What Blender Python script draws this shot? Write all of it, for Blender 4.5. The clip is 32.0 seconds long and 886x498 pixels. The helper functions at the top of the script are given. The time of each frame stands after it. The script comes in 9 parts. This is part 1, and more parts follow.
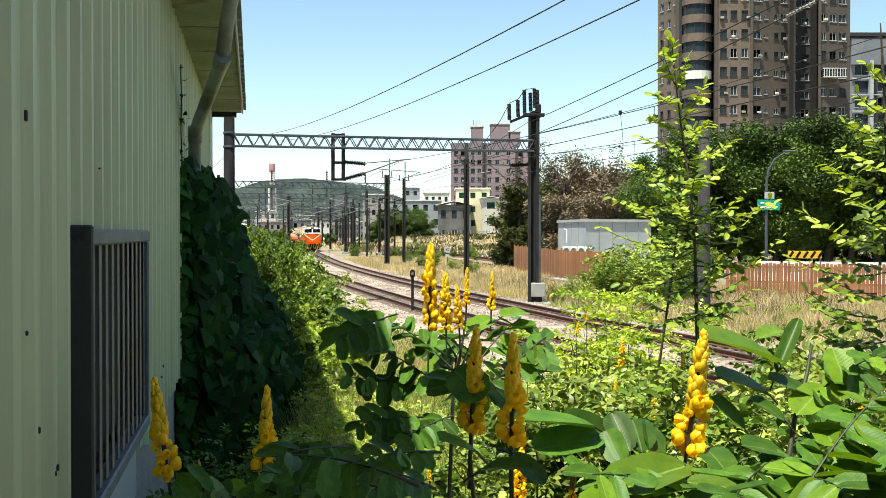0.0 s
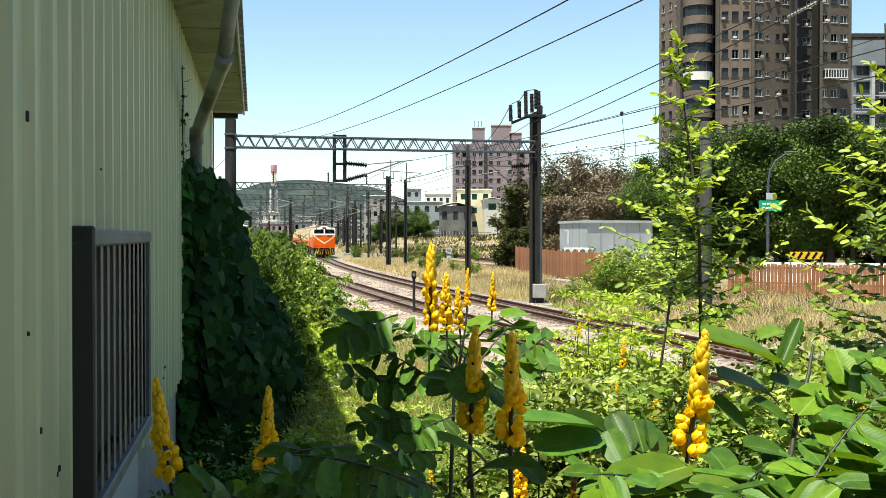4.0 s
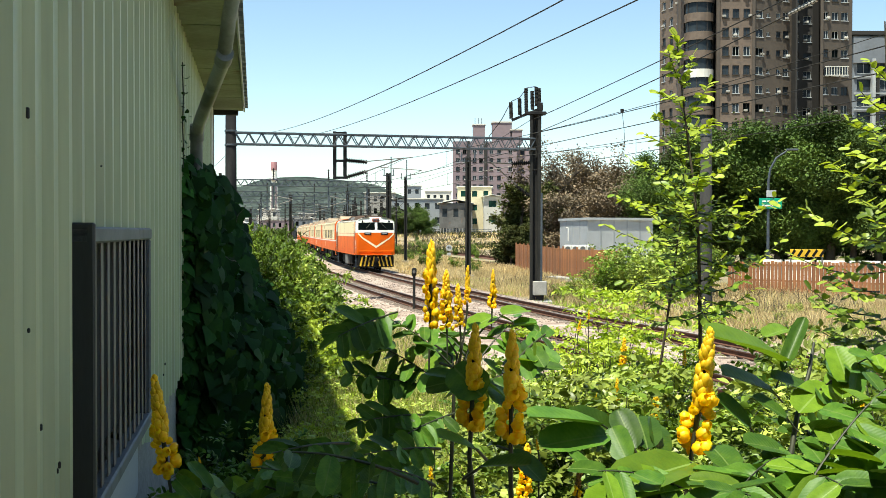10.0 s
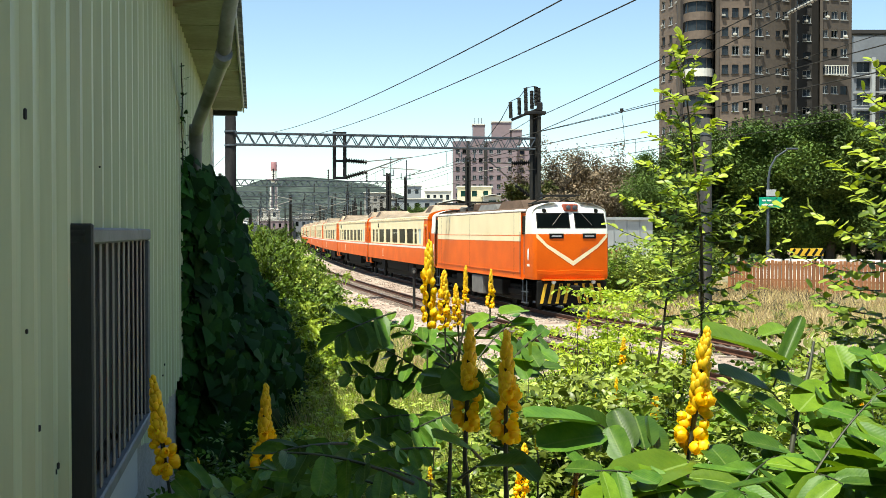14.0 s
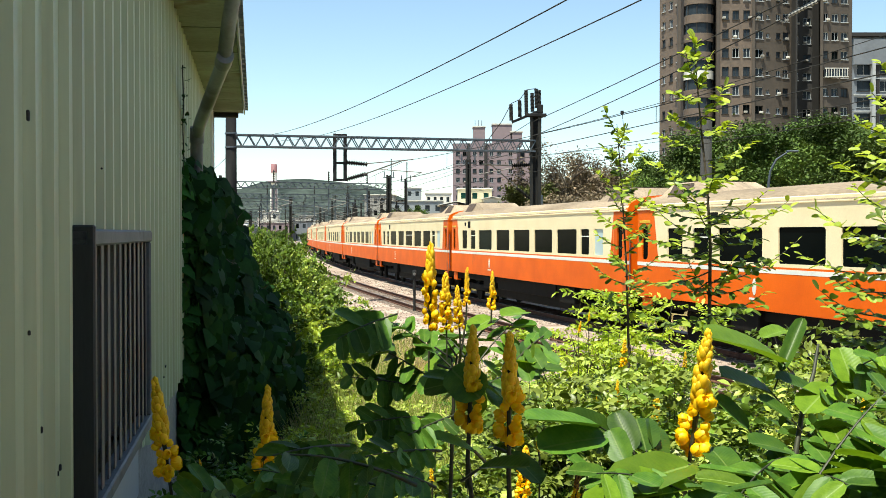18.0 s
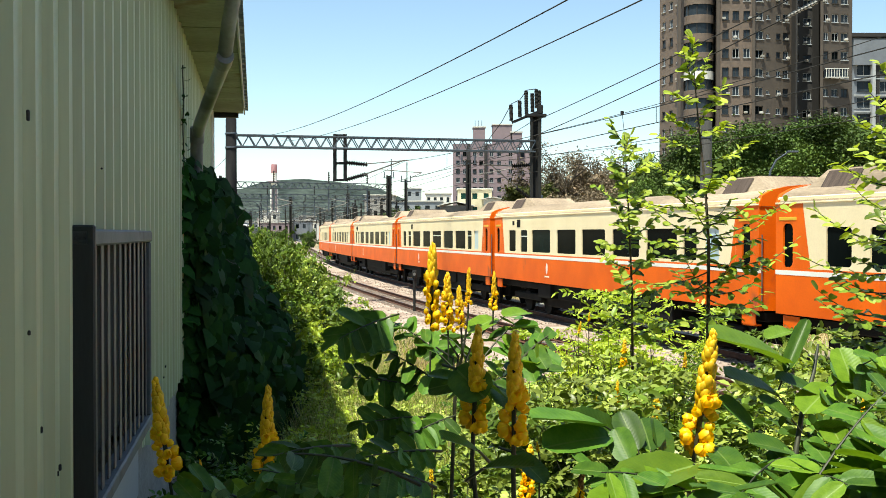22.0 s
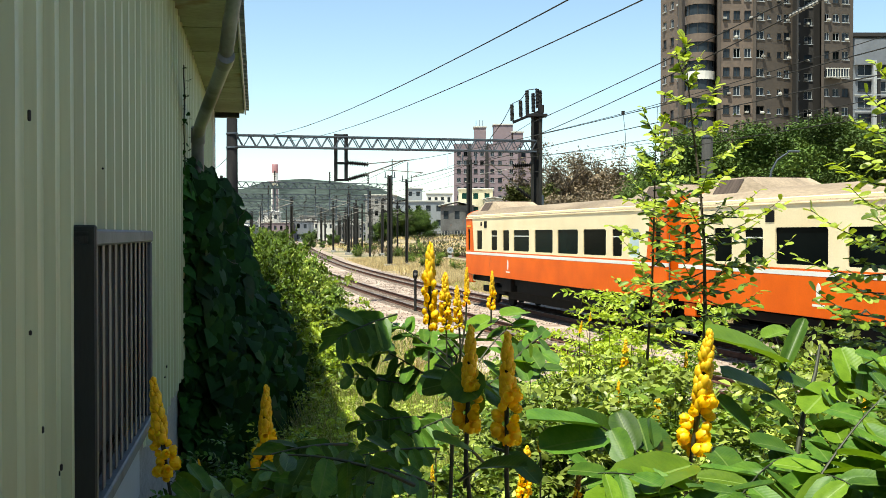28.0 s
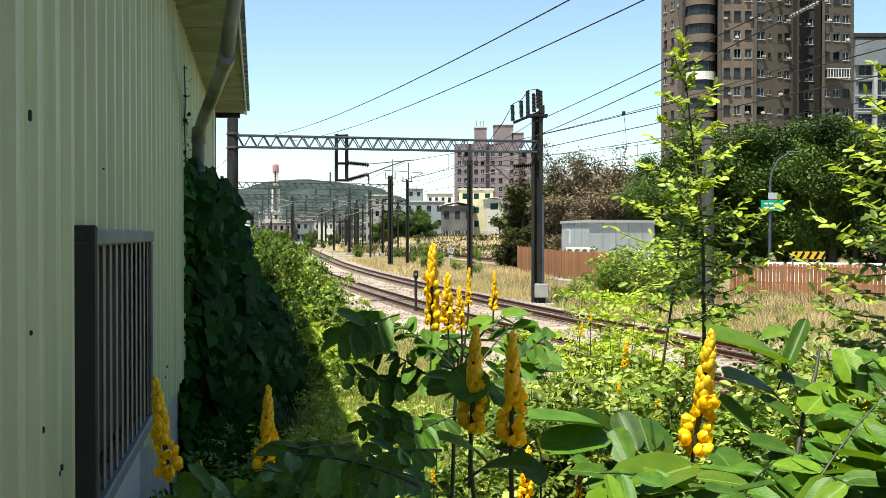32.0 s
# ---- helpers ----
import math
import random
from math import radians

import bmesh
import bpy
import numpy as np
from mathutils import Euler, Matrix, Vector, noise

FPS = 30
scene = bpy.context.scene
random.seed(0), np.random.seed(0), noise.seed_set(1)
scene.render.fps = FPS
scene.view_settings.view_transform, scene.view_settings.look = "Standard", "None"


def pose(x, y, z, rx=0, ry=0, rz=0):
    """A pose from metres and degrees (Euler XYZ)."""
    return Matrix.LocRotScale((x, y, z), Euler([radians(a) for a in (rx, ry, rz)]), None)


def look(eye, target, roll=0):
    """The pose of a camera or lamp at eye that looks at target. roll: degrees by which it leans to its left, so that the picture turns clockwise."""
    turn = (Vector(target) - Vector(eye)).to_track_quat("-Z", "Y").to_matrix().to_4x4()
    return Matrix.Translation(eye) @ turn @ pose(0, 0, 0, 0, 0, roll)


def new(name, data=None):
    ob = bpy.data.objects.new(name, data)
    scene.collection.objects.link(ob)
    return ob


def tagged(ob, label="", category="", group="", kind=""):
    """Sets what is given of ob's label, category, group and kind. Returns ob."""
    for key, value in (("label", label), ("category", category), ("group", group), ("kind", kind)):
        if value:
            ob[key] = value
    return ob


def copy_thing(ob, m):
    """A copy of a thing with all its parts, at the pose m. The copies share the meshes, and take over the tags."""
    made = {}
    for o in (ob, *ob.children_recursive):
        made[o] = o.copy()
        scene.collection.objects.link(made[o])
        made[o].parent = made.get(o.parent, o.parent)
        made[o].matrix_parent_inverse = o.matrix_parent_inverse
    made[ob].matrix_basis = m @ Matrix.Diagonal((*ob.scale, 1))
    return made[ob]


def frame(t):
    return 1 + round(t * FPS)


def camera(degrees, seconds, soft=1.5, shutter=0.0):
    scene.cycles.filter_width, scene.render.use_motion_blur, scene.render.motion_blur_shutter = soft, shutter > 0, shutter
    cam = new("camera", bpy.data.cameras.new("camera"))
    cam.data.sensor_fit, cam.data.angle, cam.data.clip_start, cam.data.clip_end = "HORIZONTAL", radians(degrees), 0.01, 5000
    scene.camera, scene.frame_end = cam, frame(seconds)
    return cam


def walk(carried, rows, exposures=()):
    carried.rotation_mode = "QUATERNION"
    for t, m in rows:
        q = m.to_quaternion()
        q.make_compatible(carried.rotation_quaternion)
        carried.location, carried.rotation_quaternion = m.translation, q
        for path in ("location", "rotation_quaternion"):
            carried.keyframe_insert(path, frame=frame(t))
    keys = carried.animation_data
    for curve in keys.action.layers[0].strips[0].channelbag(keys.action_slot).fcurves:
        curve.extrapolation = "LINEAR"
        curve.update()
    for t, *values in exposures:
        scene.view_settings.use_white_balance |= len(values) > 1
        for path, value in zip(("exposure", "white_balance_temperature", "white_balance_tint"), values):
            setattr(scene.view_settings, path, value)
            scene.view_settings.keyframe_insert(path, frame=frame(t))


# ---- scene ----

H_EYE = 2.9135
cam = camera(44.61, 32.0, soft=0.85)
BASE = look((0, 0, H_EYE), (0, 100, H_EYE - 1.421))
# seconds, turn to the left, upward tilt, lean (degrees), shift sideways and up (metres): a hand-held stand
SWAY = [
    (0.0, -0.152, -0.020, 0.058, -0.0001, 0.0014), (0.5, -0.141, -0.006, 0.053, 0.0000, 0.0007), (1.0, -0.150, -0.017, 0.044, -0.0010, 0.0010),
    (1.5, -0.144, 0.004, 0.030, 0.0002, 0.0001), (2.0, -0.129, -0.006, 0.018, 0.0010, 0.0002), (2.5, -0.132, 0.016, 0.012, 0.0009, 0.0006),
    (3.0, -0.105, 0.047, 0.010, 0.0003, -0.0002), (3.5, -0.100, 0.046, 0.011, 0.0003, -0.0003), (5.5, 0.045, 0.022, 0.067, -0.0009, -0.0010),
    (6.0, 0.047, -0.004, 0.073, -0.0009, -0.0002), (6.5, 0.028, -0.018, 0.084, -0.0012, -0.0000), (7.0, 0.011, -0.021, 0.097, -0.0009, 0.0004),
    (7.5, -0.019, -0.057, 0.115, -0.0002, 0.0007), (8.0, -0.038, -0.091, 0.137, -0.0009, 0.0002), (8.5, -0.074, -0.146, 0.143, -0.0017, -0.0000),
    (9.0, -0.064, -0.156, 0.130, -0.0003, 0.0000), (9.5, -0.063, -0.111, 0.112, 0.0001, 0.0004), (10.0, -0.064, -0.110, 0.094, 0.0001, -0.0000),
    (10.5, -0.059, -0.114, 0.071, 0.0004, -0.0002), (11.0, -0.053, -0.120, 0.047, 0.0009, 0.0008), (11.5, -0.102, -0.101, 0.022, 0.0007, 0.0010),
    (12.0, -0.084, -0.103, -0.003, 0.0017, -0.0002), (12.5, -0.082, -0.104, -0.019, 0.0024, 0.0000), (13.0, -0.079, -0.119, -0.026, 0.0023, 0.0005),
    (13.5, -0.065, -0.109, -0.036, 0.0031, 0.0002), (14.0, -0.064, -0.114, -0.041, 0.0044, 0.0002), (14.5, -0.062, -0.182, -0.030, 0.0034, -0.0002),
    (16.5, -0.064, -0.158, 0.069, 0.0002, 0.0011), (17.0, -0.054, -0.105, 0.050, 0.0003, 0.0008), (17.5, -0.037, -0.044, 0.031, -0.0004, -0.0000),
    (18.0, -0.052, -0.000, 0.015, -0.0002, -0.0003), (18.5, -0.051, 0.004, 0.001, 0.0008, 0.0000), (19.0, -0.047, 0.036, -0.005, 0.0013, 0.0002),
    (19.5, -0.051, 0.061, 0.003, 0.0007, 0.0007), (20.0, -0.037, 0.081, 0.018, -0.0002, 0.0006), (20.5, -0.045, 0.062, 0.031, -0.0002, 0.0004),
    (21.0, -0.061, 0.025, 0.041, -0.0010, 0.0003), (21.5, -0.057, 0.019, 0.040, -0.0009, -0.0003), (22.0, -0.051, 0.015, 0.034, -0.0001, -0.0007),
    (22.5, -0.057, 0.015, 0.032, -0.0009, -0.0005), (23.0, -0.048, 0.010, 0.040, -0.0007, -0.0004), (23.5, -0.038, 0.015, 0.059, -0.0009, -0.0004),
    (24.0, -0.035, -0.020, 0.080, -0.0010, -0.0001), (24.5, -0.027, -0.021, 0.092, -0.0003, 0.0002), (25.0, -0.022, -0.021, 0.097, 0.0001, 0.0002),
    (25.5, -0.018, -0.020, 0.099, 0.0003, -0.0001), (27.5, -0.001, 0.001, 0.011, -0.0002, -0.0006), (28.0, -0.002, 0.011, 0.018, -0.0005, -0.0008),
    (28.5, 0.003, -0.004, 0.029, -0.0002, -0.0001), (29.0, -0.013, -0.012, 0.045, -0.0011, 0.0007), (29.5, -0.008, -0.012, 0.056, -0.0011, 0.0008),
    (30.0, -0.016, -0.020, 0.054, -0.0012, 0.0010), (30.5, -0.011, -0.023, 0.038, -0.0005, 0.0010), (31.0, -0.000, 0.000, 0.024, -0.0000, 0.0002),
    (31.5, 0.025, 0.037, 0.027, 0.0001, 0.0000), (32.0, 0.026, 0.026, 0.045, -0.0008, -0.0007)]


def held(turn, tilt, lean, dx, dz):
    r = Matrix.Rotation(radians(turn), 4, "Z") @ Matrix.Rotation(radians(tilt), 4, "X") @ Matrix.Rotation(-radians(lean), 4, "Y")
    m = r @ Matrix.Translation((0, 0, -H_EYE)) @ BASE
    return Matrix.Translation((dx, 0, H_EYE + dz)) @ m


walk(cam, [(t, held(*v)) for t, *v in SWAY], exposures=((0, 0.95, 6650, -1), (32, 0.95, 6650, -1)))

# ---- light ----
SUN = Vector((-0.21, -0.31, 1.0)).normalized()
world = bpy.data.worlds.new("sky")
scene.world = world
world.use_nodes = True
wn = world.node_tree
sky = wn.nodes.new("ShaderNodeTexSky")
sky.sky_type = "NISHITA"
sky.sun_disc = False
sky.sun_elevation = math.asin(SUN.z)
sky.sun_rotation = math.atan2(SUN.x, SUN.y)
sky.air_density, sky.dust_density, sky.ozone_density = 1.0, 0.35, 0.35
sky.altitude = 900
wn.links.new(sky.outputs[0], wn.nodes["Background"].inputs[0])
wn.nodes["Background"].inputs[1].default_value = 0.105
sun = new("sun", bpy.data.lights.new("sun", "SUN"))
sun.data.energy, sun.data.angle, sun.data.color = 5.0, radians(0.53), (1.0, 0.95, 0.86)
sun.matrix_world = look((0, 0, 60), Vector((0, 0, 60)) - SUN)


# ---- materials ----
def shade(name, col, col2=None, scale=6.0, rough=0.7, metal=0.0, bump=0.0, fine=60.0, amount=0.5, spread=0.0, dirt=None, dirt_scale=1.0, dirt_at=0.6, stretch=(1, 1, 1), spec=0.5, sheer=0.0, local=True):
    """A surface with two colours mixed at a coarse scale, fine grain, dirt patches and bump. spread: change from object to object."""
    m = bpy.data.materials.new(name)
    m.use_nodes = True
    t = m.node_tree
    n, l = t.nodes, t.links
    b = n["Principled BSDF"]
    b.inputs["Roughness"].default_value = rough
    b.inputs["Metallic"].default_value = metal
    b.inputs["Specular IOR Level"].default_value = spec
    col2 = col2 or [c * 0.8 for c in col]
    co = n.new("ShaderNodeTexCoord")
    mp = n.new("ShaderNodeMapping")
    mp.inputs["Scale"].default_value = stretch
    l.new(co.outputs["Object" if local else "Generated"], mp.inputs[0])

    def tex(s, detail=4.0):
        x = n.new("ShaderNodeTexNoise")
        x.inputs["Scale"].default_value, x.inputs["Detail"].default_value = s, detail
        l.new(mp.outputs[0], x.inputs["Vector"])
        return x

    def mix(fac, a, c, kind="MIX"):
        x = n.new("ShaderNodeMix")
        x.data_type, x.blend_type = "RGBA", kind
        if hasattr(fac, "node"):
            l.new(fac, x.inputs[0])
        else:
            x.inputs[0].default_value = fac
        for v, s in ((a, 6), (c, 7)):
            if hasattr(v, "node"):
                l.new(v, x.inputs[s])
            else:
                x.inputs[s].default_value = (*v[:3], 1)
        return x.outputs[2]

    def ramp(v, lo, hi):
        x = n.new("ShaderNodeMapRange")
        x.inputs[1].default_value, x.inputs[2].default_value = lo, hi
        l.new(v, x.inputs[0])
        return x.outputs[0]

    coarse, grain = tex(scale), tex(fine, 6.0)
    c = mix(ramp(coarse.outputs[0], 0.35, 0.65), col, col2)
    g = ramp(grain.outputs[0], 0.3, 0.7)
    c = mix(amount, c, mix(g, (0.55, 0.55, 0.55), (1.2, 1.2, 1.2)), "MULTIPLY")
    if dirt:
        c = mix(ramp(tex(dirt_scale, 8.0).outputs[0], dirt_at, dirt_at + 0.12), c, dirt)
    if spread:
        for src in ("ShaderNodeObjectInfo", "ShaderNodeNewGeometry"):
            o = n.new(src)
            r = o.outputs["Random"] if src.endswith("Info") else o.outputs["Random Per Island"]
            x = n.new("ShaderNodeMapRange")
            x.inputs[3].default_value, x.inputs[4].default_value = 1 - spread, 1 + spread
            l.new(r, x.inputs[0])
            h = n.new("ShaderNodeHueSaturation")
            l.new(x.outputs[0], h.inputs["Value"])
            l.new(c, h.inputs["Color"])
            c = h.outputs[0]
    l.new(c, b.inputs["Base Color"])
    if bump:
        u = n.new("ShaderNodeBump")
        u.inputs["Strength"].default_value, u.inputs["Distance"].default_value = bump, 0.02
        l.new(grain.outputs[0], u.inputs["Height"])
        l.new(u.outputs[0], b.inputs["Normal"])
    if sheer:
        tr = n.new("ShaderNodeBsdfTranslucent")
        l.new(mix(1.0, c, (1.25, 1.2, 0.5), "MULTIPLY"), tr.inputs[0])
        mx = n.new("ShaderNodeMixShader")
        mx.inputs[0].default_value = sheer
        l.new(b.outputs[0], mx.inputs[1])
        l.new(tr.outputs[0], mx.inputs[2])
        l.new(mx.outputs[0], n["Material Output"].inputs[0])
    return m


def glow(name, col, power):
    m = shade(name, col)
    b = m.node_tree.nodes["Principled BSDF"]
    b.inputs["Emission Color"].default_value = (*col, 1)
    b.inputs["Emission Strength"].default_value = power
    return m


def glass(name, col, rough=0.05):
    m = shade(name, col, [c * 0.6 for c in col], 0.8, rough, amount=0.1)
    m.node_tree.nodes["Principled BSDF"].inputs["Specular IOR Level"].default_value = 0.12
    return m


ORANGE = shade("orange_paint", (0.76, 0.125, 0.004), (0.62, 0.095, 0.004), 0.7, 0.5, spec=0.15, amount=0.12, fine=30, dirt=(0.34, 0.075, 0.03), dirt_scale=0.9, dirt_at=0.66, spread=0.03)
CREAM = shade("cream_paint", (0.84, 0.71, 0.46), (0.77, 0.63, 0.39), 0.6, 0.5, spec=0.2, amount=0.12, fine=30, dirt=(0.46, 0.34, 0.20), dirt_scale=1.2, dirt_at=0.70, spread=0.03)
WHITE = shade("white_paint", (0.80, 0.78, 0.72), (0.72, 0.70, 0.64), 1.0, 0.45, amount=0.15, dirt=(0.5, 0.45, 0.38), dirt_scale=2.0, dirt_at=0.66)
ROOF_DIRT = shade("sooty_roof", (0.40, 0.31, 0.22), (0.25, 0.19, 0.135), 0.8, 0.85, amount=0.5, fine=20, spread=0.15, spec=0.15, dirt=(0.17, 0.12, 0.085), dirt_scale=1.1, dirt_at=0.60, stretch=(1, 0.25, 1))
ROOF_GRILLE = shade("brown_roof_grille", (0.12, 0.088, 0.072), (0.070, 0.052, 0.044), 1.0, 0.8, amount=0.6, fine=14, stretch=(1, 8, 1), spec=0.1)
ROOF_SOOT = shade("brown_soot", (0.15, 0.098, 0.070), (0.085, 0.058, 0.044), 1.0, 0.85, amount=0.5, fine=20, spec=0.1)
DARK_GREY = shade("roof_box_grey", (0.16, 0.15, 0.14), (0.10, 0.095, 0.09), 2.0, 0.7, amount=0.4, fine=40)
BLACK = shade("underframe_black", (0.008, 0.008, 0.007), (0.014, 0.013, 0.012), 2.0, 0.8, amount=0.4, spec=0.1)
PANE = glass("dark_window_glass", (0.004, 0.006, 0.006), 0.12)
PANE.node_tree.nodes["Principled BSDF"].inputs["Specular IOR Level"].default_value = 0.01
PANE_PALE = shade("frosted_pane", (0.45, 0.55, 0.58), (0.4, 0.5, 0.54), 2.0, 0.35, amount=0.1)
PANE_TEAL = glass("teal_curtained_glass", (0.004, 0.011, 0.011), 0.15)
PANE_TEAL.node_tree.nodes["Principled BSDF"].inputs["Specular IOR Level"].default_value = 0.01
RUBBER = shade("bellows_rubber", (0.30, 0.055, 0.025), (0.2, 0.04, 0.02), 3.0, 0.8, amount=0.3)
STEEL = shade("worn_steel", (0.20, 0.19, 0.18), (0.13, 0.12, 0.11), 5.0, 0.5, 0.6, amount=0.4)
GALV = shade("galvanised_steel", (0.070, 0.086, 0.105), (0.046, 0.058, 0.074), 3.0, 0.6, 0.2, amount=0.35, fine=40)
MAST_DARK = shade("dark_mast_steel", (0.022, 0.022, 0.022), (0.040, 0.038, 0.034), 1.5, 0.8, amount=0.5, fine=30, stretch=(4, 4, 0.5), spec=0.08)
CONCRETE = shade("weathered_concrete", (0.36, 0.34, 0.31), (0.26, 0.25, 0.23), 2.0, 0.9, amount=0.45, bump=0.4, fine=40, dirt=(0.17, 0.16, 0.14), dirt_scale=2.0, dirt_at=0.62)
POLE = shade("pole_concrete", (0.060, 0.057, 0.053), (0.034, 0.032, 0.030), 1.2, 0.9, amount=0.4, fine=30, stretch=(3, 3, 0.4), bump=0.3)
POST_DARK = shade("dark_post_concrete", (0.030, 0.029, 0.029), (0.016, 0.016, 0.018), 0.9, 0.9, amount=0.5, fine=20, stretch=(3, 3, 0.5), bump=0.3, spec=0.05)
RUST = shade("rusty_rail", (0.125, 0.058, 0.036), (0.075, 0.036, 0.025), 4.0, 0.8, 0.0, spec=0.15, amount=0.5, fine=80)
RAIL_TOP = shade("polished_rail", (0.30, 0.25, 0.22), (0.20, 0.16, 0.14), 3.0, 0.4, 0.8, amount=0.2)
SLEEPER = shade("stained_sleeper", (0.20, 0.15, 0.12), (0.13, 0.10, 0.08), 3.0, 0.9, amount=0.6, fine=50, spread=0.15, bump=0.5)
BALLAST = shade("ballast_stone", (0.40, 0.315, 0.255), (0.22, 0.155, 0.12), 0.9, 0.95, amount=0.9, fine=24, bump=1.0, spread=0.34)
SOIL = shade("dry_soil_and_grass", (0.37, 0.285, 0.18), (0.21, 0.165, 0.095), 0.22, 0.95, amount=0.8, fine=9, bump=0.8, dirt=(0.10, 0.11, 0.045), dirt_scale=0.12, dirt_at=0.52)
STRAW = shade("dry_grass", (0.72, 0.57, 0.31), (0.46, 0.34, 0.165), 0.35, 0.9, amount=0.4, fine=4, spread=0.34, sheer=0.18)
LEAF = shade("leaf_green", (0.145, 0.210, 0.022), (0.055, 0.102, 0.012), 0.8, 0.40, amount=0.3, fine=30, spread=0.42, sheer=0.15, spec=0.22)
LEAF_LIME = shade("leaf_lime", (0.40, 0.47, 0.060), (0.24, 0.33, 0.040), 0.9, 0.4, amount=0.25, fine=30, spread=0.30, sheer=0.36, spec=0.3)
# Kept very dark: part of the leaves' shade is in this colour.
LEAF_BIG = shade("candle_bush_leaf", (0.042, 0.102, 0.014), (0.085, 0.165, 0.018), 3.0, 0.42, amount=0.3, fine=60, spread=0.45, sheer=0.15, spec=0.16, bump=0.08)
# Lighter copy that paints sunlit leaflets and varies the tone.
LEAF_LIT = shade("candle_bush_leaf_lit", (0.165, 0.27, 0.022), (0.11, 0.20, 0.016), 4.0, 0.42, amount=0.25, fine=70, spread=0.30, sheer=0.34, spec=0.20, bump=0.08)
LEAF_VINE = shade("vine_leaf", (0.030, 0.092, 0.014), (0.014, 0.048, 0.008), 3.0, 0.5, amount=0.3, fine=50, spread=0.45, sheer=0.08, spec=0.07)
LEAF_TREE = shade("tree_leaf", (0.110, 0.165, 0.034), (0.036, 0.068, 0.015), 0.25, 0.6, amount=0.35, fine=8, spread=0.42, sheer=0.08, spec=0.15)
LEAF_OLIVE = shade("olive_leaf", (0.105, 0.115, 0.032), (0.050, 0.062, 0.020), 0.3, 0.7, amount=0.3, fine=8, spread=0.38, sheer=0.08, spec=0.12)
LEAF_BROWN = shade("withered_leaf", (0.205, 0.150, 0.092), (0.095, 0.074, 0.046), 0.3, 0.8, amount=0.3, fine=8, spread=0.38, sheer=0.06)
LEAF_PALE = shade("pale_weed_leaf", (0.36, 0.42, 0.080), (0.155, 0.215, 0.034), 0.8, 0.40, amount=0.3, fine=30, spread=0.34, sheer=0.14, spec=0.28)
BARK = shade("bark", (0.10, 0.075, 0.05), (0.06, 0.045, 0.03), 3.0, 0.9, amount=0.5, fine=30, bump=0.5)
STEM = shade("green_stem", (0.040, 0.046, 0.018), (0.022, 0.022, 0.012), 6.0, 0.6, amount=0.3)
PETAL = shade("yellow_petal", (0.98, 0.74, 0.010), (0.95, 0.62, 0.008), 20.0, 0.5, amount=0.2, fine=120, spread=0.10, sheer=0.35)
BUD = shade("amber_bud", (0.95, 0.64, 0.012), (0.86, 0.50, 0.01), 25.0, 0.55, amount=0.3, fine=150, spread=0.10, sheer=0.20)
BUD_DARK = shade("brown_bud", (0.13, 0.055, 0.015), (0.3, 0.15, 0.02), 25.0, 0.6, amount=0.3)
CLAD = shade("pale_green_cladding", (0.45, 0.50, 0.315), (0.37, 0.42, 0.265), 0.9, 0.5, amount=0.22, fine=14, dirt=(0.33, 0.34, 0.23), dirt_scale=0.9, dirt_at=0.58, stretch=(2.2, 2.2, 0.18))
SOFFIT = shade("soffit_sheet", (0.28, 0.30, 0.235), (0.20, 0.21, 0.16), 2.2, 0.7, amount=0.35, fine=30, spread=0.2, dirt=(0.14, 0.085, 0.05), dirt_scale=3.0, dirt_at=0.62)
PIPE = shade("grey_pvc_pipe", (0.30, 0.315, 0.32), (0.22, 0.23, 0.235), 2.0, 0.5, amount=0.25, dirt=(0.10, 0.10, 0.095), dirt_scale=2.5, dirt_at=0.52)
ALU = shade("dull_aluminium", (0.30, 0.31, 0.33), (0.23, 0.24, 0.26), 3.0, 0.4, 0.6, amount=0.3)
BAR = shade("window_bar_steel", (0.20, 0.165, 0.15), (0.14, 0.12, 0.115), 4.0, 0.6, 0.0, amount=0.35, dirt=(0.20, 0.09, 0.045), dirt_scale=6.0, dirt_at=0.60)
FRAME_GREY = shade("grey_frame_paint", (0.15, 0.16, 0.17), (0.10, 0.11, 0.12), 3.0, 0.6, amount=0.35, dirt=(0.06, 0.06, 0.06), dirt_scale=5.0, dirt_at=0.6)
FRAME_DARK = shade("dark_frame_paint", (0.038, 0.041, 0.040), (0.022, 0.024, 0.025), 2.0, 0.6, amount=0.3, stretch=(3, 3, 0.4))
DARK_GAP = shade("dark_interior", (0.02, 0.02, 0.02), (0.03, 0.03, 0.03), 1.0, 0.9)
TIMBER = shade("orange_brown_boards", (0.31, 0.125, 0.048), (0.21, 0.085, 0.036), 1.5, 0.75, amount=0.45, fine=30, spread=0.26, stretch=(3, 3, 0.5))
GREY_PANEL = shade("light_grey_panel", (0.42, 0.43, 0.44), (0.36, 0.37, 0.38), 0.8, 0.6, amount=0.15)
GREEN_SIGN = shade("green_road_sign", (0.0, 0.30, 0.17), (0.0, 0.26, 0.15), 2.0, 0.4, amount=0.1)
YELLOW = shade("yellow_paint", (0.75, 0.45, 0.02), (0.65, 0.38, 0.02), 3.0, 0.5, amount=0.2)
SLATE = shade("slate_grey_facade", (0.20, 0.215, 0.24), (0.15, 0.162, 0.185), 0.1, 0.6, amount=0.25, fine=1.5)
CREAM_WALL = shade("cream_house_wall", (0.66, 0.58, 0.38), (0.56, 0.49, 0.32), 0.2, 0.8, amount=0.25, fine=2.0, dirt=(0.36, 0.32, 0.24), dirt_scale=0.5, dirt_at=0.62)
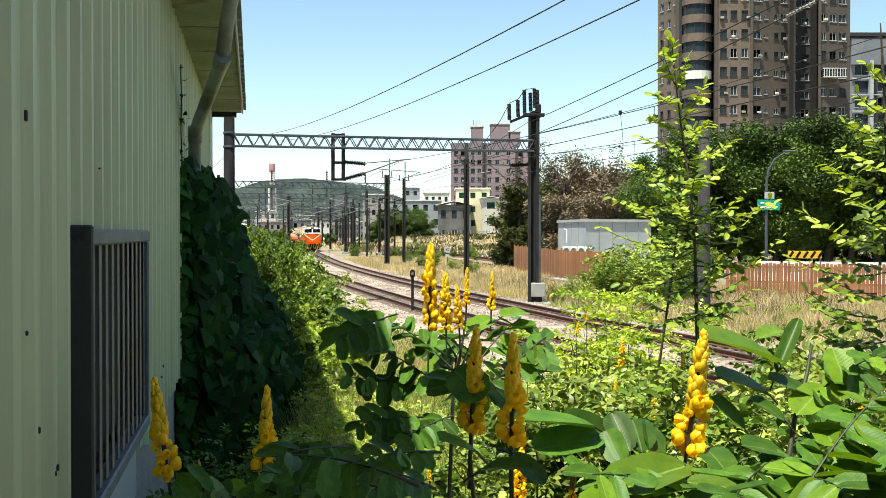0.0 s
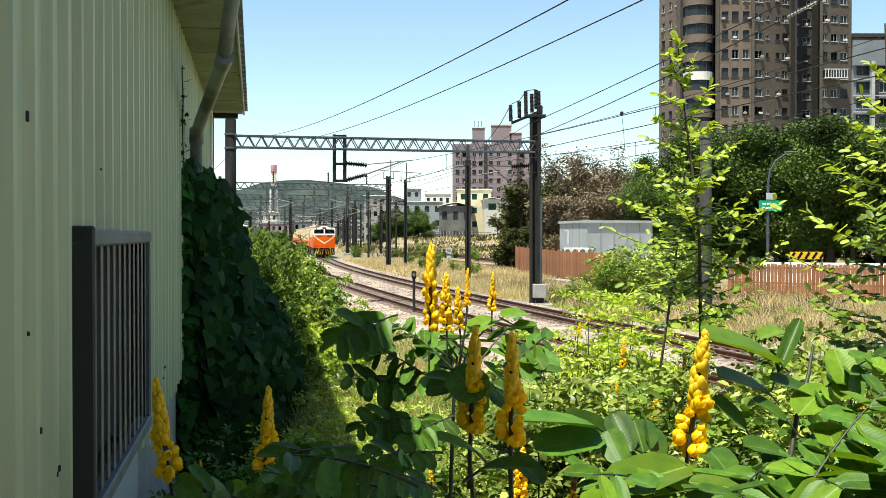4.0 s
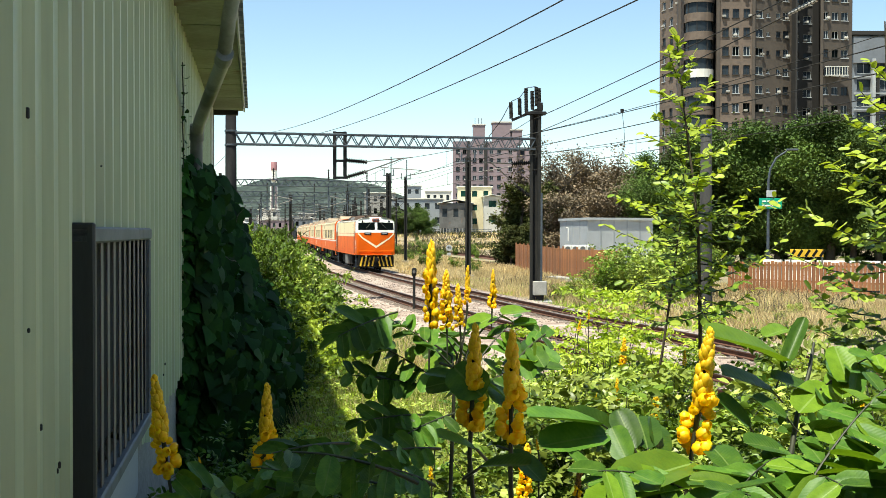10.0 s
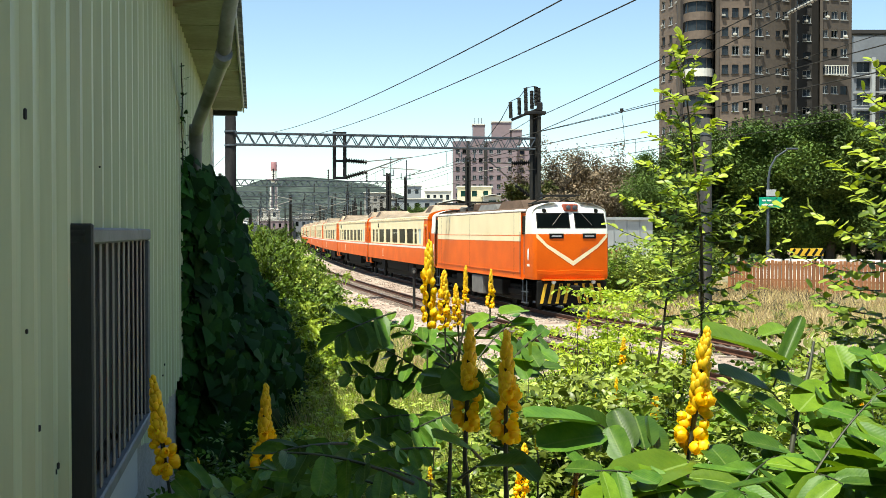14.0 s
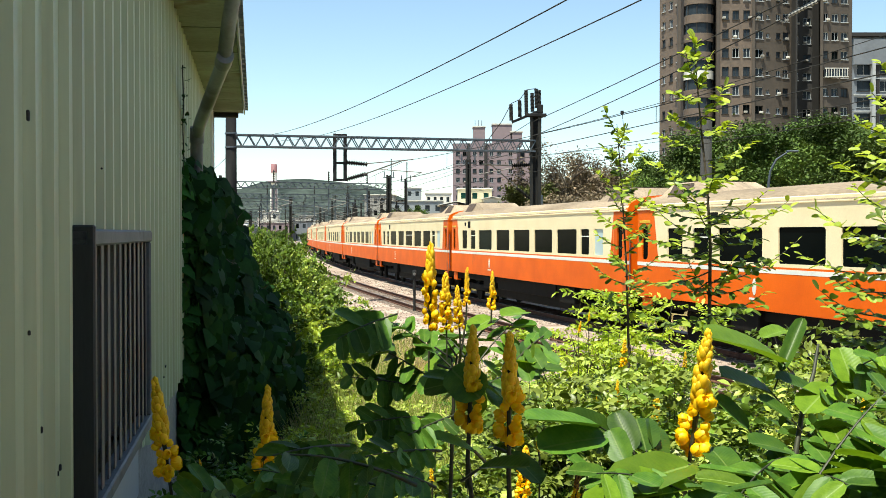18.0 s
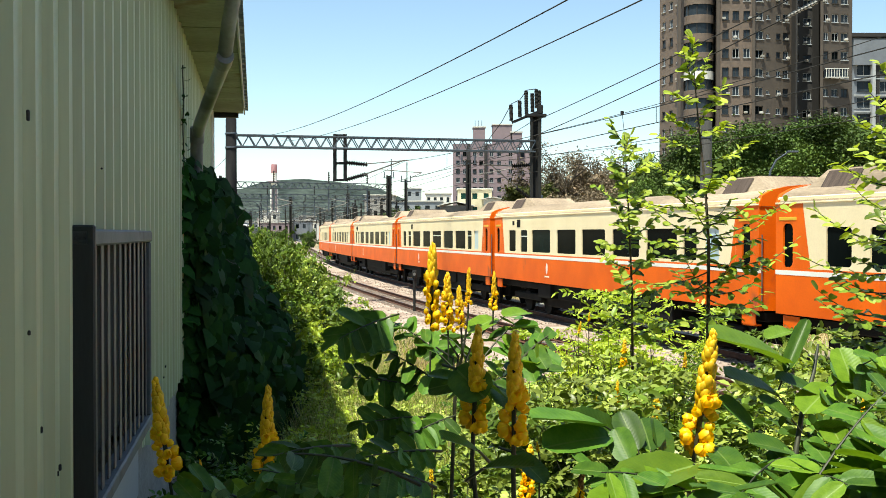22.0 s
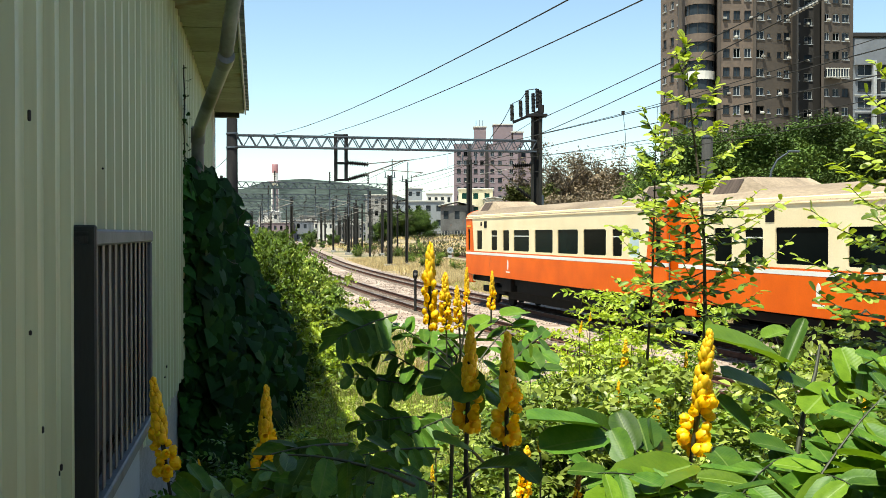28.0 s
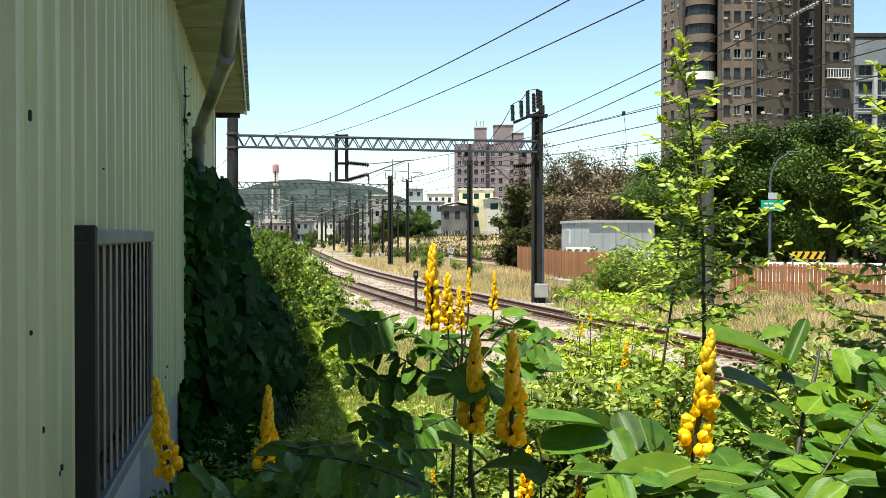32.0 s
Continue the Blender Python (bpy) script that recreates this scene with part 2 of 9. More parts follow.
GREEN_PANE = glass("green_tinted_pane", (0.012, 0.060, 0.045), 0.2)
TIN = shade("dark_tin_siding", (0.16, 0.155, 0.15), (0.09, 0.085, 0.08), 0.3, 0.7, amount=0.4, fine=2.0, dirt=(0.20, 0.11, 0.07), dirt_scale=0.4, dirt_at=0.6)
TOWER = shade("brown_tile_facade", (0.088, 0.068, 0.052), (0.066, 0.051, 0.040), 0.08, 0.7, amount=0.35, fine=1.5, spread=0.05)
# The tan also carries the stronger sun on the left faces.
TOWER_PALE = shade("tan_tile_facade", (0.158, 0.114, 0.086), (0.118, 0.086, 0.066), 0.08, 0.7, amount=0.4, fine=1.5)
# Near-black that paints shade on recesses and far sides; also dark trim.
TOWER_DARK = shade("dark_trim_and_recess_shade", (0.026, 0.022, 0.020), (0.018, 0.016, 0.015), 0.1, 0.7, amount=0.3, fine=1.5)
TOWER_GREY = shade("grey_facade", (0.30, 0.32, 0.34), (0.24, 0.26, 0.28), 0.1, 0.6, amount=0.2, fine=1.5)
# Pink dulled towards grey to paint in distance haze.
PINK = shade("haze_greyed_pink", (0.255, 0.19, 0.205), (0.19, 0.145, 0.16), 0.05, 0.8, amount=0.25, fine=0.8)
PLASTER = shade("pale_plaster", (0.62, 0.60, 0.55), (0.52, 0.50, 0.46), 0.1, 0.8, amount=0.25, fine=1.0, spread=0.12)
CITY_GLASS = glass("city_window", (0.035, 0.045, 0.055), 0.12)
# Grey mixed into the green stands for distance haze.
HILL = shade("wooded_hill_hazed", (0.068, 0.084, 0.074), (0.032, 0.042, 0.040), 0.018, 1.0, amount=0.9, fine=0.10, bump=0.9, spec=0.0)
HAZE_PLANT = shade("far_scrub", (0.10, 0.14, 0.07), (0.075, 0.11, 0.055), 0.02, 1.0, amount=0.5, fine=0.3, spec=0.0)


def veined(m, bright=1.0):
    """Midrib and side veins on a leaflet that lies along its own y axis."""
    t = m.node_tree
    n, l = t.nodes, t.links
    co = n.new("ShaderNodeTexCoord")
    sp = n.new("ShaderNodeSeparateXYZ")
    l.new(co.outputs["Object"], sp.inputs[0])

    def op(kind, a, b=None, c=None):
        x = n.new("ShaderNodeMath")
        x.operation = kind
        for k, v in enumerate((a, b, c)):
            if v is None:
                continue
            if hasattr(v, "node"):
                l.new(v, x.inputs[k])
            else:
                x.inputs[k].default_value = v
        return x.outputs[0]

    ax = op("ABSOLUTE", sp.outputs[0])
    wave = op("ABSOLUTE", op("SUBTRACT", op("FRACT", op("MULTIPLY", op("SUBTRACT", sp.outputs[1], op("MULTIPLY", ax, 0.7)), 13.0)), 0.5))
    side = op("MULTIPLY", op("LESS_THAN", wave, 0.06), 0.06)
    rib = op("LESS_THAN", ax, 0.012)
    vein = op("MAXIMUM", side, rib)
    b = n["Principled BSDF"]
    src = b.inputs["Base Color"].links[0].from_socket
    mx = n.new("ShaderNodeMix")
    mx.data_type = "RGBA"
    l.new(op("MULTIPLY", vein, 0.55), mx.inputs[0])
    l.new(src, mx.inputs[6])
    mx.inputs[7].default_value = (0.26 * bright, 0.36 * bright, 0.10 * bright, 1)
    l.new(mx.outputs[2], b.inputs["Base Color"])
    u = n.new("ShaderNodeBump")
    u.inputs["Strength"].default_value, u.inputs["Distance"].default_value = 0.08, 0.004
    l.new(op("MULTIPLY", op("ADD", wave, op("MULTIPLY", rib, -1.0)), 1.0), u.inputs["Height"])
    l.new(u.outputs[0], b.inputs["Normal"])
    return m


veined(LEAF_BIG, 0.6)
veined(LEAF_LIME, 1.4)
veined(LEAF_LIT, 1.2)


# ---- building helpers ----
class Mesh:
    """Collects points and faces, then makes one mesh."""

    def __init__(self):
        self.v, self.f = [], []

    def add(self, verts, faces, m=None):
        k = len(self.v)
        self.v += [tuple(m @ Vector(p)) for p in verts] if m is not None else [tuple(p) for p in verts]
        self.f += [tuple(i + k for i in f) for f in faces]
        return self

    def box(self, c, s, m=None, bev=0.0):
        x, y, z = (a / 2 for a in s)
        if bev:
            e = min(bev, x * 0.9, y * 0.9, z * 0.9)
            vs, idx = [], {}
            for sx in (-1, 1):
                for sy in (-1, 1):
                    for sz in (-1, 1):
                        for a in range(3):
                            d = [x - e, y - e, z - e]
                            d[a] = (x, y, z)[a]
                            idx[sx, sy, sz, a] = len(vs)
                            vs.append((c[0] + sx * d[0], c[1] + sy * d[1], c[2] + sz * d[2]))
            fs = []
            for a in range(3):
                b, g = (a + 1) % 3, (a + 2) % 3
                for s1 in (-1, 1):
                    q = []
                    for p, r in ((-1, -1), (1, -1), (1, 1), (-1, 1)):
                        k = [0, 0, 0]
                        k[a], k[b], k[g] = s1, p, r
                        q.append(idx[(*k, a)])
                    fs.append(tuple(q if s1 > 0 else q[::-1]))
                    for s2 in (-1, 1):
                        k1, k2 = [0, 0, 0], [0, 0, 0]
                        k1[a] = k2[a] = s1
                        k1[b] = k2[b] = s2
                        k1[g], k2[g] = -1, 1
                        q = (idx[(*k1, a)], idx[(*k1, b)], idx[(*k2, b)], idx[(*k2, a)])
                        fs.append(q if s1 * s2 > 0 else q[::-1])
            for sx in (-1, 1):
                for sy in (-1, 1):
                    for sz in (-1, 1):
                        t = tuple(idx[sx, sy, sz, a] for a in range(3))
                        fs.append(t if sx * sy * sz > 0 else t[::-1])
            return self.add(vs, fs, m)
        vs = [(c[0] + i * x, c[1] + j * y, c[2] + k * z) for i in (-1, 1) for j in (-1, 1) for k in (-1, 1)]
        return self.add(vs, [(0, 1, 3, 2), (4, 6, 7, 5), (0, 4, 5, 1), (2, 3, 7, 6), (0, 2, 6, 4), (1, 5, 7, 3)], m)

    def tube(self, pts, radii, n=8, m=None, caps=True):
        """A round tube through points; radii: one number or one for each point."""
        pts = [Vector(p) for p in pts]
        if isinstance(radii, (int, float)):
            radii = [radii] * len(pts)
        vs, fs, side = [], [], None
        for i, p in enumerate(pts):
            d = (pts[min(i + 1, len(pts) - 1)] - pts[max(i - 1, 0)]).normalized()
            if side is None:
                side = d.orthogonal().normalized()
            side = (side - d * side.dot(d)).normalized()
            up = d.cross(side)
            for k in range(n):
                a = 2 * math.pi * k / n
                vs.append(p + (side * math.cos(a) + up * math.sin(a)) * radii[i])
        for i in range(len(pts) - 1):
            for k in range(n):
                a, b = i * n + k, i * n + (k + 1) % n
                fs.append((a, b, b + n, a + n))
        if caps:
            fs.append(tuple(range(n))[::-1])
            fs.append(tuple(range((len(pts) - 1) * n, len(pts) * n)))
        return self.add(vs, fs, m)

    def lathe(self, prof, n=12, m=None):
        """Radius and height pairs turned about z."""
        vs, fs = [], []
        for r, z in prof:
            vs += [(r * math.cos(2 * math.pi * k / n), r * math.sin(2 * math.pi * k / n), z) for k in range(n)]
        for i in range(len(prof) - 1):
            for k in range(n):
                a, b = i * n + k, i * n + (k + 1) % n
                fs.append((a, b, b + n, a + n))
        fs += [tuple(range(n))[::-1], tuple(range((len(prof) - 1) * n, len(prof) * n))]
        return self.add(vs, fs, m)

    def sweep(self, prof, rings, closed=True, caps=True):
        """Rings: functions that place a profile point; prof: points (a, b)."""
        n, vs, fs = len(prof), [], []
        for r in rings:
            vs += [r(a, b) for a, b in prof]
        for i in range(len(rings) - 1):
            for k in range(n if closed else n - 1):
                a, b = i * n + k, i * n + (k + 1) % n
                fs.append((a, b, b + n, a + n))
        if caps and closed:
            fs += [tuple(range(n))[::-1], tuple(range((len(rings) - 1) * n, len(rings) * n))]
        return self.add(vs, fs)

    def panel(self, o, u, w, holes, size, depth, m=None):
        """A flat wall from o along u and w, of that size, with rectangular holes (u0, w0, u1, w1) whose reveals go in by depth."""
        o, u, w = Vector(o), Vector(u).normalized(), Vector(w).normalized()
        inn = -(u.cross(w)) * depth
        us = sorted({0, size[0], *[h[0] for h in holes], *[h[2] for h in holes]})
        ws = sorted({0, size[1], *[h[1] for h in holes], *[h[3] for h in holes]})
        vs, fs, known = [], [], {}

        def at(a, c, deep=0):
            key = (round(a, 4), round(c, 4), deep)
            if key not in known:
                known[key] = len(vs)
                vs.append(o + u * a + w * c + inn * deep)
            return known[key]

        for a, b in zip(us, us[1:]):
            for c, d in zip(ws, ws[1:]):
                x, y = (a + b) / 2, (c + d) / 2
                if not any(h[0] < x < h[2] and h[1] < y < h[3] for h in holes):
                    fs.append((at(a, c), at(b, c), at(b, d), at(a, d)))
        for a, c, b, d in holes:
            q = [(a, c), (b, c), (b, d), (a, d)]
            for i in range(4):
                fs.append((at(*q[i]), at(*q[i], 1), at(*q[(i + 1) % 4], 1), at(*q[(i + 1) % 4])))
        return self.add(vs, fs, m)

    def fillets(self, o, u, w, holes, r, deep=0.004):
        """Round off the corners of rectangular holes in a panel with small corner pieces."""
        o, u, w = Vector(o), Vector(u).normalized(), Vector(w).normalized()
        o = o - u.cross(w) * deep
        for a, c, b, d in holes:
            for x, z, sx, sz in ((a, c, 1, 1), (b, c, -1, 1), (b, d, -1, -1), (a, d, 1, -1)):
                arc = [(x + sx * r * (1 - math.sin(t)), z + sz * r * (1 - math.cos(t))) for t in (0, 0.393, 0.785, 1.178, 1.571)]
                pts = [(x, z)] + (arc if sx * sz > 0 else arc[::-1])
                self.add([o + u * p + w * q for p, q in pts[::-1]], [tuple(range(6))[::-1]])
        return self

    def data(self, name, mat, smooth=None):
        d = bpy.data.meshes.new(name)
        d.from_pydata(self.v, [], self.f)
        d.materials.append(mat)
        if smooth is not None:
            d.polygons.foreach_set("use_smooth", [True] * len(d.polygons))
            d.set_sharp_from_angle(angle=radians(smooth))
        d.update()
        return d


def part(name, mesh, material, parent, label="", smooth=None, at=None):
    d = mesh if isinstance(mesh, bpy.types.Mesh) else mesh.data(name, material, smooth)
    ob = new(name, d)
    ob.parent = parent
    if at is not None:
        ob.matrix_basis = at
    return tagged(ob, label) if label else ob


def thing(name, label, category, at=None, group="", kind="", mesh=None, material=None, smooth=None):
    ob = new(name, mesh.data(name, material, smooth) if mesh is not None else None)
    if mesh is None:
        ob.empty_display_size = 0.2
    if at is not None:
        ob.matrix_basis = at
    return tagged(ob, label, category, group, kind)


def cloud(name, verts, faces, mats, rots, poss, scales, smooth=False):
    """Many copies of one small shape in a single mesh. rots: (n,3,3), poss: (n,3), scales: (n,) or (n,3)."""
    v = np.asarray(verts, float)
    n, k = len(poss), len(v)
    s = np.asarray(scales, float)
    s = s[:, None, None] if s.ndim == 1 else s[:, None, :]
    p = np.einsum("nij,nkj->nki", rots, v[None] * s) + np.asarray(poss)[:, None, :]
    d = bpy.data.meshes.new(name)
    d.vertices.add(n * k)
    d.vertices.foreach_set("co", p.astype(np.float32).ravel())
    sizes = [len(f) for f in faces]
    flat = np.array([i for f in faces for i in f])
    loops = (flat[None] + (np.arange(n) * k)[:, None]).ravel()
    d.loops.add(len(loops))
    d.loops.foreach_set("vertex_index", loops.astype(np.int32))
    d.polygons.add(n * len(faces))
    starts = np.concatenate([[0], np.cumsum(sizes)[:-1]])
    allst = (starts[None] + (np.arange(n) * len(flat))[:, None]).ravel()
    d.polygons.foreach_set("loop_start", allst.astype(np.int32))
    if smooth:
        d.polygons.foreach_set("use_smooth", np.ones(n * len(faces), bool))
    d.materials.append(mats)
    d.update()
    d.validate()
    return d


def frames(dirs, rolls):
    """Rotations whose y axis is the given direction and whose z axis points up, then rolled."""
    y = dirs / np.linalg.norm(dirs, axis=1)[:, None]
    up = np.tile([0.0, 0.0, 1.0], (len(y), 1))
    x = np.cross(y, up)
    bad = np.linalg.norm(x, axis=1) < 1e-3
    x[bad] = [1, 0, 0]
    x /= np.linalg.norm(x, axis=1)[:, None]
    z = np.cross(x, y)
    c, s = np.cos(rolls)[:, None], np.sin(rolls)[:, None]
    return np.stack([x * c + z * s, y, z * c - x * s], axis=2)


# A leaf that points along y: folded along the midrib and drooping.
LEAF_V = [(0, 0, 0), (0, 0.33, 0.02), (0, 0.68, 0.0), (0, 1, -0.10), (-0.20, 0.28, 0.06), (-0.24, 0.62, 0.05), (0.20, 0.28, 0.06), (0.24, 0.62, 0.05)]
LEAF_F = [(0, 1, 4), (1, 2, 5, 4), (2, 3, 5), (0, 6, 1), (1, 6, 7, 2), (2, 7, 3)]
CHIP_V = [(0, 0, 0), (-0.28, 0.5, 0.06), (0, 1, -0.05), (0.28, 0.5, 0.06)]
CHIP_F = [(0, 3, 2, 1)]
HEART_V = [(0, 0, 0), (0, 0.4, 0.03), (0, 1, -0.14), (-0.34, -0.10, 0.0), (-0.50, 0.18, -0.02), (-0.30, 0.62, 0.0), (0.34, -0.10, 0.0), (0.50, 0.18, -0.02), (0.30, 0.62, 0.0)]
HEART_F = [(0, 1, 4, 3), (1, 2, 5, 4), (0, 6, 7, 1), (1, 7, 8, 2)]

# ---- the line of the railway ----
DU = 0.5
_u = np.arange(-260, 900 + DU, DU)
_mid = (_u[1:] + _u[:-1]) / 2


def heading_at(u):
    return 0.26304 - 0.00119 * (u - np.logaddexp(0, (u - 94.0) / 6) * 6)


_h = heading_at(_mid)
_X = np.concatenate([[0], np.cumsum(-np.sin(_h) * DU)])
_Y = np.concatenate([[0], np.cumsum(np.cos(_h) * DU)])
_z = int(round(260 / DU))
_X, _Y = _X - _X[_z] + 6.8961, _Y - _Y[_z] + 30.0


def line_at(u, off=0.0):
    """The train's track u metres away from its mark; off: metres towards the shed's side. Gives x, y and the heading."""
    a = heading_at(u)
    return np.interp(u, _u, _X) - np.cos(a) * off, np.interp(u, _u, _Y) - np.sin(a) * off, a


def along(u, off, z):
    x, y, _ = line_at(u, off)
    return Vector((float(x), float(y), z))


def offset_of(x, y):
    """How far a point lies from the train's track, positive on the shed's side, and u."""
    x, y = np.asarray(x, float), np.asarray(y, float)
    u = np.clip((y - 30) * 1.03, -200, 880)
    for _ in range(6):
        px, py, a = line_at(u)
        u = np.clip(u + (-(x - px) * np.sin(a) + (y - py) * np.cos(a)), -255, 895)
    px, py, a = line_at(u)
    return -(x - px) * np.cos(a) - (y - py) * np.sin(a), u


def ground_z(x, y):
    d, u = offset_of(x, y)
    near = np.interp(d, [-400, -60, -14, -2.6, -1.9, 5.6, 6.8, 9.4, 12.4, 30, 200], [0.6, 0.3, -0.20, -0.42, -0.42, -0.42, -0.52, -0.42, 1.30, 1.5, 1.5])
    far = np.interp(d, [-400, -60, -2.6, 6.8, 30, 200], [0.3, 0.0, -0.42, -0.5, -0.3, 0.0])
    k = np.clip((np.asarray(y, float) - 22) / 25, 0, 1)
    k = k * k * (3 - 2 * k)
    rise = np.clip((np.asarray(y, float) - 225) / 50, 0, 1) * np.clip((np.asarray(x, float) + 0.066 * np.asarray(y, float)) / 6, 0, 1)
    return near * (1 - k) + far * k + 2.4 * rise * (3 - 2 * rise) * rise


# ---- ground and tracks ----
def make_ground():
    def axis(lo, hi, step, far):
        a = list(np.arange(lo, hi + step / 2, step))
        s, x = step, hi
        while x < far:
            s *= 1.35
            x += s
            a.append(x)
        s, x = step, lo
        while x > -far:
            s *= 1.35
            x -= s
            a.insert(0, x)
        return np.array(a)

    xs, ys = axis(-45, 50, 0.8, 4500), axis(-12, 120, 0.8, 4500)
    gx, gy = np.meshgrid(xs, ys)
    gz = ground_z(gx, gy)
    d, _ = offset_of(gx, gy)
    rough = np.where((d > 7.2) | (d < -3.5), 1.0, 0.0) * np.clip(1 - np.hypot(gx, gy) / 200, 0, 1)
    gz = gz + rough * np.array([[noise.noise((x * 0.45, y * 0.45, 0)) * 0.12 for x in xs] for y in ys])
    n = len(xs)
    v = np.stack([gx, gy, gz], axis=2).reshape(-1, 3)
    f = [(j * n + i, j * n + i + 1, (j + 1) * n + i + 1, (j + 1) * n + i) for j in range(len(ys) - 1) for i in range(n - 1)]
    m = Mesh()
    m.v, m.f = [tuple(p) for p in v], f
    thing("ground", "dry soil with straw-coloured grass beside a railway", "ground", kind="structure", mesh=m, material=SOIL, smooth=60)


make_ground()
US = list(np.arange(-60, 130, 2.0)) + list(np.arange(130, 620, 10.0))


def ring(u, off):
    x, y, a = line_at(u, off)
    return lambda p, q: (x - math.cos(a) * p, y - math.sin(a) * p, q)


bed = Mesh().sweep([(-2.9, -0.46), (-1.9, -0.19), (5.65, -0.19), (7.0, -0.55), (5, -0.9), (-2, -0.9)], [ring(u, 0) for u in US])
thing("ballast_bed", "pale pinkish crushed-stone ballast under two rail tracks", "ballast", kind="structure", mesh=bed, material=BALLAST, smooth=40)

RAIL = [(-0.065, -0.15), (0.065, -0.15), (0.065, -0.135), (0.012, -0.115), (0.012, -0.04), (0.034, -0.03), (0.034, -0.004), (-0.034, -0.004), (-0.034, -0.03), (-0.012, -0.04), (-0.012, -0.115), (-0.065, -0.135)]
HEAD = [(-0.030, -0.006), (0.030, -0.006), (0.026, 0.002), (-0.026, 0.002)]
sleeper_mesh = Mesh().box((0, 0, -0.08), (2.0, 0.22, 0.14), bev=0.02).data("sleeper", SLEEPER)
clip_mesh = Mesh().box((0, 0, 0.012), (0.13, 0.10, 0.03), bev=0.01).data("rail_clip", RUST)


def make_track(off, label, lo, hi):
    tr = thing("railway_track", label, "railway track", kind="structure")
    for g in (-0.5335, 0.5335):
        r = part("rail", Mesh().sweep(RAIL, [ring(u, off + g) for u in US]), RUST, tr, "rusty brown steel rail")
        part("running_edge", Mesh().sweep(HEAD, [ring(u, off + g) for u in US]), RAIL_TOP, r, "rail head worn shiny by wheels")
    u = lo
    k = 0
    while u < hi:
        x, y, a = line_at(u, off)
        at = Matrix.Translation((x, y, -0.15)) @ Matrix.Rotation(a + random.uniform(-0.01, 0.01), 4, "Z")
        part("sleeper", sleeper_mesh, None, tr, at=at)
        u += 0.6
    rest = Mesh()
    while u < 260:
        x, y, a = line_at(u, off)
        rest.box((0, 0, -0.08), (2.0, 0.22, 0.14), Matrix.Translation((x, y, -0.15)) @ Matrix.Rotation(a, 4, "Z"))
        u += 0.6
    tagged(part("sleepers_beyond", rest, SLEEPER, tr, "stained sleepers further along the line"), kind="stuff")


make_track(0.0, "rusty rail track on ballast that the train runs on", -22, 100)
make_track(3.791, "rusty parallel rail track on ballast, empty", -18, 90)


def make_yard_tracks():
    for off in (-14.0, -19.5):
        tr = thing("siding_track", "rusty siding track in dry grass", "railway track", kind="structure")
        for g in (-0.5335, 0.5335):
            part("rail", Mesh().sweep([(p, q - 0.08) for p, q in RAIL], [ring(u, off + g) for u in US if u > 60]), RUST, tr)
        b = Mesh().sweep([(-1.6, -0.5), (-1.2, -0.20), (1.2, -0.20), (1.6, -0.5)], [ring(u, off) for u in US if u > 60])
        part("siding_bed", b, RUST, tr, "brown stained ballast")


make_yard_tracks()


def make_stones():
    rng = np.random.default_rng(5)
    n = 9000
    u = -24 + 84 * rng.random(n) ** 1.3
    off = rng.uniform(-2.4, 6.6, n)
    x, y, a = line_at(u, off)
    z = np.interp(off, [-2.9, -1.9, 5.65, 7.0], [-0.46, -0.19, -0.19, -0.55]) + 0.004
    v = [(-0.5, -0.4, -0.3), (0.5, -0.5, -0.3), (0.45, 0.5, -0.3), (-0.5, 0.42, -0.3), (-0.3, -0.25, 0.4), (0.28, -0.3, 0.34), (0.3, 0.3, 0.42), (-0.25, 0.28, 0.3)]
    f = [(0, 3, 2, 1), (4, 5, 6, 7), (0, 1, 5, 4), (1, 2, 6, 5), (2, 3, 7, 6), (3, 0, 4, 7)]
    rots = frames(rng.normal(size=(n, 3)), rng.uniform(0, 6.28, n))
    d = cloud("ballast_stones", v, f, BALLAST, rots, np.stack([x, y, z], 1), rng.uniform(0.04, 0.085, n))
    ob = new("ballast_stones", d)
    tagged(ob, "loose crushed ballast stones between the rails", "stones", kind="stuff")


make_stones()

# ---- the shed ----
SLOPE = -0.1737
WALL_C = -0.46


def shed_pt(y, off, z):
    """A point beside the shed's long wall: y along it, off metres out from it."""
    return Vector((WALL_C + SLOPE * y + off * 0.985, y + off * 0.171, z))


ALONG = Vector((SLOPE, 1, 0)).normalized()
OUT = Vector((ALONG.y, -ALONG.x, 0))
SHED_M = Matrix(((ALONG.x, OUT.x, 0, WALL_C), (ALONG.y, OUT.y, 0, 0), (0, 0, 1, 0), (0, 0, 0, 1)))
K = math.sqrt(1 + SLOPE * SLOPE)


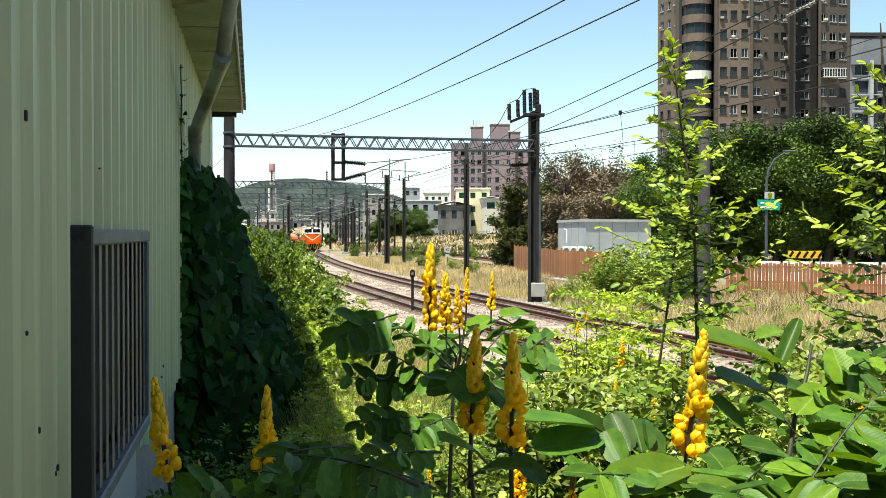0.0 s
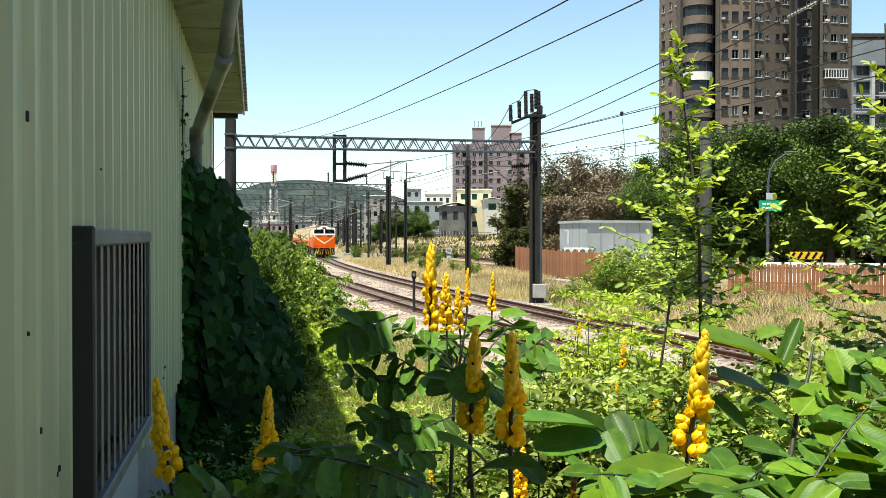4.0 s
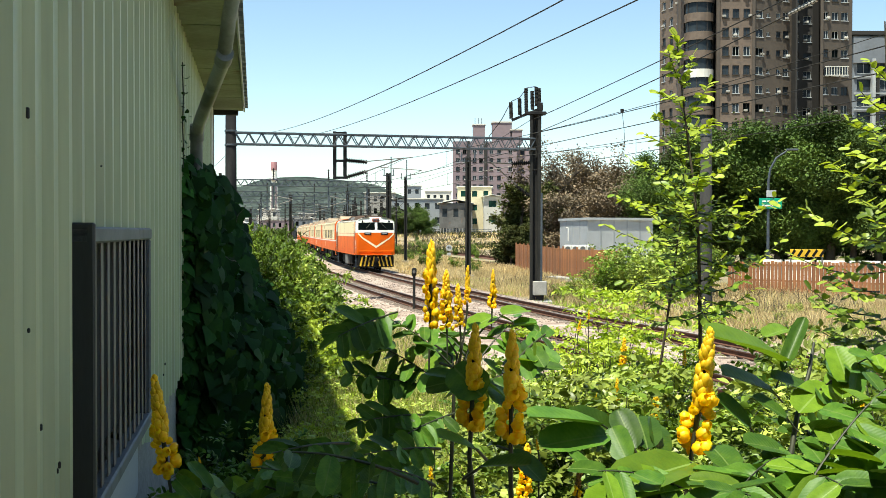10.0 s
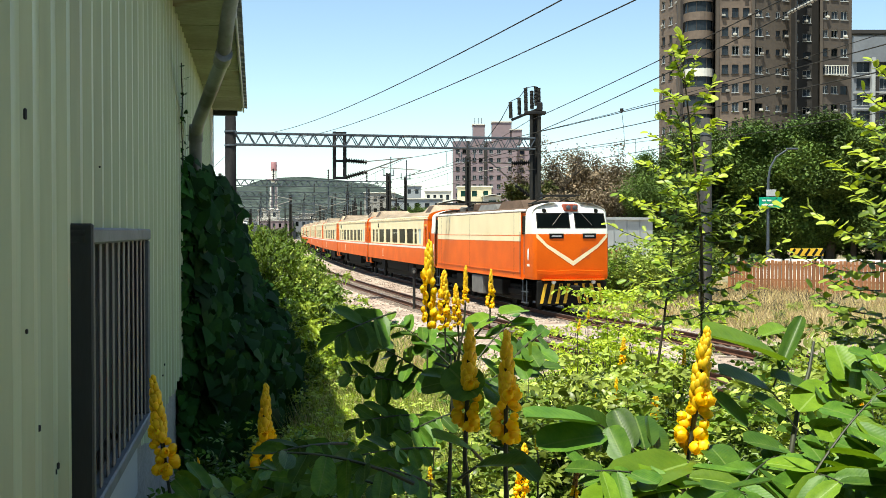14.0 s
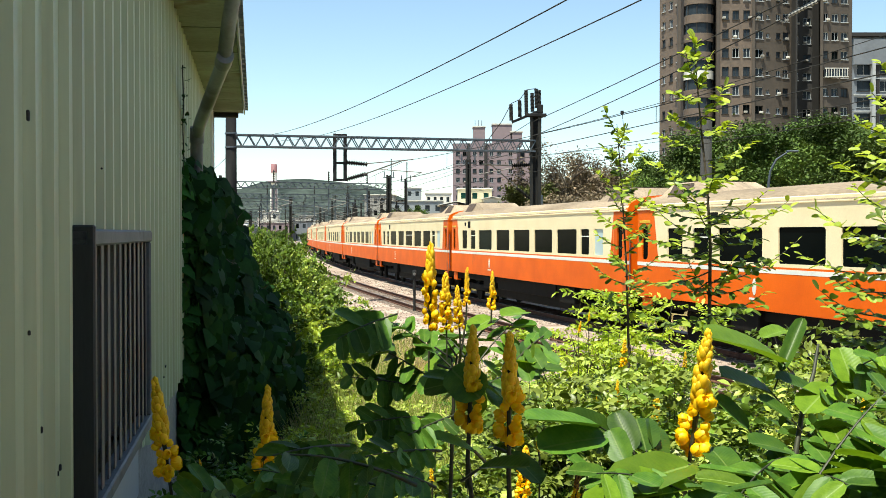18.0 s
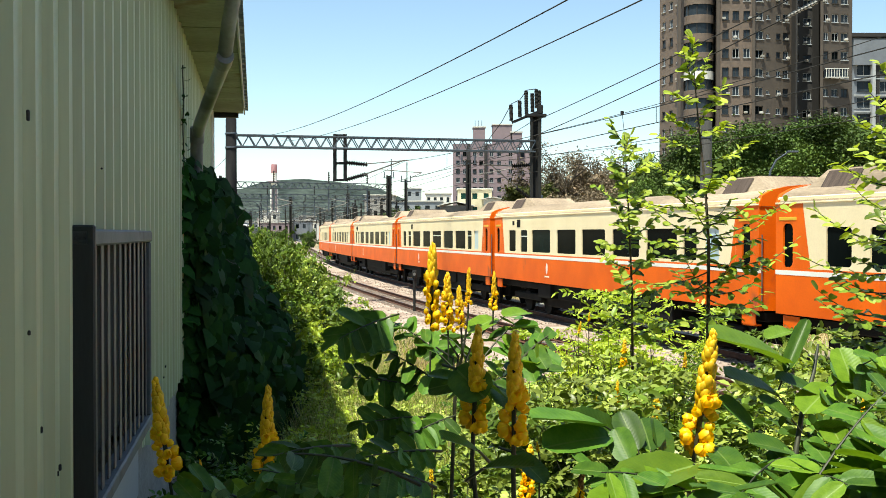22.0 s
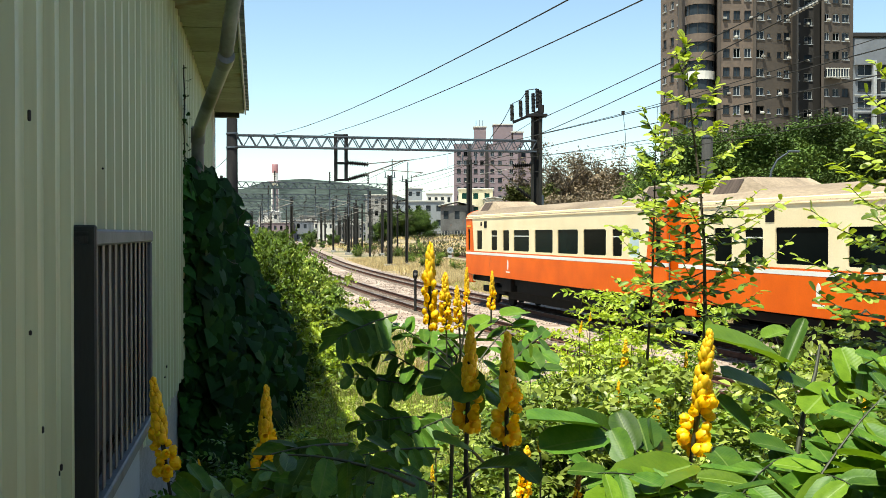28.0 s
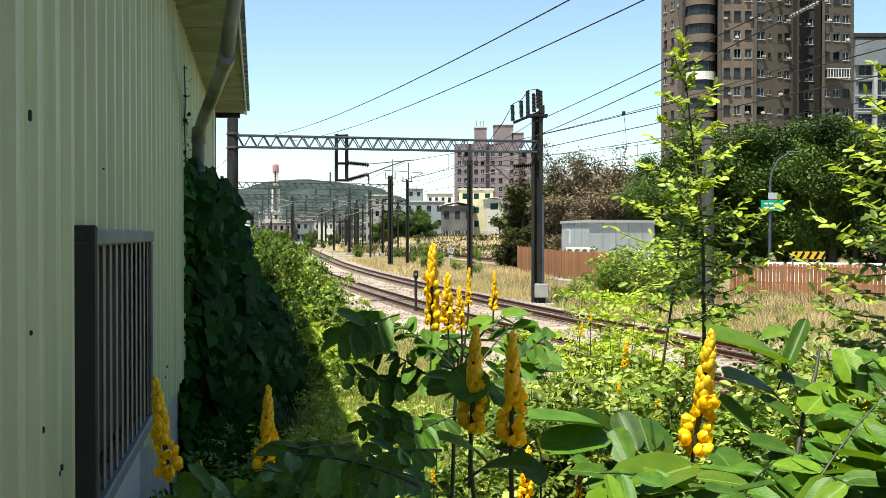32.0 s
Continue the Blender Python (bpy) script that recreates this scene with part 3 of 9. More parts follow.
def make_shed():
    shed = thing("shed_wall", "pale green corrugated metal shed wall, in shade", "wall", kind="structure")
    y0, y1, top, low = -6.0, 11.2 * K, 4.20, 2.03
    w0, w1, wl, wh = 2.73 * K, 4.40 * K, 2.135, 2.925

    def rib(s):
        p = s % 0.20
        return 0.021 if p < 0.035 else (0.021 * (0.055 - p) / 0.02 if p < 0.055 else (0.0 if p < 0.18 else 0.021 * (p - 0.18) / 0.02)) + max(0.0, 0.004 - abs(p - 0.115) * 0.27)

    ss, s = [], y0
    while s < y1:
        for q in (0.0, 0.035, 0.055, 0.10, 0.115, 0.13, 0.18):
            if s + q < y1:
                ss.append(s + q)
        s += 0.20
    ss = sorted(set(ss + [w0, w1]))
    sheet = Mesh()
    for a, b in zip(ss, ss[1:]):
        spans = [(low + 0.012 * math.sin(a * 9), top)]
        if w0 - 1e-6 <= a and b <= w1 + 1e-6:
            spans = [(wh, top)]
        for lo, hi in spans:
            ra, rb = rib(a + 1e-6), rib(b - 1e-6)
            sheet.add([(a, ra, lo), (b, rb, lo), (b, rb, hi), (a, ra, hi)], [(0, 1, 2, 3)], SHED_M)
    part("cladding", sheet, CLAD, shed, "pale yellow-green ribbed metal cladding with rust spots")
    back = Mesh().box((w0 / 2 + y0 / 2, -0.09, 3.14), (w0 - y0, 0.14, 2.1), SHED_M)
    back.box((w1 / 2 + y1 / 2, -0.09, 3.14), (y1 - w1, 0.14, 2.1), SHED_M)
    back.box(((w0 + w1) / 2, -0.09, (wh + 4.2) / 2), (w1 - w0, 0.14, 4.2 - wh), SHED_M)
    part("wall_core", back, CONCRETE, shed)
    base = Mesh().box(((y0 + w0) / 2, -0.10, 1.28), (w0 - y0, 0.15, 1.58), SHED_M).box(((w1 + y1) / 2, -0.10, 1.28), (y1 - w1, 0.15, 1.58), SHED_M).box(((w0 + w1) / 2, -0.10, 1.2), (w1 - w0, 0.14, 1.42), SHED_M)
    part("plinth", base, CONCRETE, shed, "grey concrete plinth")
    side = Mesh().box((y1 + 0.03, -2.5, 2.9), (0.06, 5.06, 2.6), SHED_M).box((y0 - 0.03, -2.5, 2.9), (0.06, 5.0, 2.6), SHED_M).box(((y0 + y1) / 2, -5.0, 2.9), (y1 - y0, 0.08, 2.6), SHED_M)
    part("end_walls", side, CLAD, shed)
    part("corner_trim", Mesh().box((y1 - 0.05, 0.022, 3.1), (0.16, 0.03, 2.3), SHED_M, 0.005), WHITE, shed, "white folded corner trim")
    part("corner_edge", Mesh().box((y1 + 0.045, 0.02, 3.1), (0.03, 0.05, 2.2), SHED_M, 0.004), DARK_GAP, shed, "dark edge strip at the corner")
    # small rust holes and screw heads
    holes = Mesh()
    for yy, zz, w, h in ((2.093, 3.142, 0.011, 0.022), (2.093, 2.72, 0.005, 0.010), (2.209, 2.510, 0.008, 0.014), (2.419, 2.387, 0.009, 0.015), (2.39, 2.38, 0.003, 0.012), (3.10, 3.10, 0.006, 0.006), (1.80, 2.47, 0.006, 0.012), (5.3, 2.26, 0.02, 0.012), (5.2, 2.22, 0.012, 0.010)):
        holes.box((yy * K, 0.0215, zz), (w, 0.006, h), SHED_M, 0.002)
    part("rust_holes", holes, DARK_GAP, shed, "small dark rust holes in the sheet")
    # under-window sheet
    part("apron_sheet", Mesh().box(((w0 + w1) / 2 - 0.04, -0.012, 2.00), (w1 - w0 - 0.1, 0.012, 0.26), SHED_M), GREY_PANEL, shed, "grey patch sheet under the window")

    win = thing("window_1", "barred aluminium window in the shed wall", "window", kind="structure")
    fr = Mesh()
    t = 0.045
    for c, sz in ((((w0 + w1) / 2, 0.012, wh - t / 2), (w1 - w0, 0.06, t)), (((w0 + w1) / 2, 0.012, wl + t / 2), (w1 - w0, 0.06, t)), ((w1 - 0.05, 0.012, (wl + wh) / 2), (0.02, 0.06, wh - wl - 2 * t))):
        fr.box(c, sz, SHED_M, 0.006)
    part("window_frame", fr, FRAME_GREY, win, "dull grey aluminium frame")
    part("jamb", Mesh().box((w0 + 0.014, 0.012, (wl + wh) / 2), (0.028, 0.085, wh - wl + 0.02), SHED_M, 0.005), FRAME_DARK, win, "dark grey jamb board")
    # Solid black strip in place of a shadow gap at the far side.
    part("far_jamb", Mesh().box((w1 - 0.015, 0.006, (wl + wh) / 2), (0.03, 0.055, wh - wl - 0.02), SHED_M, 0.004), DARK_GAP, win, "black strip painted as the shadow gap beside the frame")
    # Not glass: a flat dark sheet paints the unlit room behind the bars.
    part("pane", Mesh().box(((w0 + w1) / 2, -0.07, (wl + wh) / 2), (w1 - w0 - 0.05, 0.006, wh - wl - 0.08), SHED_M), DARK_GAP, win, "matt dark sheet painted as the unlit interior behind the bars")
    nb = 12
    bar = Mesh().box((0, 0, 0), (0.050, 0.004, wh - wl - 2 * t), None, 0.001).data("bar", BAR)
    for i in range(nb):
        s = w0 + 0.09 + (w1 - w0 - 0.15) * i / (nb - 1)
        part("bar", bar, None, win, at=SHED_M @ Matrix.Translation((s, 0.022, (wl + wh) / 2)))
    roof = thing("shed_roof", "overhanging metal roof edge with stained soffit boards", "roof", kind="structure")
    s = y0
    while s < y1 + 0.2:
        e = min(s + 0.91, y1 + 0.2)
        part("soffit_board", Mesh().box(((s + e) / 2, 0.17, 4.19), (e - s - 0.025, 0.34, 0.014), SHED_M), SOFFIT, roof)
        s += 0.91
    ribs = Mesh()
    s = y0
    sy = []
    while s < y1 + 0.25:
        sy += [(s, 0.0), (s + 0.05, 0.035), (s + 0.10, 0.035), (s + 0.15, 0.0)]
        s += 0.25
    for (a, za), (b, zb) in zip(sy, sy[1:]):
        ribs.add([(a, 0.39, 4.24 + za), (b, 0.39, 4.24 + zb), (b, -5.2, 5.0 + zb), (a, -5.2, 5.0 + za)], [(0, 1, 2, 3)], SHED_M)
        ribs.add([(a, 0.39, 4.225 + za), (b, 0.39, 4.225 + zb), (b, -5.2, 4.985 + zb), (a, -5.2, 4.985 + za)], [(3, 2, 1, 0)], SHED_M)
    part("roof_sheet", ribs, ALU, roof, "ribbed galvanised roof sheet")
    part("fascia", Mesh().box(((y0 + y1) / 2, 0.352, 4.222), (y1 - y0 + 0.4, 0.016, 0.10), SHED_M, 0.004), GREY_PANEL, roof, "thin fascia strip")
    # Dark strip that paints the shadows under the roof's far end.
    part("purlin", Mesh().box((y1 + 0.15, 0.09, 4.165), (0.10, 0.40, 0.06), SHED_M, 0.006), DARK_GAP, roof, "dark strip painted for the shadows at the roof end")
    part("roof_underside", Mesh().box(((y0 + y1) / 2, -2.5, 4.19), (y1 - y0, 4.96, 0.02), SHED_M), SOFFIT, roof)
    pipe = thing("downpipe", "grey plastic rain downpipe bent back to the shed wall", "pipe")
    pts = [shed_pt(5.55, 0.36, 4.20), shed_pt(5.65, 0.325, 4.04), shed_pt(5.8, 0.294, 3.854), shed_pt(5.9, 0.278, 3.825), shed_pt(6.85, 0.114, 3.612), shed_pt(6.97, 0.09, 3.55), shed_pt(7.0, 0.085, 3.47), shed_pt(7.0, 0.085, 1.35)]
    part("tube", Mesh().tube(pts, 0.040, 14), PIPE, pipe, smooth=50)
    for i in (2, 5):
        d = (pts[i + 1] - pts[i]).normalized()
        part("socket", Mesh().tube([pts[i] - d * 0.05, pts[i] + d * 0.05], 0.047, 14), PIPE, pipe, smooth=50)
    part("wall_bracket", Mesh().box((7.0 * K, 0.04, 2.9), (0.12, 0.10, 0.03), SHED_M, 0.004), ALU, pipe)


make_shed()
# Unseen wall added behind the standing point to cut sky fill on the foreground.
rear = Mesh().box((3.0, -6.4, 4.6), (20.0, 0.3, 11.5))
thing("wall_rear", "unseen plain concrete wall added to cut sky light from behind", "wall", kind="structure", mesh=rear, material=CONCRETE)


# ---- overhead line ----
def insulator(p, q, r=0.07, n=7, core=0.45):
    """A ribbed insulator from p to q."""
    m = Mesh()
    p, q = Vector(p), Vector(q)
    d = (q - p)
    rot = Matrix.Translation(p) @ d.to_track_quat("Z", "Y").to_matrix().to_4x4()
    prof, L = [(r * 0.4, 0)], d.length
    for i in range(n):
        z = L * (i + 0.5) / n
        prof += [(r * core, z - L * 0.4 / n), (r, z - L * 0.12 / n), (r * 0.9, z + L * 0.1 / n), (r * core, z + L * 0.3 / n)]
    prof.append((r * 0.4, L))
    return m.lathe(prof, 8, rot)


def truss(parent, a, b, zlo, zhi, wide, cells, mat, far=False):
    lattice = Mesh()
    a, b = Vector(a), Vector(b)
    d = (b - a).normalized()
    nrm = Vector((d.y, -d.x, 0)) * wide / 2
    for sgn in (-1, 1):
        for z, nm in ((zhi, "top_chord"), (zlo, "bottom_chord")):
            p, q = a + nrm * sgn, b + nrm * sgn
            part(nm, Mesh().box(((p.x + q.x) / 2 * 0, 0, 0), ((b - a).length, 0.07, 0.07), Matrix.Translation(((p.x + q.x) / 2, (p.y + q.y) / 2, z)) @ Matrix.Rotation(math.atan2(d.y, d.x), 4, "Z"), 0.01), mat, parent)
        for i in range(cells):
            for j in (0, 1):
                s0, s1 = (i + j * 0.5) / cells, (i + 0.5 + j * 0.5) / cells
                z0, z1 = (zhi, zlo) if j == 0 else (zlo, zhi)
                p, q = a.lerp(b, s0) + nrm * sgn * 0.96, a.lerp(b, s1) + nrm * sgn * 0.96
                if far:
                    lattice.tube([(p.x, p.y, z0), (q.x, q.y, z1)], 0.030, 4)
                else:
                    part("diagonal", Mesh().tube([(p.x, p.y, z0), (q.x, q.y, z1)], 0.030, 4), mat, parent)
    if far:
        tagged(part("lattice", lattice, mat, parent), kind="stuff")


def portal():
    g = thing("catenary_gantry", "lattice steel gantry spanning the tracks for overhead wires", "gantry", at=pose(0, 0, 0))
    L, R = Vector((-9.17, 47.0, 0)), Vector((4.26, 50.0, 0))
    part("round_post", Mesh().lathe([(0.27, -0.6), (0.26, 2), (0.235, 7.9), (0.20, 7.95)], 18, Matrix.Translation(L)), POST_DARK, g, "weathered round concrete post", smooth=40)
    for z in (6.62, 7.22):
        part("clamp_band", Mesh().lathe([(0.255, 0), (0.275, 0.01), (0.275, 0.07), (0.255, 0.08)], 18, Matrix.Translation(L + Vector((0, 0, z)))), GALV, g, smooth=40)
    truss(g, L + Vector((0.2, 0, 0)), R, 6.70, 7.20, 0.5, 24, GALV)
    mast = part("mast", Mesh().box((-0.12, 0, 3.97), (0.12, 0.34, 8.9), Matrix.Translation(R), 0.01).box((0.24, 0, 3.97), (0.16, 0.34, 8.9), Matrix.Translation(R), 0.01).box((0.06, 0.05, 3.97), (0.30, 0.04, 8.8), Matrix.Translation(R)), MAST_DARK, g, "dark double-channel steel mast")
    part("concrete_footing", Mesh().box((0.26, -0.1, 0.31), (0.64, 0.64, 0.64), Matrix.Translation(R), 0.03), CONCRETE, g, "pale concrete footing block")
    # Dark box painted as the shaded gap beneath the footing block.
    part("foot_plinth", Mesh().box((0.2, -0.05, -0.15), (0.5, 0.5, 0.34), Matrix.Translation(R), 0.03), POST_DARK, g)
    part("footing_pad", Mesh().box((0.1, 0, -0.36), (1.5, 1.1, 0.2), Matrix.Translation(R), 0.04), CONCRETE, g)
    part("cable_duct", Mesh().box((0.34, -0.18, 2.6), (0.09, 0.09, 4.2), Matrix.Translation(R), 0.01), GALV, g)
    part("bracket", Mesh().tube([R + Vector((0.34, -0.1, 8.62)), R + Vector((-1.04, -0.1, 8.05))], 0.085, 4), POST_DARK, g, "steel bracket arm that slopes from the mast head")
    part("head_plate", Mesh().box((0.06, 0, 8.38), (0.98, 0.5, 0.14), Matrix.Translation(R), 0.02).box((0.26, -0.1, 8.66), (0.26, 0.3, 0.4), Matrix.Translation(R), 0.03), POST_DARK, g, "bolted head plate")
    part("jumper", Mesh().tube([R + Vector((0.08, 0, 9.62)), R + Vector((-0.34, 0, 9.56)), R + Vector((-0.66, 0, 9.12)), R + Vector((-1.06, 0, 8.93)), R + Vector((-1.5, 0, 8.1)), R + Vector((-2.1, 0.5, 7.3))], 0.018, 5), MAST_DARK, g, "thin jumper wire")
    for i, (dx, z0, z1) in enumerate(((-1.06, 8.14, 8.90), (-0.66, 8.30, 9.08), (-0.36, 8.45, 9.55), (-0.08, 8.55, 9.42), (0.11, 8.72, 9.61), (0.24, 8.72, 9.55))):
        part("insulator", insulator(R + Vector((dx, 0, z0)), R + Vector((dx - 0.02, 0, z1)), 0.10, 14, 0.8), MAST_DARK, g, "dark ribbed bushing", smooth=30)
    # the frame that hangs from the beam, and its cantilever
    dirx = (R - L).normalized()
    for s in (4.52, 4.98):
        p = L + dirx * s
        part("drop_post", Mesh().box((0, 0, 6.3), (0.15, 0.15, 2.1), Matrix.Translation(p), 0.012), POST_DARK, g)
    for z in (5.3, 6.05, 7.28):
        part("drop_tie", Mesh().box((0, 0, 0), (0.6, 0.11, 0.11), Matrix.Translation(L + dirx * 4.75 + Vector((0, 0, z))), 0.01), POST_DARK, g)
    c = L + dirx * 5.02
    wa = along(18.4, 3.791, 5.35)
    part("insulator", insulator(c + Vector((0, 0, 6.08)), c + Vector((0.95, 0.1, 6.0)), 0.12, 9), BLACK, g, smooth=30)
    part("insulator", insulator(c + Vector((0, 0, 5.32)), c + Vector((0.9, 0.1, 5.58)), 0.12, 9), BLACK, g, smooth=30)
    part("cantilever_tube", Mesh().tube([c + Vector((0.7, 0.1, 5.52)), wa + Vector((-0.3, 0, 0.75))], 0.028, 6).tube([c + Vector((0.75, 0.1, 6.02)), wa + Vector((0.1, 0, 0.78))], 0.022, 6).tube([wa + Vector((-1.3, 0, 0.35)), wa + Vector((0.5, 0, 0.22)), wa + Vector((0.0, 0, 0.0))], 0.02, 6), STEEL, g, "thin cantilever tubes")
    for s in (2.0, 2.7):
        part("hanger", Mesh().tube([c + Vector((s, 0.2, 5.2)), c + Vector((s, 0.2, 6.35 - 0.2 * s + 0.3))], 0.025, 6), GALV, g)
    wb = along(19.5, 0.0, 5.35)
    part("insulator", insulator(R + Vector((-0.2, 0, 6.1)), R + Vector((-1.05, -0.1, 6.05)), 0.11, 9), BLACK, g, smooth=30)
    part("insulator", insulator(R + Vector((-0.2, 0, 4.55)), R + Vector((-0.85, -0.1, 5.05)), 0.11, 9), BLACK, g, smooth=30)
    part("cantilever_tube", Mesh().tube([R + Vector((-0.95, -0.1, 6.05)), wb + Vector((-0.2, 0, 0.7))], 0.028, 6).tube([R + Vector((-0.8, -0.1, 5.05)), wb + Vector((0.1, 0, 0.75))], 0.028, 6).tube([wb + Vector((1.0, 0, 0.5)), wb + Vector((-0.4, 0, 0.25)), wb], 0.02, 6), STEEL, g, "thin cantilever tubes")


portal()


def far_gantry(a, b, zlo, zhi, posts, cells):
    g = thing("far_gantry", "distant lattice gantry over the tracks", "gantry", group="gantries down the line")
    a, b = Vector(a), Vector(b)
    truss(g, a, b, zlo, zhi, 0.4, cells, GALV, far=True)
    for p in posts:
        part("post", Mesh().box((0, 0, 3.9), (0.26, 0.26, 8.8), Matrix.Translation(p), 0.02), MAST_DARK, g, "dark steel post")
    for s in (0.3, 0.62, 0.85):
        c = a.lerp(b, s)
        part("drop_post", Mesh().box((0, 0, zlo - 0.9), (0.12, 0.12, 2.4), Matrix.Translation(c)), GALV, g)
        part("insulator", insulator(c + Vector((0, 0, zhi)), c + Vector((0, 0, zhi + 1.1)), 0.1, 5), MAST_DARK, g)
        part("cantilever_tube", Mesh().tube([c + Vector((0, 0, zlo - 1.9)), c + Vector((1.6, 0, zlo - 1.4))], 0.03, 5).tube([c + Vector((0, 0, zlo - 0.9)), c + Vector((1.8, 0, zlo - 1.3))], 0.03, 5), STEEL, g)


far_gantry((-20.5, 100, 0), (-4.9, 105.3, 0), 7.2, 7.75, [(-20.5, 100, 0)], 22)
far_gantry((-33, 160, 0), (-13.5, 168, 0), 7.2, 7.75, [(-33, 160, 0), (-13.5, 168, 0)], 20)
far_gantry((-46, 226, 0), (-20, 236, 0), 7.4, 8.0, [(-46, 226, 0), (-20, 236, 0)], 18)
far_gantry((-26.5, 130, 0), (-9.2, 136, 0), 7.2, 7.75, [(-26.5, 130, 0), (-9.2, 136, 0)], 20)
far_gantry((-40, 194, 0), (-16.5, 202, 0), 7.3, 7.9, [(-40, 194, 0), (-16.5, 202, 0)], 18)
far_gantry((-52, 262, 0), (-24.5, 270, 0), 7.5, 8.1, [(-52, 262, 0), (-24.5, 270, 0)], 16)
far_gantry((-62, 300, 0), (-30, 310, 0), 7.6, 8.3, [(-62, 300, 0), (-30, 310, 0)], 16)


MASTS = []


def mast(x, y, top, w, arm):
    MASTS.append((x, y, top))
    g = thing("catenary_mast", "dark steel catenary mast beside the tracks", "mast", group="masts along the line", at=pose(x, y, 0))
    part("column", Mesh().box((-w * 0.32, 0, top / 2 - 0.25), (w * 0.36, w, top + 0.5), None, 0.015).box((w * 0.32, 0, top / 2 - 0.25), (w * 0.36, w, top + 0.5), None, 0.015).box((0, 0, top / 2 - 0.25), (w * 0.35, 0.05, top + 0.4)), MAST_DARK, g)
    part("footing", Mesh().box((0, 0, -0.30), (w * 2.2, w * 2.2, 0.5), None, 0.04), CONCRETE, g, "concrete footing")
    if arm:
        part("insulator", insulator((arm * 0.15, 0, 6.3), (arm * 0.8, 0, 6.25), 0.09, 5), BLACK, g)
        part("insulator", insulator((arm * 0.15, 0, 5.0), (arm * 0.75, 0, 5.3), 0.09, 5), BLACK, g)
        part("cantilever_tube", Mesh().tube([(arm * 0.8, 0, 6.25), (arm * 2.6, 0, 6.15)], 0.03, 5).tube([(arm * 0.75, 0, 5.3), (arm * 2.5, 0, 6.1)], 0.03, 5).tube([(arm * 1.6, 0, 5.7), (arm * 2.9, 0, 5.35)], 0.022, 5), STEEL, g)
    part("cap_arm", Mesh().box((0, 0, top - 0.25), (1.1, 0.08, 0.08)).tube([(-0.45, 0, top - 0.2), (-0.45, 0, top + 0.35)], 0.05, 6).tube([(0.45, 0, top - 0.2), (0.45, 0, top + 0.35)], 0.05, 6), GALV, g)


for x, y, top, w, arm in ((-5.16, 105, 8.6, 0.50, -1), (-3.68, 110, 8.5, 0.32, -1), (1.80, 74, 8.0, 0.38, 0), (-15.0, 172, 9.3, 0.5, -1), (-20.2, 199, 9.0, 0.36, -1), (-17.2, 230, 9.4, 0.36, 1), (-17.1, 260, 9.0, 0.3, 1),
                         (-26.6, 190, 9.4, 0.5, 1), (-29.5, 262, 9.2, 0.5, 1), (-53, 300, 9.2, 0.5, 1), (-51, 320, 9.2, 0.5, -1), (-36, 330, 9.2, 0.5, 1), (-26, 320, 9.2, 0.5, -1), (-31, 390, 9.5, 0.6, 1), (-40, 420, 9.5, 0.6, 1), (-8.0, 190, 9.0, 0.3, 1)):
    mast(x, y, top, w, arm)


def wire(pts, r, label="thin dark overhead wire"):
    thing("overhead_wire", label, "wire", group="overhead wires", mesh=Mesh().tube(pts, r, 5), material=MAST_DARK)


def sag(p, q, s, n=14):
    p, q = Vector(p), Vector(q)
    return [p.lerp(q, i / n) - Vector((0, 0, s * 4 * (i / n) * (1 - i / n))) for i in range(n + 1)]


for off in (0.0, 3.791):
    wire([along(u, off, 5.35) for u in np.arange(-34, 330, 4.0)], 0.010, "contact wire above a track")
    spans = list(np.arange(-30.5, 330, 50.0))
    m = Mesh()
    pts = []
    for u0 in spans:
        for i in range(10):
            k = i / 10
            pts.append(along(u0 + 50 * k, off, 6.15 - 0.9 * 4 * k * (1 - k) * 0.5))
    wire(pts, 0.010, "messenger wire with a slack curve")
    for u0 in spans[:4]:
        for k in (0.15, 0.32, 0.5, 0.68, 0.85):
            thing("dropper_wire", "short vertical dropper between messenger and contact wire", "wire", group="dropper wires", mesh=Mesh().tube([along(u0 + 50 * k, off, 6.15 - 1.8 * k * (1 - k)), along(u0 + 50 * k, off, 5.35)], 0.008, 4), material=MAST_DARK)
rng = random.Random(17)
for i in range(22):
    y = rng.uniform(150, 460)
    px = rng.uniform(-0.185, -0.055)
    if abs(px * y - float(line_at(y * 1.0 - 28)[0])) < 3.2:
        continue
    mast(px * y, y, rng.uniform(8.2, 9.8), rng.choice((0.22, 0.28, 0.36)), rng.choice((-1, 1)))
far = sorted((m for m in MASTS if m[1] > 95), key=lambda m: m[1])
for i in range(len(far) - 2):
    for k in (1, 2):
        (xa, ya, za), (xb, yb, zb) = far[i], far[i + k]
        h = rng.uniform(0.3, 3.0)
        wire(sag((xa, ya, za - h), (xb, yb, zb - h), rng.uniform(0.1, 0.7)), 0.026, "wire strung between far masts")
wire(sag((3.29, 20, 7.76), (-19.42, 108, 12.70), 0.93, 24), 0.017)
wire(sag((4.75, 20, 7.74), (-16.03, 108, 12.20), 0.80, 24), 0.017)
wire(sag((8.68, 25, 8.66), (4.2, 50, 8.09), 0.065), 0.017)
wire(sag((8.94, 25, 8.41), (4.2, 50, 7.42), 0.113), 0.017)
wire(sag((12.77, 30, 8.57), (4.2, 50, 7.47), 0.16), 0.012)
wire(sag((25.57, 60, 10.40), (4.21, 50, 6.50), 0.3), 0.010)
string = thing("insulator_string", "pale insulator string on the overhead wire", "insulator")
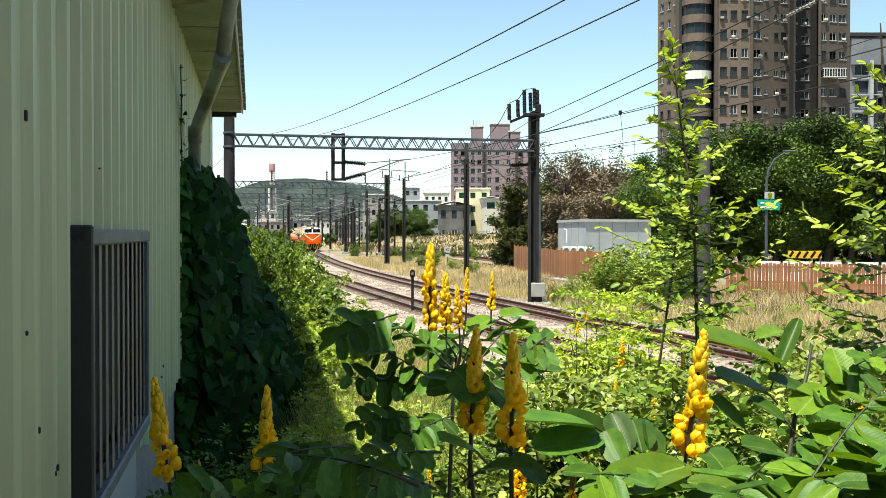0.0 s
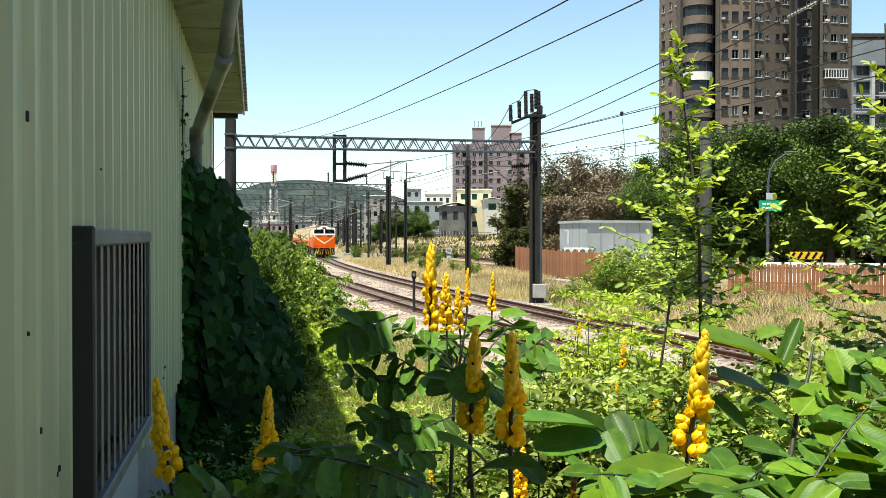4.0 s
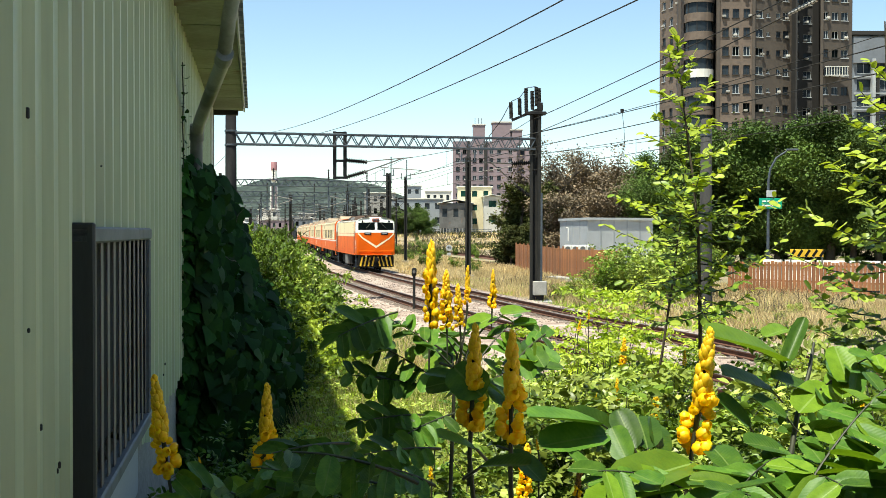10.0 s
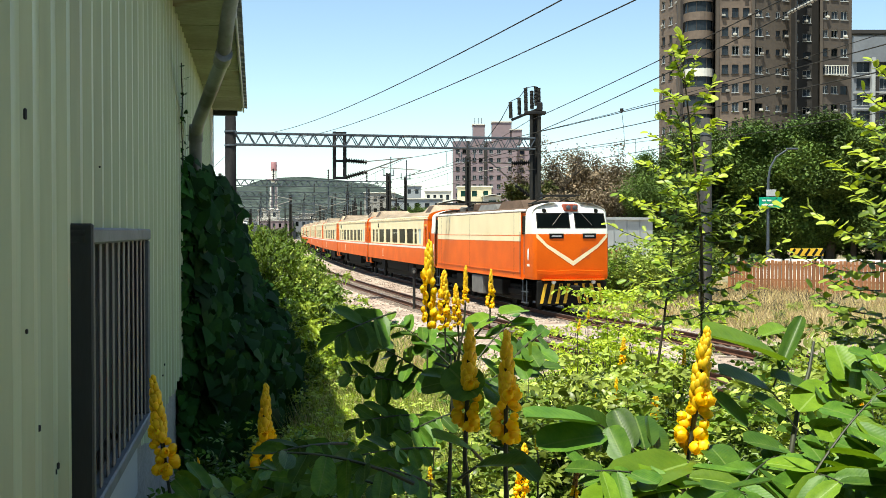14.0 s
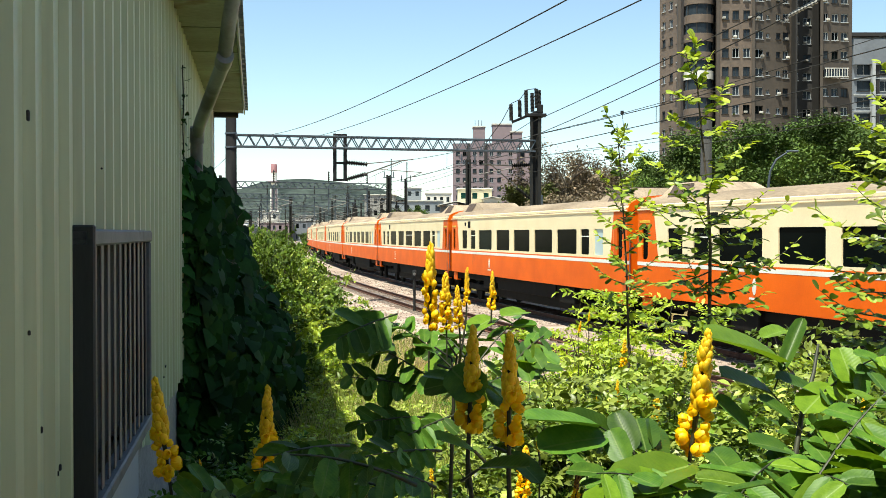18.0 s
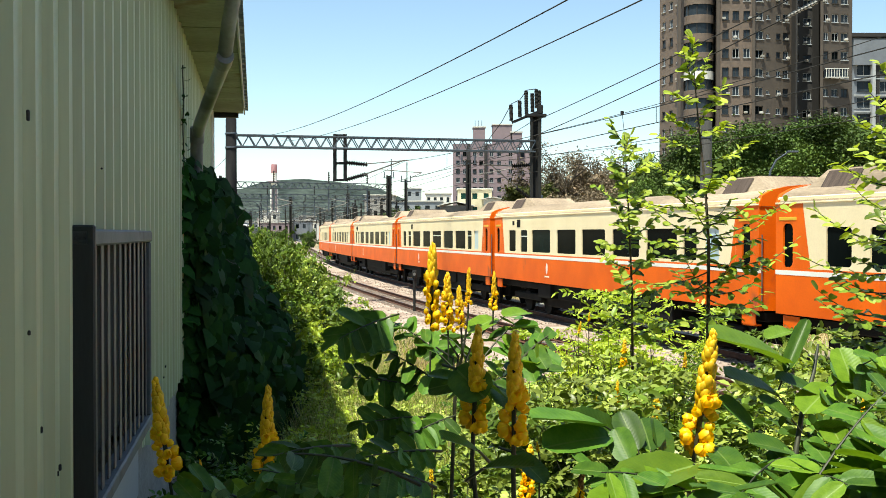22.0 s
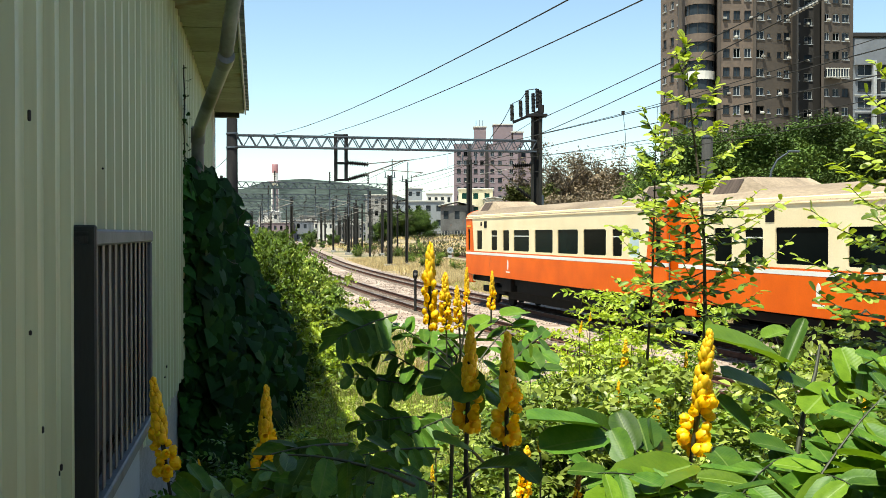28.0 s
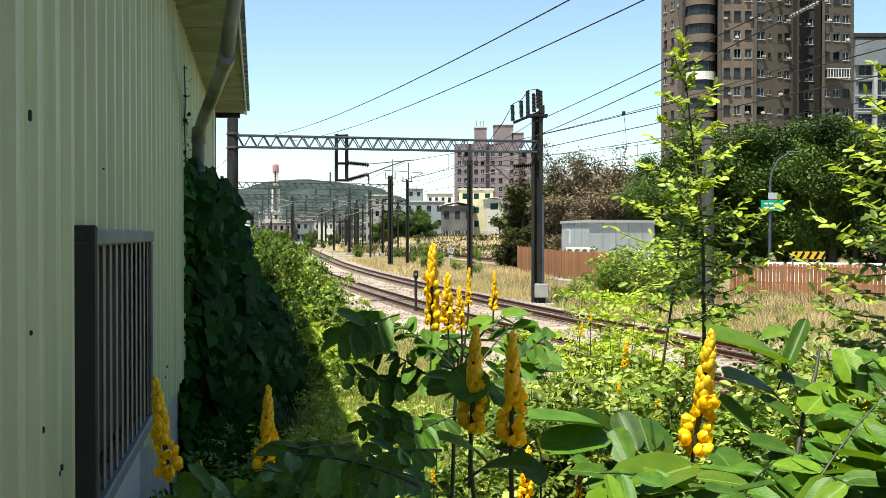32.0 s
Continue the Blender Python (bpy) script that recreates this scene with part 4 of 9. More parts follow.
part("discs", insulator((8.587, 26.86, 8.305), (8.85, 25.5, 8.39), 0.045, 9, 0.3), CONCRETE, string, smooth=30)
part("clamp", Mesh().tube([(8.55, 27.05, 8.29), (8.60, 26.8, 8.36), (8.84, 25.55, 8.45), (8.90, 25.2, 8.40)], 0.014, 6), GALV, string)
drop = thing("drop_wire", "thin drop wire with a dark clamp", "wire")
part("clamp", Mesh().tube([(7.16, 43, 7.66), (7.16, 43, 7.80)], 0.07, 8), MAST_DARK, drop)
part("line", Mesh().tube([(7.16, 43, 7.70), (7.24, 43, 7.0), (7.28, 43, 6.3)], 0.010, 5), MAST_DARK, drop)
wire(sag((4.3, 50, 8.2), (-3.7, 110, 8.6), 0.6), 0.014)
wire(sag((4.2, 50, 7.4), (1.8, 74, 7.7), 0.2), 0.012)
wire(sag((1.8, 74, 7.7), (-3.68, 110, 8.3), 0.3), 0.012)
wire(sag((-9.0, 47, 6.6), (-24, 100, 7.3), 0.4), 0.012)


def concrete_pole():
    g = thing("concrete_pole", "tall tapered grey concrete pole behind the young trees", "pole", at=pose(9.9, 40.5, 0))
    part("shaft", Mesh().lathe([(0.25, -0.5), (0.235, 3), (0.20, 7.1), (0.16, 7.15)], 16), POLE, g, smooth=40)
    part("band", Mesh().lathe([(0.20, 6.5), (0.225, 6.51), (0.225, 6.58), (0.20, 6.59)], 16), GALV, g, smooth=40)


concrete_pole()


# ---- the train ----
def body_profile(w, low, gut, crown, n=9):
    """Half outline of a roof arc from the gutter on one side to the other."""
    pts = []
    for i in range(n + 1):
        a = math.pi * i / n
        pts.append((w * math.cos(a), gut + (crown - gut) * math.sin(a) ** 0.8))
    return pts


HALF_W = 1.42
GUT, CROWN, SILL, LOW = 3.57, 4.02, 2.19, 1.20


def bogie(parent, y, wheels=(-1.05, 1.05)):
    # Shade under the train is put into the black of frame and wheels.
    b = part("bogie", Mesh().box((0.95, y, 0.62), (0.16, 3.0, 0.26), None, 0.04).box((-0.95, y, 0.62), (0.16, 3.0, 0.26), None, 0.04).box((0, y, 0.66), (2.0, 0.5, 0.3), None, 0.04), BLACK, parent, "bogie frame, black for the shade under the train")
    for wy in wheels:
        part("wheelset", Mesh().tube([(-0.60, y + wy, 0.43), (-0.47, y + wy, 0.43)], 0.43, 20).tube([(0.47, y + wy, 0.43), (0.60, y + wy, 0.43)], 0.43, 20).tube([(-0.6, y + wy, 0.43), (0.6, y + wy, 0.43)], 0.07, 8), BLACK, b, "steel wheels on an axle, blackened for the shade under the train", smooth=40)


def make_coach(tail=False, seed=0):
    rng = random.Random(seed)
    c = thing("passenger_coach", "orange and cream passenger coach with dark windows", "railway coach", group="coaches of the train")
    L = 19.36
    y0, y1 = -L / 2, L / 2
    # window plan along the coach from the rear end
    wins = [(1.62, 2.42), (3.70, 4.50), (5.22, 6.02), (6.54, 8.34), (8.94, 10.79), (11.24, 13.09), (13.54, 15.34), (15.80, 16.50), (16.95, 17.65)] if tail else [(1.75, 2.55), (3.10, 3.85), (4.33, 6.20), (6.82, 8.50), (9.01, 10.85), (11.38, 13.20), (13.66, 15.45), (15.80, 16.50), (16.90, 17.60)]
    holes = [(a, 0.075, b, 0.075 + 0.79) for a, b in wins]
    door = 0.98
    for sx in (1, -1):
        org = (sx * HALF_W, y0 if sx > 0 else y1, SILL)
        along_side = (0, 1, 0) if sx > 0 else (0, -1, 0)
        hs = holes if sx > 0 else [(L - h[2], h[1], L - h[0], h[3]) for h in holes]
        hh = hs + [(0.28, -0.0 + 0.02, 0.62, 0.93), (L - 0.62, 0.02, L - 0.28, 0.93)]
        up = Mesh().panel((org[0], org[1] + (door if sx > 0 else -door), SILL), along_side, (0, 0, 1), [(h[0] - door, h[1], h[2] - door, h[3]) for h in hs], (L - 2 * door, GUT - SILL), 0.05)
        up.fillets((org[0], org[1] + (door if sx > 0 else -door), SILL), along_side, (0, 0, 1), [(h[0] - door, h[1], h[2] - door, h[3]) for h in hs], 0.10)
        part("upper_side", up, CREAM, c, "cream painted upper side")
        for e in (0, 1):
            yy = (y0 if sx > 0 else y1 - door) if e == 0 else (y1 - door if sx > 0 else y0)
            oy = yy if sx > 0 else yy + door
            d = Mesh().panel((sx * HALF_W, oy, SILL), along_side, (0, 0, 1), [(0.26, 0.02, 0.26 + 0.36, 0.95)], (door, GUT - SILL), 0.06).fillets((sx * HALF_W, oy, SILL), along_side, (0, 0, 1), [(0.26, 0.02, 0.26 + 0.36, 0.95)], 0.15)
            part("end_side", d, ORANGE, c, "orange end beside the door")
            ym = yy + (0.44 if sx > 0 else door - 0.44)
            part("door_window", Mesh().box((sx * (HALF_W - 0.05), ym, SILL + 0.485), (0.02, 0.34, 0.92)), PANE, c)
            part("door_lintel", Mesh().box((sx * (HALF_W + 0.004), ym, GUT - 0.33), (0.012, 0.62, 0.07), None, 0.004), YELLOW, c, "yellow strip over the door")
            wedge = Mesh()
            tip = yy + door if (yy < 0) else yy
            dr = 1 if yy < 0 else -1
            wedge.add([(sx * (HALF_W + 0.003), tip, SILL), (sx * (HALF_W + 0.003), tip + dr * 0.26, SILL), (sx * (HALF_W + 0.003), tip, GUT - 0.1)], [(0, 1, 2) if sx * dr > 0 else (0, 2, 1)])
            part("slant_panel", wedge, ORANGE, c)
        for i, (a, b) in enumerate(wins):
            mat = PANE_PALE if i == 8 else (PANE_TEAL if (tail and i in (4, 5)) or rng.random() < 0.12 else PANE)
            wy = y0 + (a + b) / 2
            part("window", Mesh().box((sx * (HALF_W - 0.045), wy, SILL + 0.47), (0.02, b - a + 0.02, 0.81)), mat, c, "pale frosted toilet window" if i == 8 else "")
            if i in (1, 7) or rng.random() < 0.10:
                part("window_bar", Mesh().box((sx * (HALF_W - 0.03), wy, SILL + 0.64), (0.012, b - a, 0.03)), WHITE, c)
        part("lower_side", Mesh().box((sx * (HALF_W - 0.03), 0, (LOW + 2.045) / 2), (0.07, L, 2.045 - LOW), None, 0.012), ORANGE, c, "orange painted lower side")
        part("stripe", Mesh().box((sx * (HALF_W - 0.026), 0, 2.095), (0.07, L, 0.10)), WHITE, c, "white waist stripe")
        part("sill_band", Mesh().box((sx * (HALF_W - 0.03), 0, 2.167), (0.066, L, 0.044)), ORANGE, c, "thin orange band under the windows")
        for a, b, z, h in ((2.2, 2.42, 3.32, 0.16), (2.72, 3.1, 3.30, 0.28)) if (seed % 2 == 0 or tail) else ((3.95, 4.3, 3.30, 0.26),):
            part("vent", Mesh().box((sx * (HALF_W + 0.004), y0 + (a + b) / 2, z), (0.014, b - a, h), None, 0.005), BLACK, c, "small dark vent")
        part("emblem", Mesh().lathe([(0.10, 0), (0.10, 0.01)], 10, Matrix.Translation((sx * HALF_W + (0.006 if sx > 0 else -0.006), y0 + 5.9, 1.72)) @ Matrix.Rotation(sx * math.pi / 2, 4, "Y") @ Matrix.Diagonal((1.9, 0.8, 1, 1))), WHITE, c, "small white oval emblem")
        part("number_bar", Mesh().box((sx * (HALF_W + 0.006), y0 + 5.9, 1.45), (0.008, 0.42, 0.05)), WHITE, c)
        part("gutter", Mesh().box((sx * (HALF_W + 0.012), 0, GUT), (0.03, L, 0.035), None, 0.006), CREAM, c)
        # Underfloor boxes, black so that they double as the skirt's shadow.
        part("skirt_shadow", Mesh().box((sx * 1.18, 0, 0.95), (0.06, 6.6, 0.5), None, 0.02).box((sx * 1.15, 4.6, 0.9), (0.3, 1.4, 0.55), None, 0.03).box((sx * 1.15, -4.4, 0.92), (0.3, 1.2, 0.5), None, 0.03), BLACK, c, "black underfloor boxes that also stand for shade under the skirt")
    roof = Mesh()
    arc = body_profile(HALF_W, LOW, GUT, CROWN)
    roof.sweep(arc + [(-HALF_W + 0.1, GUT - 0.05), (HALF_W - 0.1, GUT - 0.05)], [lambda a, b, y=y: (a, y, b) for y in (y0, y0 + 0.1, -3, 3, y1 - 0.1, y1)])
    part("roof", roof, ROOF_DIRT, c, "soot-stained curved roof", smooth=40)
    for sx in (1, -1):
        part("roof_edge", Mesh().box((sx * (HALF_W - 0.055), 0, GUT + 0.075), (0.06, L - 0.02, 0.12), Matrix.Identity(4), 0.02), CREAM, c, "cream strip along the roof edge")
    for sy in (1, -1):
        rim = [(a * 1.004, b + 0.012) for a, b in arc]
        part("roof_rim", Mesh().sweep(rim + [(-HALF_W, GUT - 0.04), (HALF_W, GUT - 0.04)], [lambda a, b, y=y: (a, y, b) for y in sorted((sy * (L / 2 - 0.12), sy * (L / 2 + 0.02)))]), ORANGE, c, "orange rim round the roof end", smooth=40)
        yb = sy * (L / 2 - 1.75)
        hump = [(1.12, 3.80), (0.84, 4.26), (-0.84, 4.26), (-1.12, 3.80)]
        k = 1.0
        rings = [lambda a, b, y=yb + sy * 1.25: (a, y, min(b, 3.90)), lambda a, b, y=yb + sy * 0.75: (a, y, b), lambda a, b, y=yb - sy * 0.55: (a, y, b), lambda a, b, y=yb - sy * 1.55: (a, y, min(b, 3.90))]
        part("roof_unit", Mesh().sweep(hump, rings if sy < 0 else rings[::-1]), ROOF_DIRT, c, "raised air-conditioning housing on the roof")
        part("roof_grille", Mesh().box((0, yb + sy * 0.1, 4.265), (1.5, 1.15, 0.03)).add([(sg * x, yb + sy * 0.1 + q, z) for sg in (1, -1) for x, z in ((1.11, 3.86), (0.88, 4.23)) for q in (-0.55, 0.55)], [(0, 1, 3, 2), (4, 6, 7, 5)]), ROOF_GRILLE, c, "dark brown slatted grille")
    for sy in (1, -1):
        e = Mesh().panel((sy * HALF_W, sy * (L / 2 - 0.002), LOW), (-sy, 0, 0), (0, 0, 1), [(HALF_W - 0.45, 0.2, HALF_W + 0.45, 2.25)], (2 * HALF_W, GUT - LOW), 0.08)
        arcend = [(p[0], sy * (L / 2 - 0.004), p[1]) for p in arc]
        e.add(arcend, [tuple(range(len(arcend)))[:: 1 if sy < 0 else -1]])
        part("end_wall", e, ORANGE, c, "orange end wall")
        part("end_door", Mesh().box((0, sy * (L / 2 - 0.07), 2.38), (0.9, 0.03, 2.05)), RUBBER, c, "dark gangway door")
        if not (tail and sy < 0):
            for k in range(3):
                part("bellows_fold", Mesh().panel((0.56 * sy, sy * (L / 2 + 0.05 + 0.09 * k), 1.15), (-sy, 0, 0), (0, 0, 1), [(0.12, 0.1, 1.0, 2.2)], (1.12, 2.35), 0.08), RUBBER, c, "gangway bellows")
        for sx in (1, -1):
            part("end_handrail", Mesh().tube([(sx * 1.36, sy * (L / 2 + 0.04), 1.3), (sx * 1.36, sy * (L / 2 + 0.04), 2.9)], 0.015, 6), STEEL, c)
            part("step", Mesh().box((sx * 1.28, sy * (L / 2 - 0.5), 0.86), (0.18, 0.5, 0.04)).box((sx * 1.36, sy * (L / 2 - 0.5), 1.02), (0.04, 0.55, 0.3)), ORANGE, c, "folding door step")
        part("coupler", Mesh().box((0, sy * (L / 2 + 0.16), 0.85), (0.26, 0.36, 0.26), None, 0.04), BLACK, c)
        bogie(c, sy * 6.9)
    part("underframe", Mesh().box((0, 0, 1.05), (2.3, L - 0.3, 0.24), None, 0.03), BLACK, c)
    # Black boxes added under the floor to stop light passing below the coach.
    part("equipment_bay", Mesh().box((0, 0, 0.66), (1.9, 10.0, 0.62), None, 0.05).box((0, 0, 0.58), (0.7, L - 1.6, 0.5), None, 0.05), BLACK, c, "black box added to stop light passing under the coach")
    if tail:
        for sx in (1, -1):
            part("tail_lamp", Mesh().lathe([(0.08, 0), (0.08, 0.05), (0.05, 0.07)], 10, Matrix.Translation((sx * 1.1, y0 - 0.0, 1.5)) @ Matrix.Rotation(math.pi / 2, 4, "X")), shade("red_lens", (0.5, 0.02, 0.02), rough=0.2), c, "round red tail lamp")
        tagged(c, "last orange and cream coach with teal curtained windows")
    return c


def make_loco():
    c = thing("electric_locomotive", "orange electric locomotive with white cab and pale V stripe", "locomotive")
    L = 15.9
    w = 1.42
    y0, y1 = -L / 2, L / 2
    belt, belt2, gut, low = 2.55, 2.75, 3.62, 1.20
    nose = 0.75

    def ringf(y, k, top):
        return lambda a, b: (a * k, y, b if b < gut else gut + (b - gut) * top)

    for sx in (1, -1):
        s1 = Mesh().box((sx * (w - 0.03), 0, (low + belt) / 2), (0.06, L - 2 * 1.55, belt - low), None, 0.01)
        part("lower_side", s1, ORANGE, c, "orange lower side")
        part("belt_stripe", Mesh().box((sx * (w - 0.026), 0, (belt + belt2) / 2), (0.06, L - 2 * 1.55, belt2 - belt)), CREAM, c, "cream belt stripe")
        part("belt_line", Mesh().box((sx * (w - 0.022), 0, belt2 + 0.012), (0.06, L - 2 * 1.55, 0.024)), ORANGE, c, "thin orange line")
        part("upper_side", Mesh().box((sx * (w - 0.03), 0, (belt2 + gut) / 2), (0.06, L - 2 * 1.55, gut - belt2), None, 0.01), CREAM, c, "cream upper side panels")
        for yy in (-5.6, -0.6, 5.6):
            part("panel_joint", Mesh().box((sx * (w + 0.001), yy, (low + gut) / 2), (0.008, 0.02, gut - low - 0.1)), RUST, c)
        part("sill_rail", Mesh().box((sx * (w + 0.01), 0, 1.42), (0.03, L - 3.2, 0.035), None, 0.006).box((sx * (w - 0.01), 0, 1.19), (0.05, L - 2.4, 0.06), None, 0.01), ORANGE, c)
        for sy in (1, -1):
            yd = sy * (L / 2 - 1.30)
            part("cab_door", Mesh().box((sx * (w - 0.09), yd, (low + gut) / 2), (0.05, 0.52, gut - low), None, 0.01), ORANGE, c, "recessed orange cab door")
            part("door_pane", Mesh().box((sx * (w - 0.055), yd, 3.14), (0.02, 0.44, 0.66), None, 0.004), PANE, c)
            part("door_jamb", Mesh().box((sx * (w - 0.06), yd - sy * 0.27, (low + gut) / 2), (0.10, 0.05, gut - low)), ORANGE, c)
            for zz in (-0.24, 0.24):
                part("grab_rail", Mesh().tube([(sx * (w + 0.03), yd + zz, 1.35), (sx * (w + 0.03), yd + zz, 2.9)], 0.014, 6), STEEL, c)
            part("ladder", Mesh().tube([(sx * (w - 0.08), yd - 0.22, 1.15), (sx * (w - 0.08), yd - 0.22, 0.30)], 0.02, 6).tube([(sx * (w - 0.08), yd + 0.22, 1.15), (sx * (w - 0.08), yd + 0.22, 0.30)], 0.02, 6).box((sx * (w - 0.08), yd, 0.32), (0.12, 0.46, 0.04)).box((sx * (w - 0.08), yd, 0.72), (0.12, 0.46, 0.04)), GALV, c, "steel cab ladder")
            part("emblem", Mesh().lathe([(0.10, 0), (0.10, 0.01)], 10, Matrix.Translation((sx * (w + 0.006), sy * (L / 2 - 0.66), 2.08)) @ Matrix.Rotation(sx * math.pi / 2, 4, "Y") @ Matrix.Diagonal((2.2, 0.8, 1, 1))), WHITE, c, "white oval emblem")
            part("number_bar", Mesh().box((sx * (w + 0.004), sy * (L / 2 - 0.66), 1.70), (0.01, 0.26, 0.08)), WHITE, c)
        part("battery_box", Mesh().box((sx * 1.18, 0.4, 0.72), (0.42, 1.6, 0.74), None, 0.03), DARK_GREY, c, "grey underfloor equipment box")
        # Added black box that blocks light under the locomotive.
        part("underfloor_well", Mesh().box((sx * 0.5, 0, 0.6), (0.9, 11.0, 0.6), None, 0.04), BLACK, c)
        part("underfloor_box", Mesh().box((sx * 1.1, 2.9, 0.75), (0.35, 1.5, 0.6), None, 0.03), BLACK, c)
        part("underfloor_box", Mesh().box((sx * 1.1, -2.4, 0.75), (0.35, 2.0, 0.6), None, 0.03), BLACK, c)
    part("core", Mesh().box((0, 0, 2.35), (2 * w - 0.14, L - 3.0, 2.2)), BLACK, c)
    # cabs: swept shells with raked windscreens
    for sy in (1, -1):
        zs = (low, belt - 0.10, belt + 0.25, gut - 0.10)
        ye = sy * L / 2

        def cab_ring(z, yf, k):
            """Outline seen from above at height z: from the side door round the nose."""
            return [(w * k, sy * (L / 2 - 1.03), z), (w * k, sy * (L / 2 - 0.28), z), (w * k * 0.985, sy * (L / 2 - 0.10 + yf), z), (w * k * 0.94, sy * (L / 2 - 0.02 + yf), z), (w * k * 0.45, sy * (L / 2 + 0.06 + yf), z), (0, sy * (L / 2 + 0.09 + yf), z),
                    (-w * k * 0.45, sy * (L / 2 + 0.06 + yf), z), (-w * k * 0.94, sy * (L / 2 - 0.02 + yf), z), (-w * k * 0.985, sy * (L / 2 - 0.10 + yf), z), (-w * k, sy * (L / 2 - 0.28), z), (-w * k, sy * (L / 2 - 1.03), z)]

        def shell(levels):
            m, n = Mesh(), 11
            vs = [p for lv in levels for p in cab_ring(*lv)]
            fs = []
            for i in range(len(levels) - 1):
                for k in range(n - 1):
                    q = (i * n + k, i * n + k + 1, (i + 1) * n + k + 1, (i + 1) * n + k)
                    fs.append(q if sy > 0 else q[::-1])
            return m.add(vs, fs)

        part("nose_lower", shell([(low, -0.03, 0.985), (1.32, 0, 1), (2.82, 0, 1)]), ORANGE, c, "orange cab nose", smooth=35)
        sh = shell([(2.82, 0, 1), (2.95, 0, 1), (3.58, -0.22, 0.985), (3.70, -0.30, 0.955), (3.80, -0.42, 0.86), (3.92, -0.62, 0.60), (3.97, -0.85, 0.30)])
        k = len(sh.v)
        part("nose_upper", sh, WHITE, c, "white cab front with rounded roof", smooth=35)

        def front(x, z, out=0.012):
            """A point on the nose's front at x and height z."""
            yf = np.interp(z, [low, 1.32, 2.95, 3.58, 3.70], [-0.03, 0, 0, -0.22, -0.30])
            return (x, sy * (L / 2 + float(np.interp(abs(x), [0, 0.64, 1.335, 1.40], [0.09, 0.06, -0.02, -0.10])) + yf + out), z)

        def patch(name, quad, mat, lab="", out=0.012, nx=4, ny=3):
            m, vs, fs = Mesh(), [], []
            (xa, za), (xb, zb), (xc, zc), (xd, zd) = quad
            for j in range(ny + 1):
                v = j / ny
                for i in range(nx + 1):
                    u = i / nx
                    x = (xa * (1 - u) + xb * u) * (1 - v) + (xd * (1 - u) + xc * u) * v
                    z = (za * (1 - u) + zb * u) * (1 - v) + (zd * (1 - u) + zc * u) * v
                    vs.append(front(x, z, out))
            for j in range(ny):
                for i in range(nx):
                    q = (j * (nx + 1) + i, j * (nx + 1) + i + 1, (j + 1) * (nx + 1) + i + 1, (j + 1) * (nx + 1) + i)
                    fs.append(q[::-1] if sy > 0 else q)
            m.add(vs, fs)
            return part(name, m, mat, c, lab)

        for sx in (1, -1):
            patch("windscreen", ((sx * 0.13, 3.06), (sx * 1.27, 3.06), (sx * 1.25, 3.53), (sx * 0.13, 3.55)) if sx > 0 else ((-1.27, 3.06), (-0.13, 3.06), (-0.13, 3.55), (-1.25, 3.53)), PANE, "dark windscreen")
            patch("windscreen_seal", ((0.09, 3.02), (1.31, 3.02), (1.29, 3.57), (0.09, 3.59)) if sx > 0 else ((-1.31, 3.02), (-0.09, 3.02), (-0.09, 3.59), (-1.29, 3.57)), BLACK, "", 0.007)
            # pale V stripe
            a, b, hh = (0.0, 1.75), (sx * 1.34, 2.80), 0.13
            quad = ((a[0], a[1] - 0.06), (b[0] * 0.72, 2.34), (b[0] * 0.72, 2.34 + hh), (a[0], a[1] + hh * 0.9))
            q2 = ((b[0] * 0.72, 2.34), (b[0], b[1] - 0.10), (b[0], b[1] + 0.06), (b[0] * 0.72, 2.34 + hh))
            if sx < 0:
                quad, q2 = (quad[1], quad[0], quad[3], quad[2]), (q2[1], q2[0], q2[3], q2[2])
            patch("v_stripe", quad, CREAM, "pale V stripe", 0.010)
            patch("v_stripe", q2, CREAM, "pale V stripe", 0.010)
            patch("number_plate", ((sx * 0.62 - 0.26, 2.66), (sx * 0.62 + 0.26, 2.66), (sx * 0.62 + 0.26, 2.84), (sx * 0.62 - 0.26, 2.84)), BLACK, "black number plate", 0.022)
            patch("plate_bar", ((sx * 0.62 - 0.18, 2.73), (sx * 0.62 + 0.18, 2.73), (sx * 0.62 + 0.18, 2.77), (sx * 0.62 - 0.18, 2.77)), GREY_PANEL, "", 0.027)
            p = front(sx * 0.98, 3.65)
            part("marker_lamp", Mesh().tube([(p[0], p[1] - sy * 0.06, p[2]), (p[0], p[1] + sy * 0.05, p[2])], 0.075, 12), BLACK, c, "small round marker lamp", smooth=40)
            part("wiper", Mesh().tube([front(sx * 0.35, 3.58, 0.03), front(sx * 0.75, 3.13, 0.03)], 0.012, 5), STEEL, c)
            part("buffer_lamp", Mesh().lathe([(0.07, 0), (0.08, 0.05), (0.05, 0.08)], 10, Matrix.Translation((sx * 0.75, sy * (L / 2 + 0.1), 1.12)) @ Matrix.Rotation(-sy * math.pi / 2, 4, "X")), WHITE, c)
        hl = front(0, 3.70)
        part("headlamp_box", Mesh().box((0, hl[1] - sy * 0.10, 3.76), (0.52, 0.42, 0.27), None, 0.04), RUBBER, c, "brown headlamp box")
        for sx in (1, -1):
            part("headlamp", Mesh().lathe([(0.085, 0), (0.085, 0.03), (0.05, 0.045)], 12, Matrix.Translation((sx * 0.12, hl[1] + sy * 0.11, 3.76)) @ Matrix.Rotation(-sy * math.pi / 2, 4, "X")), GALV, c, "round headlamp")
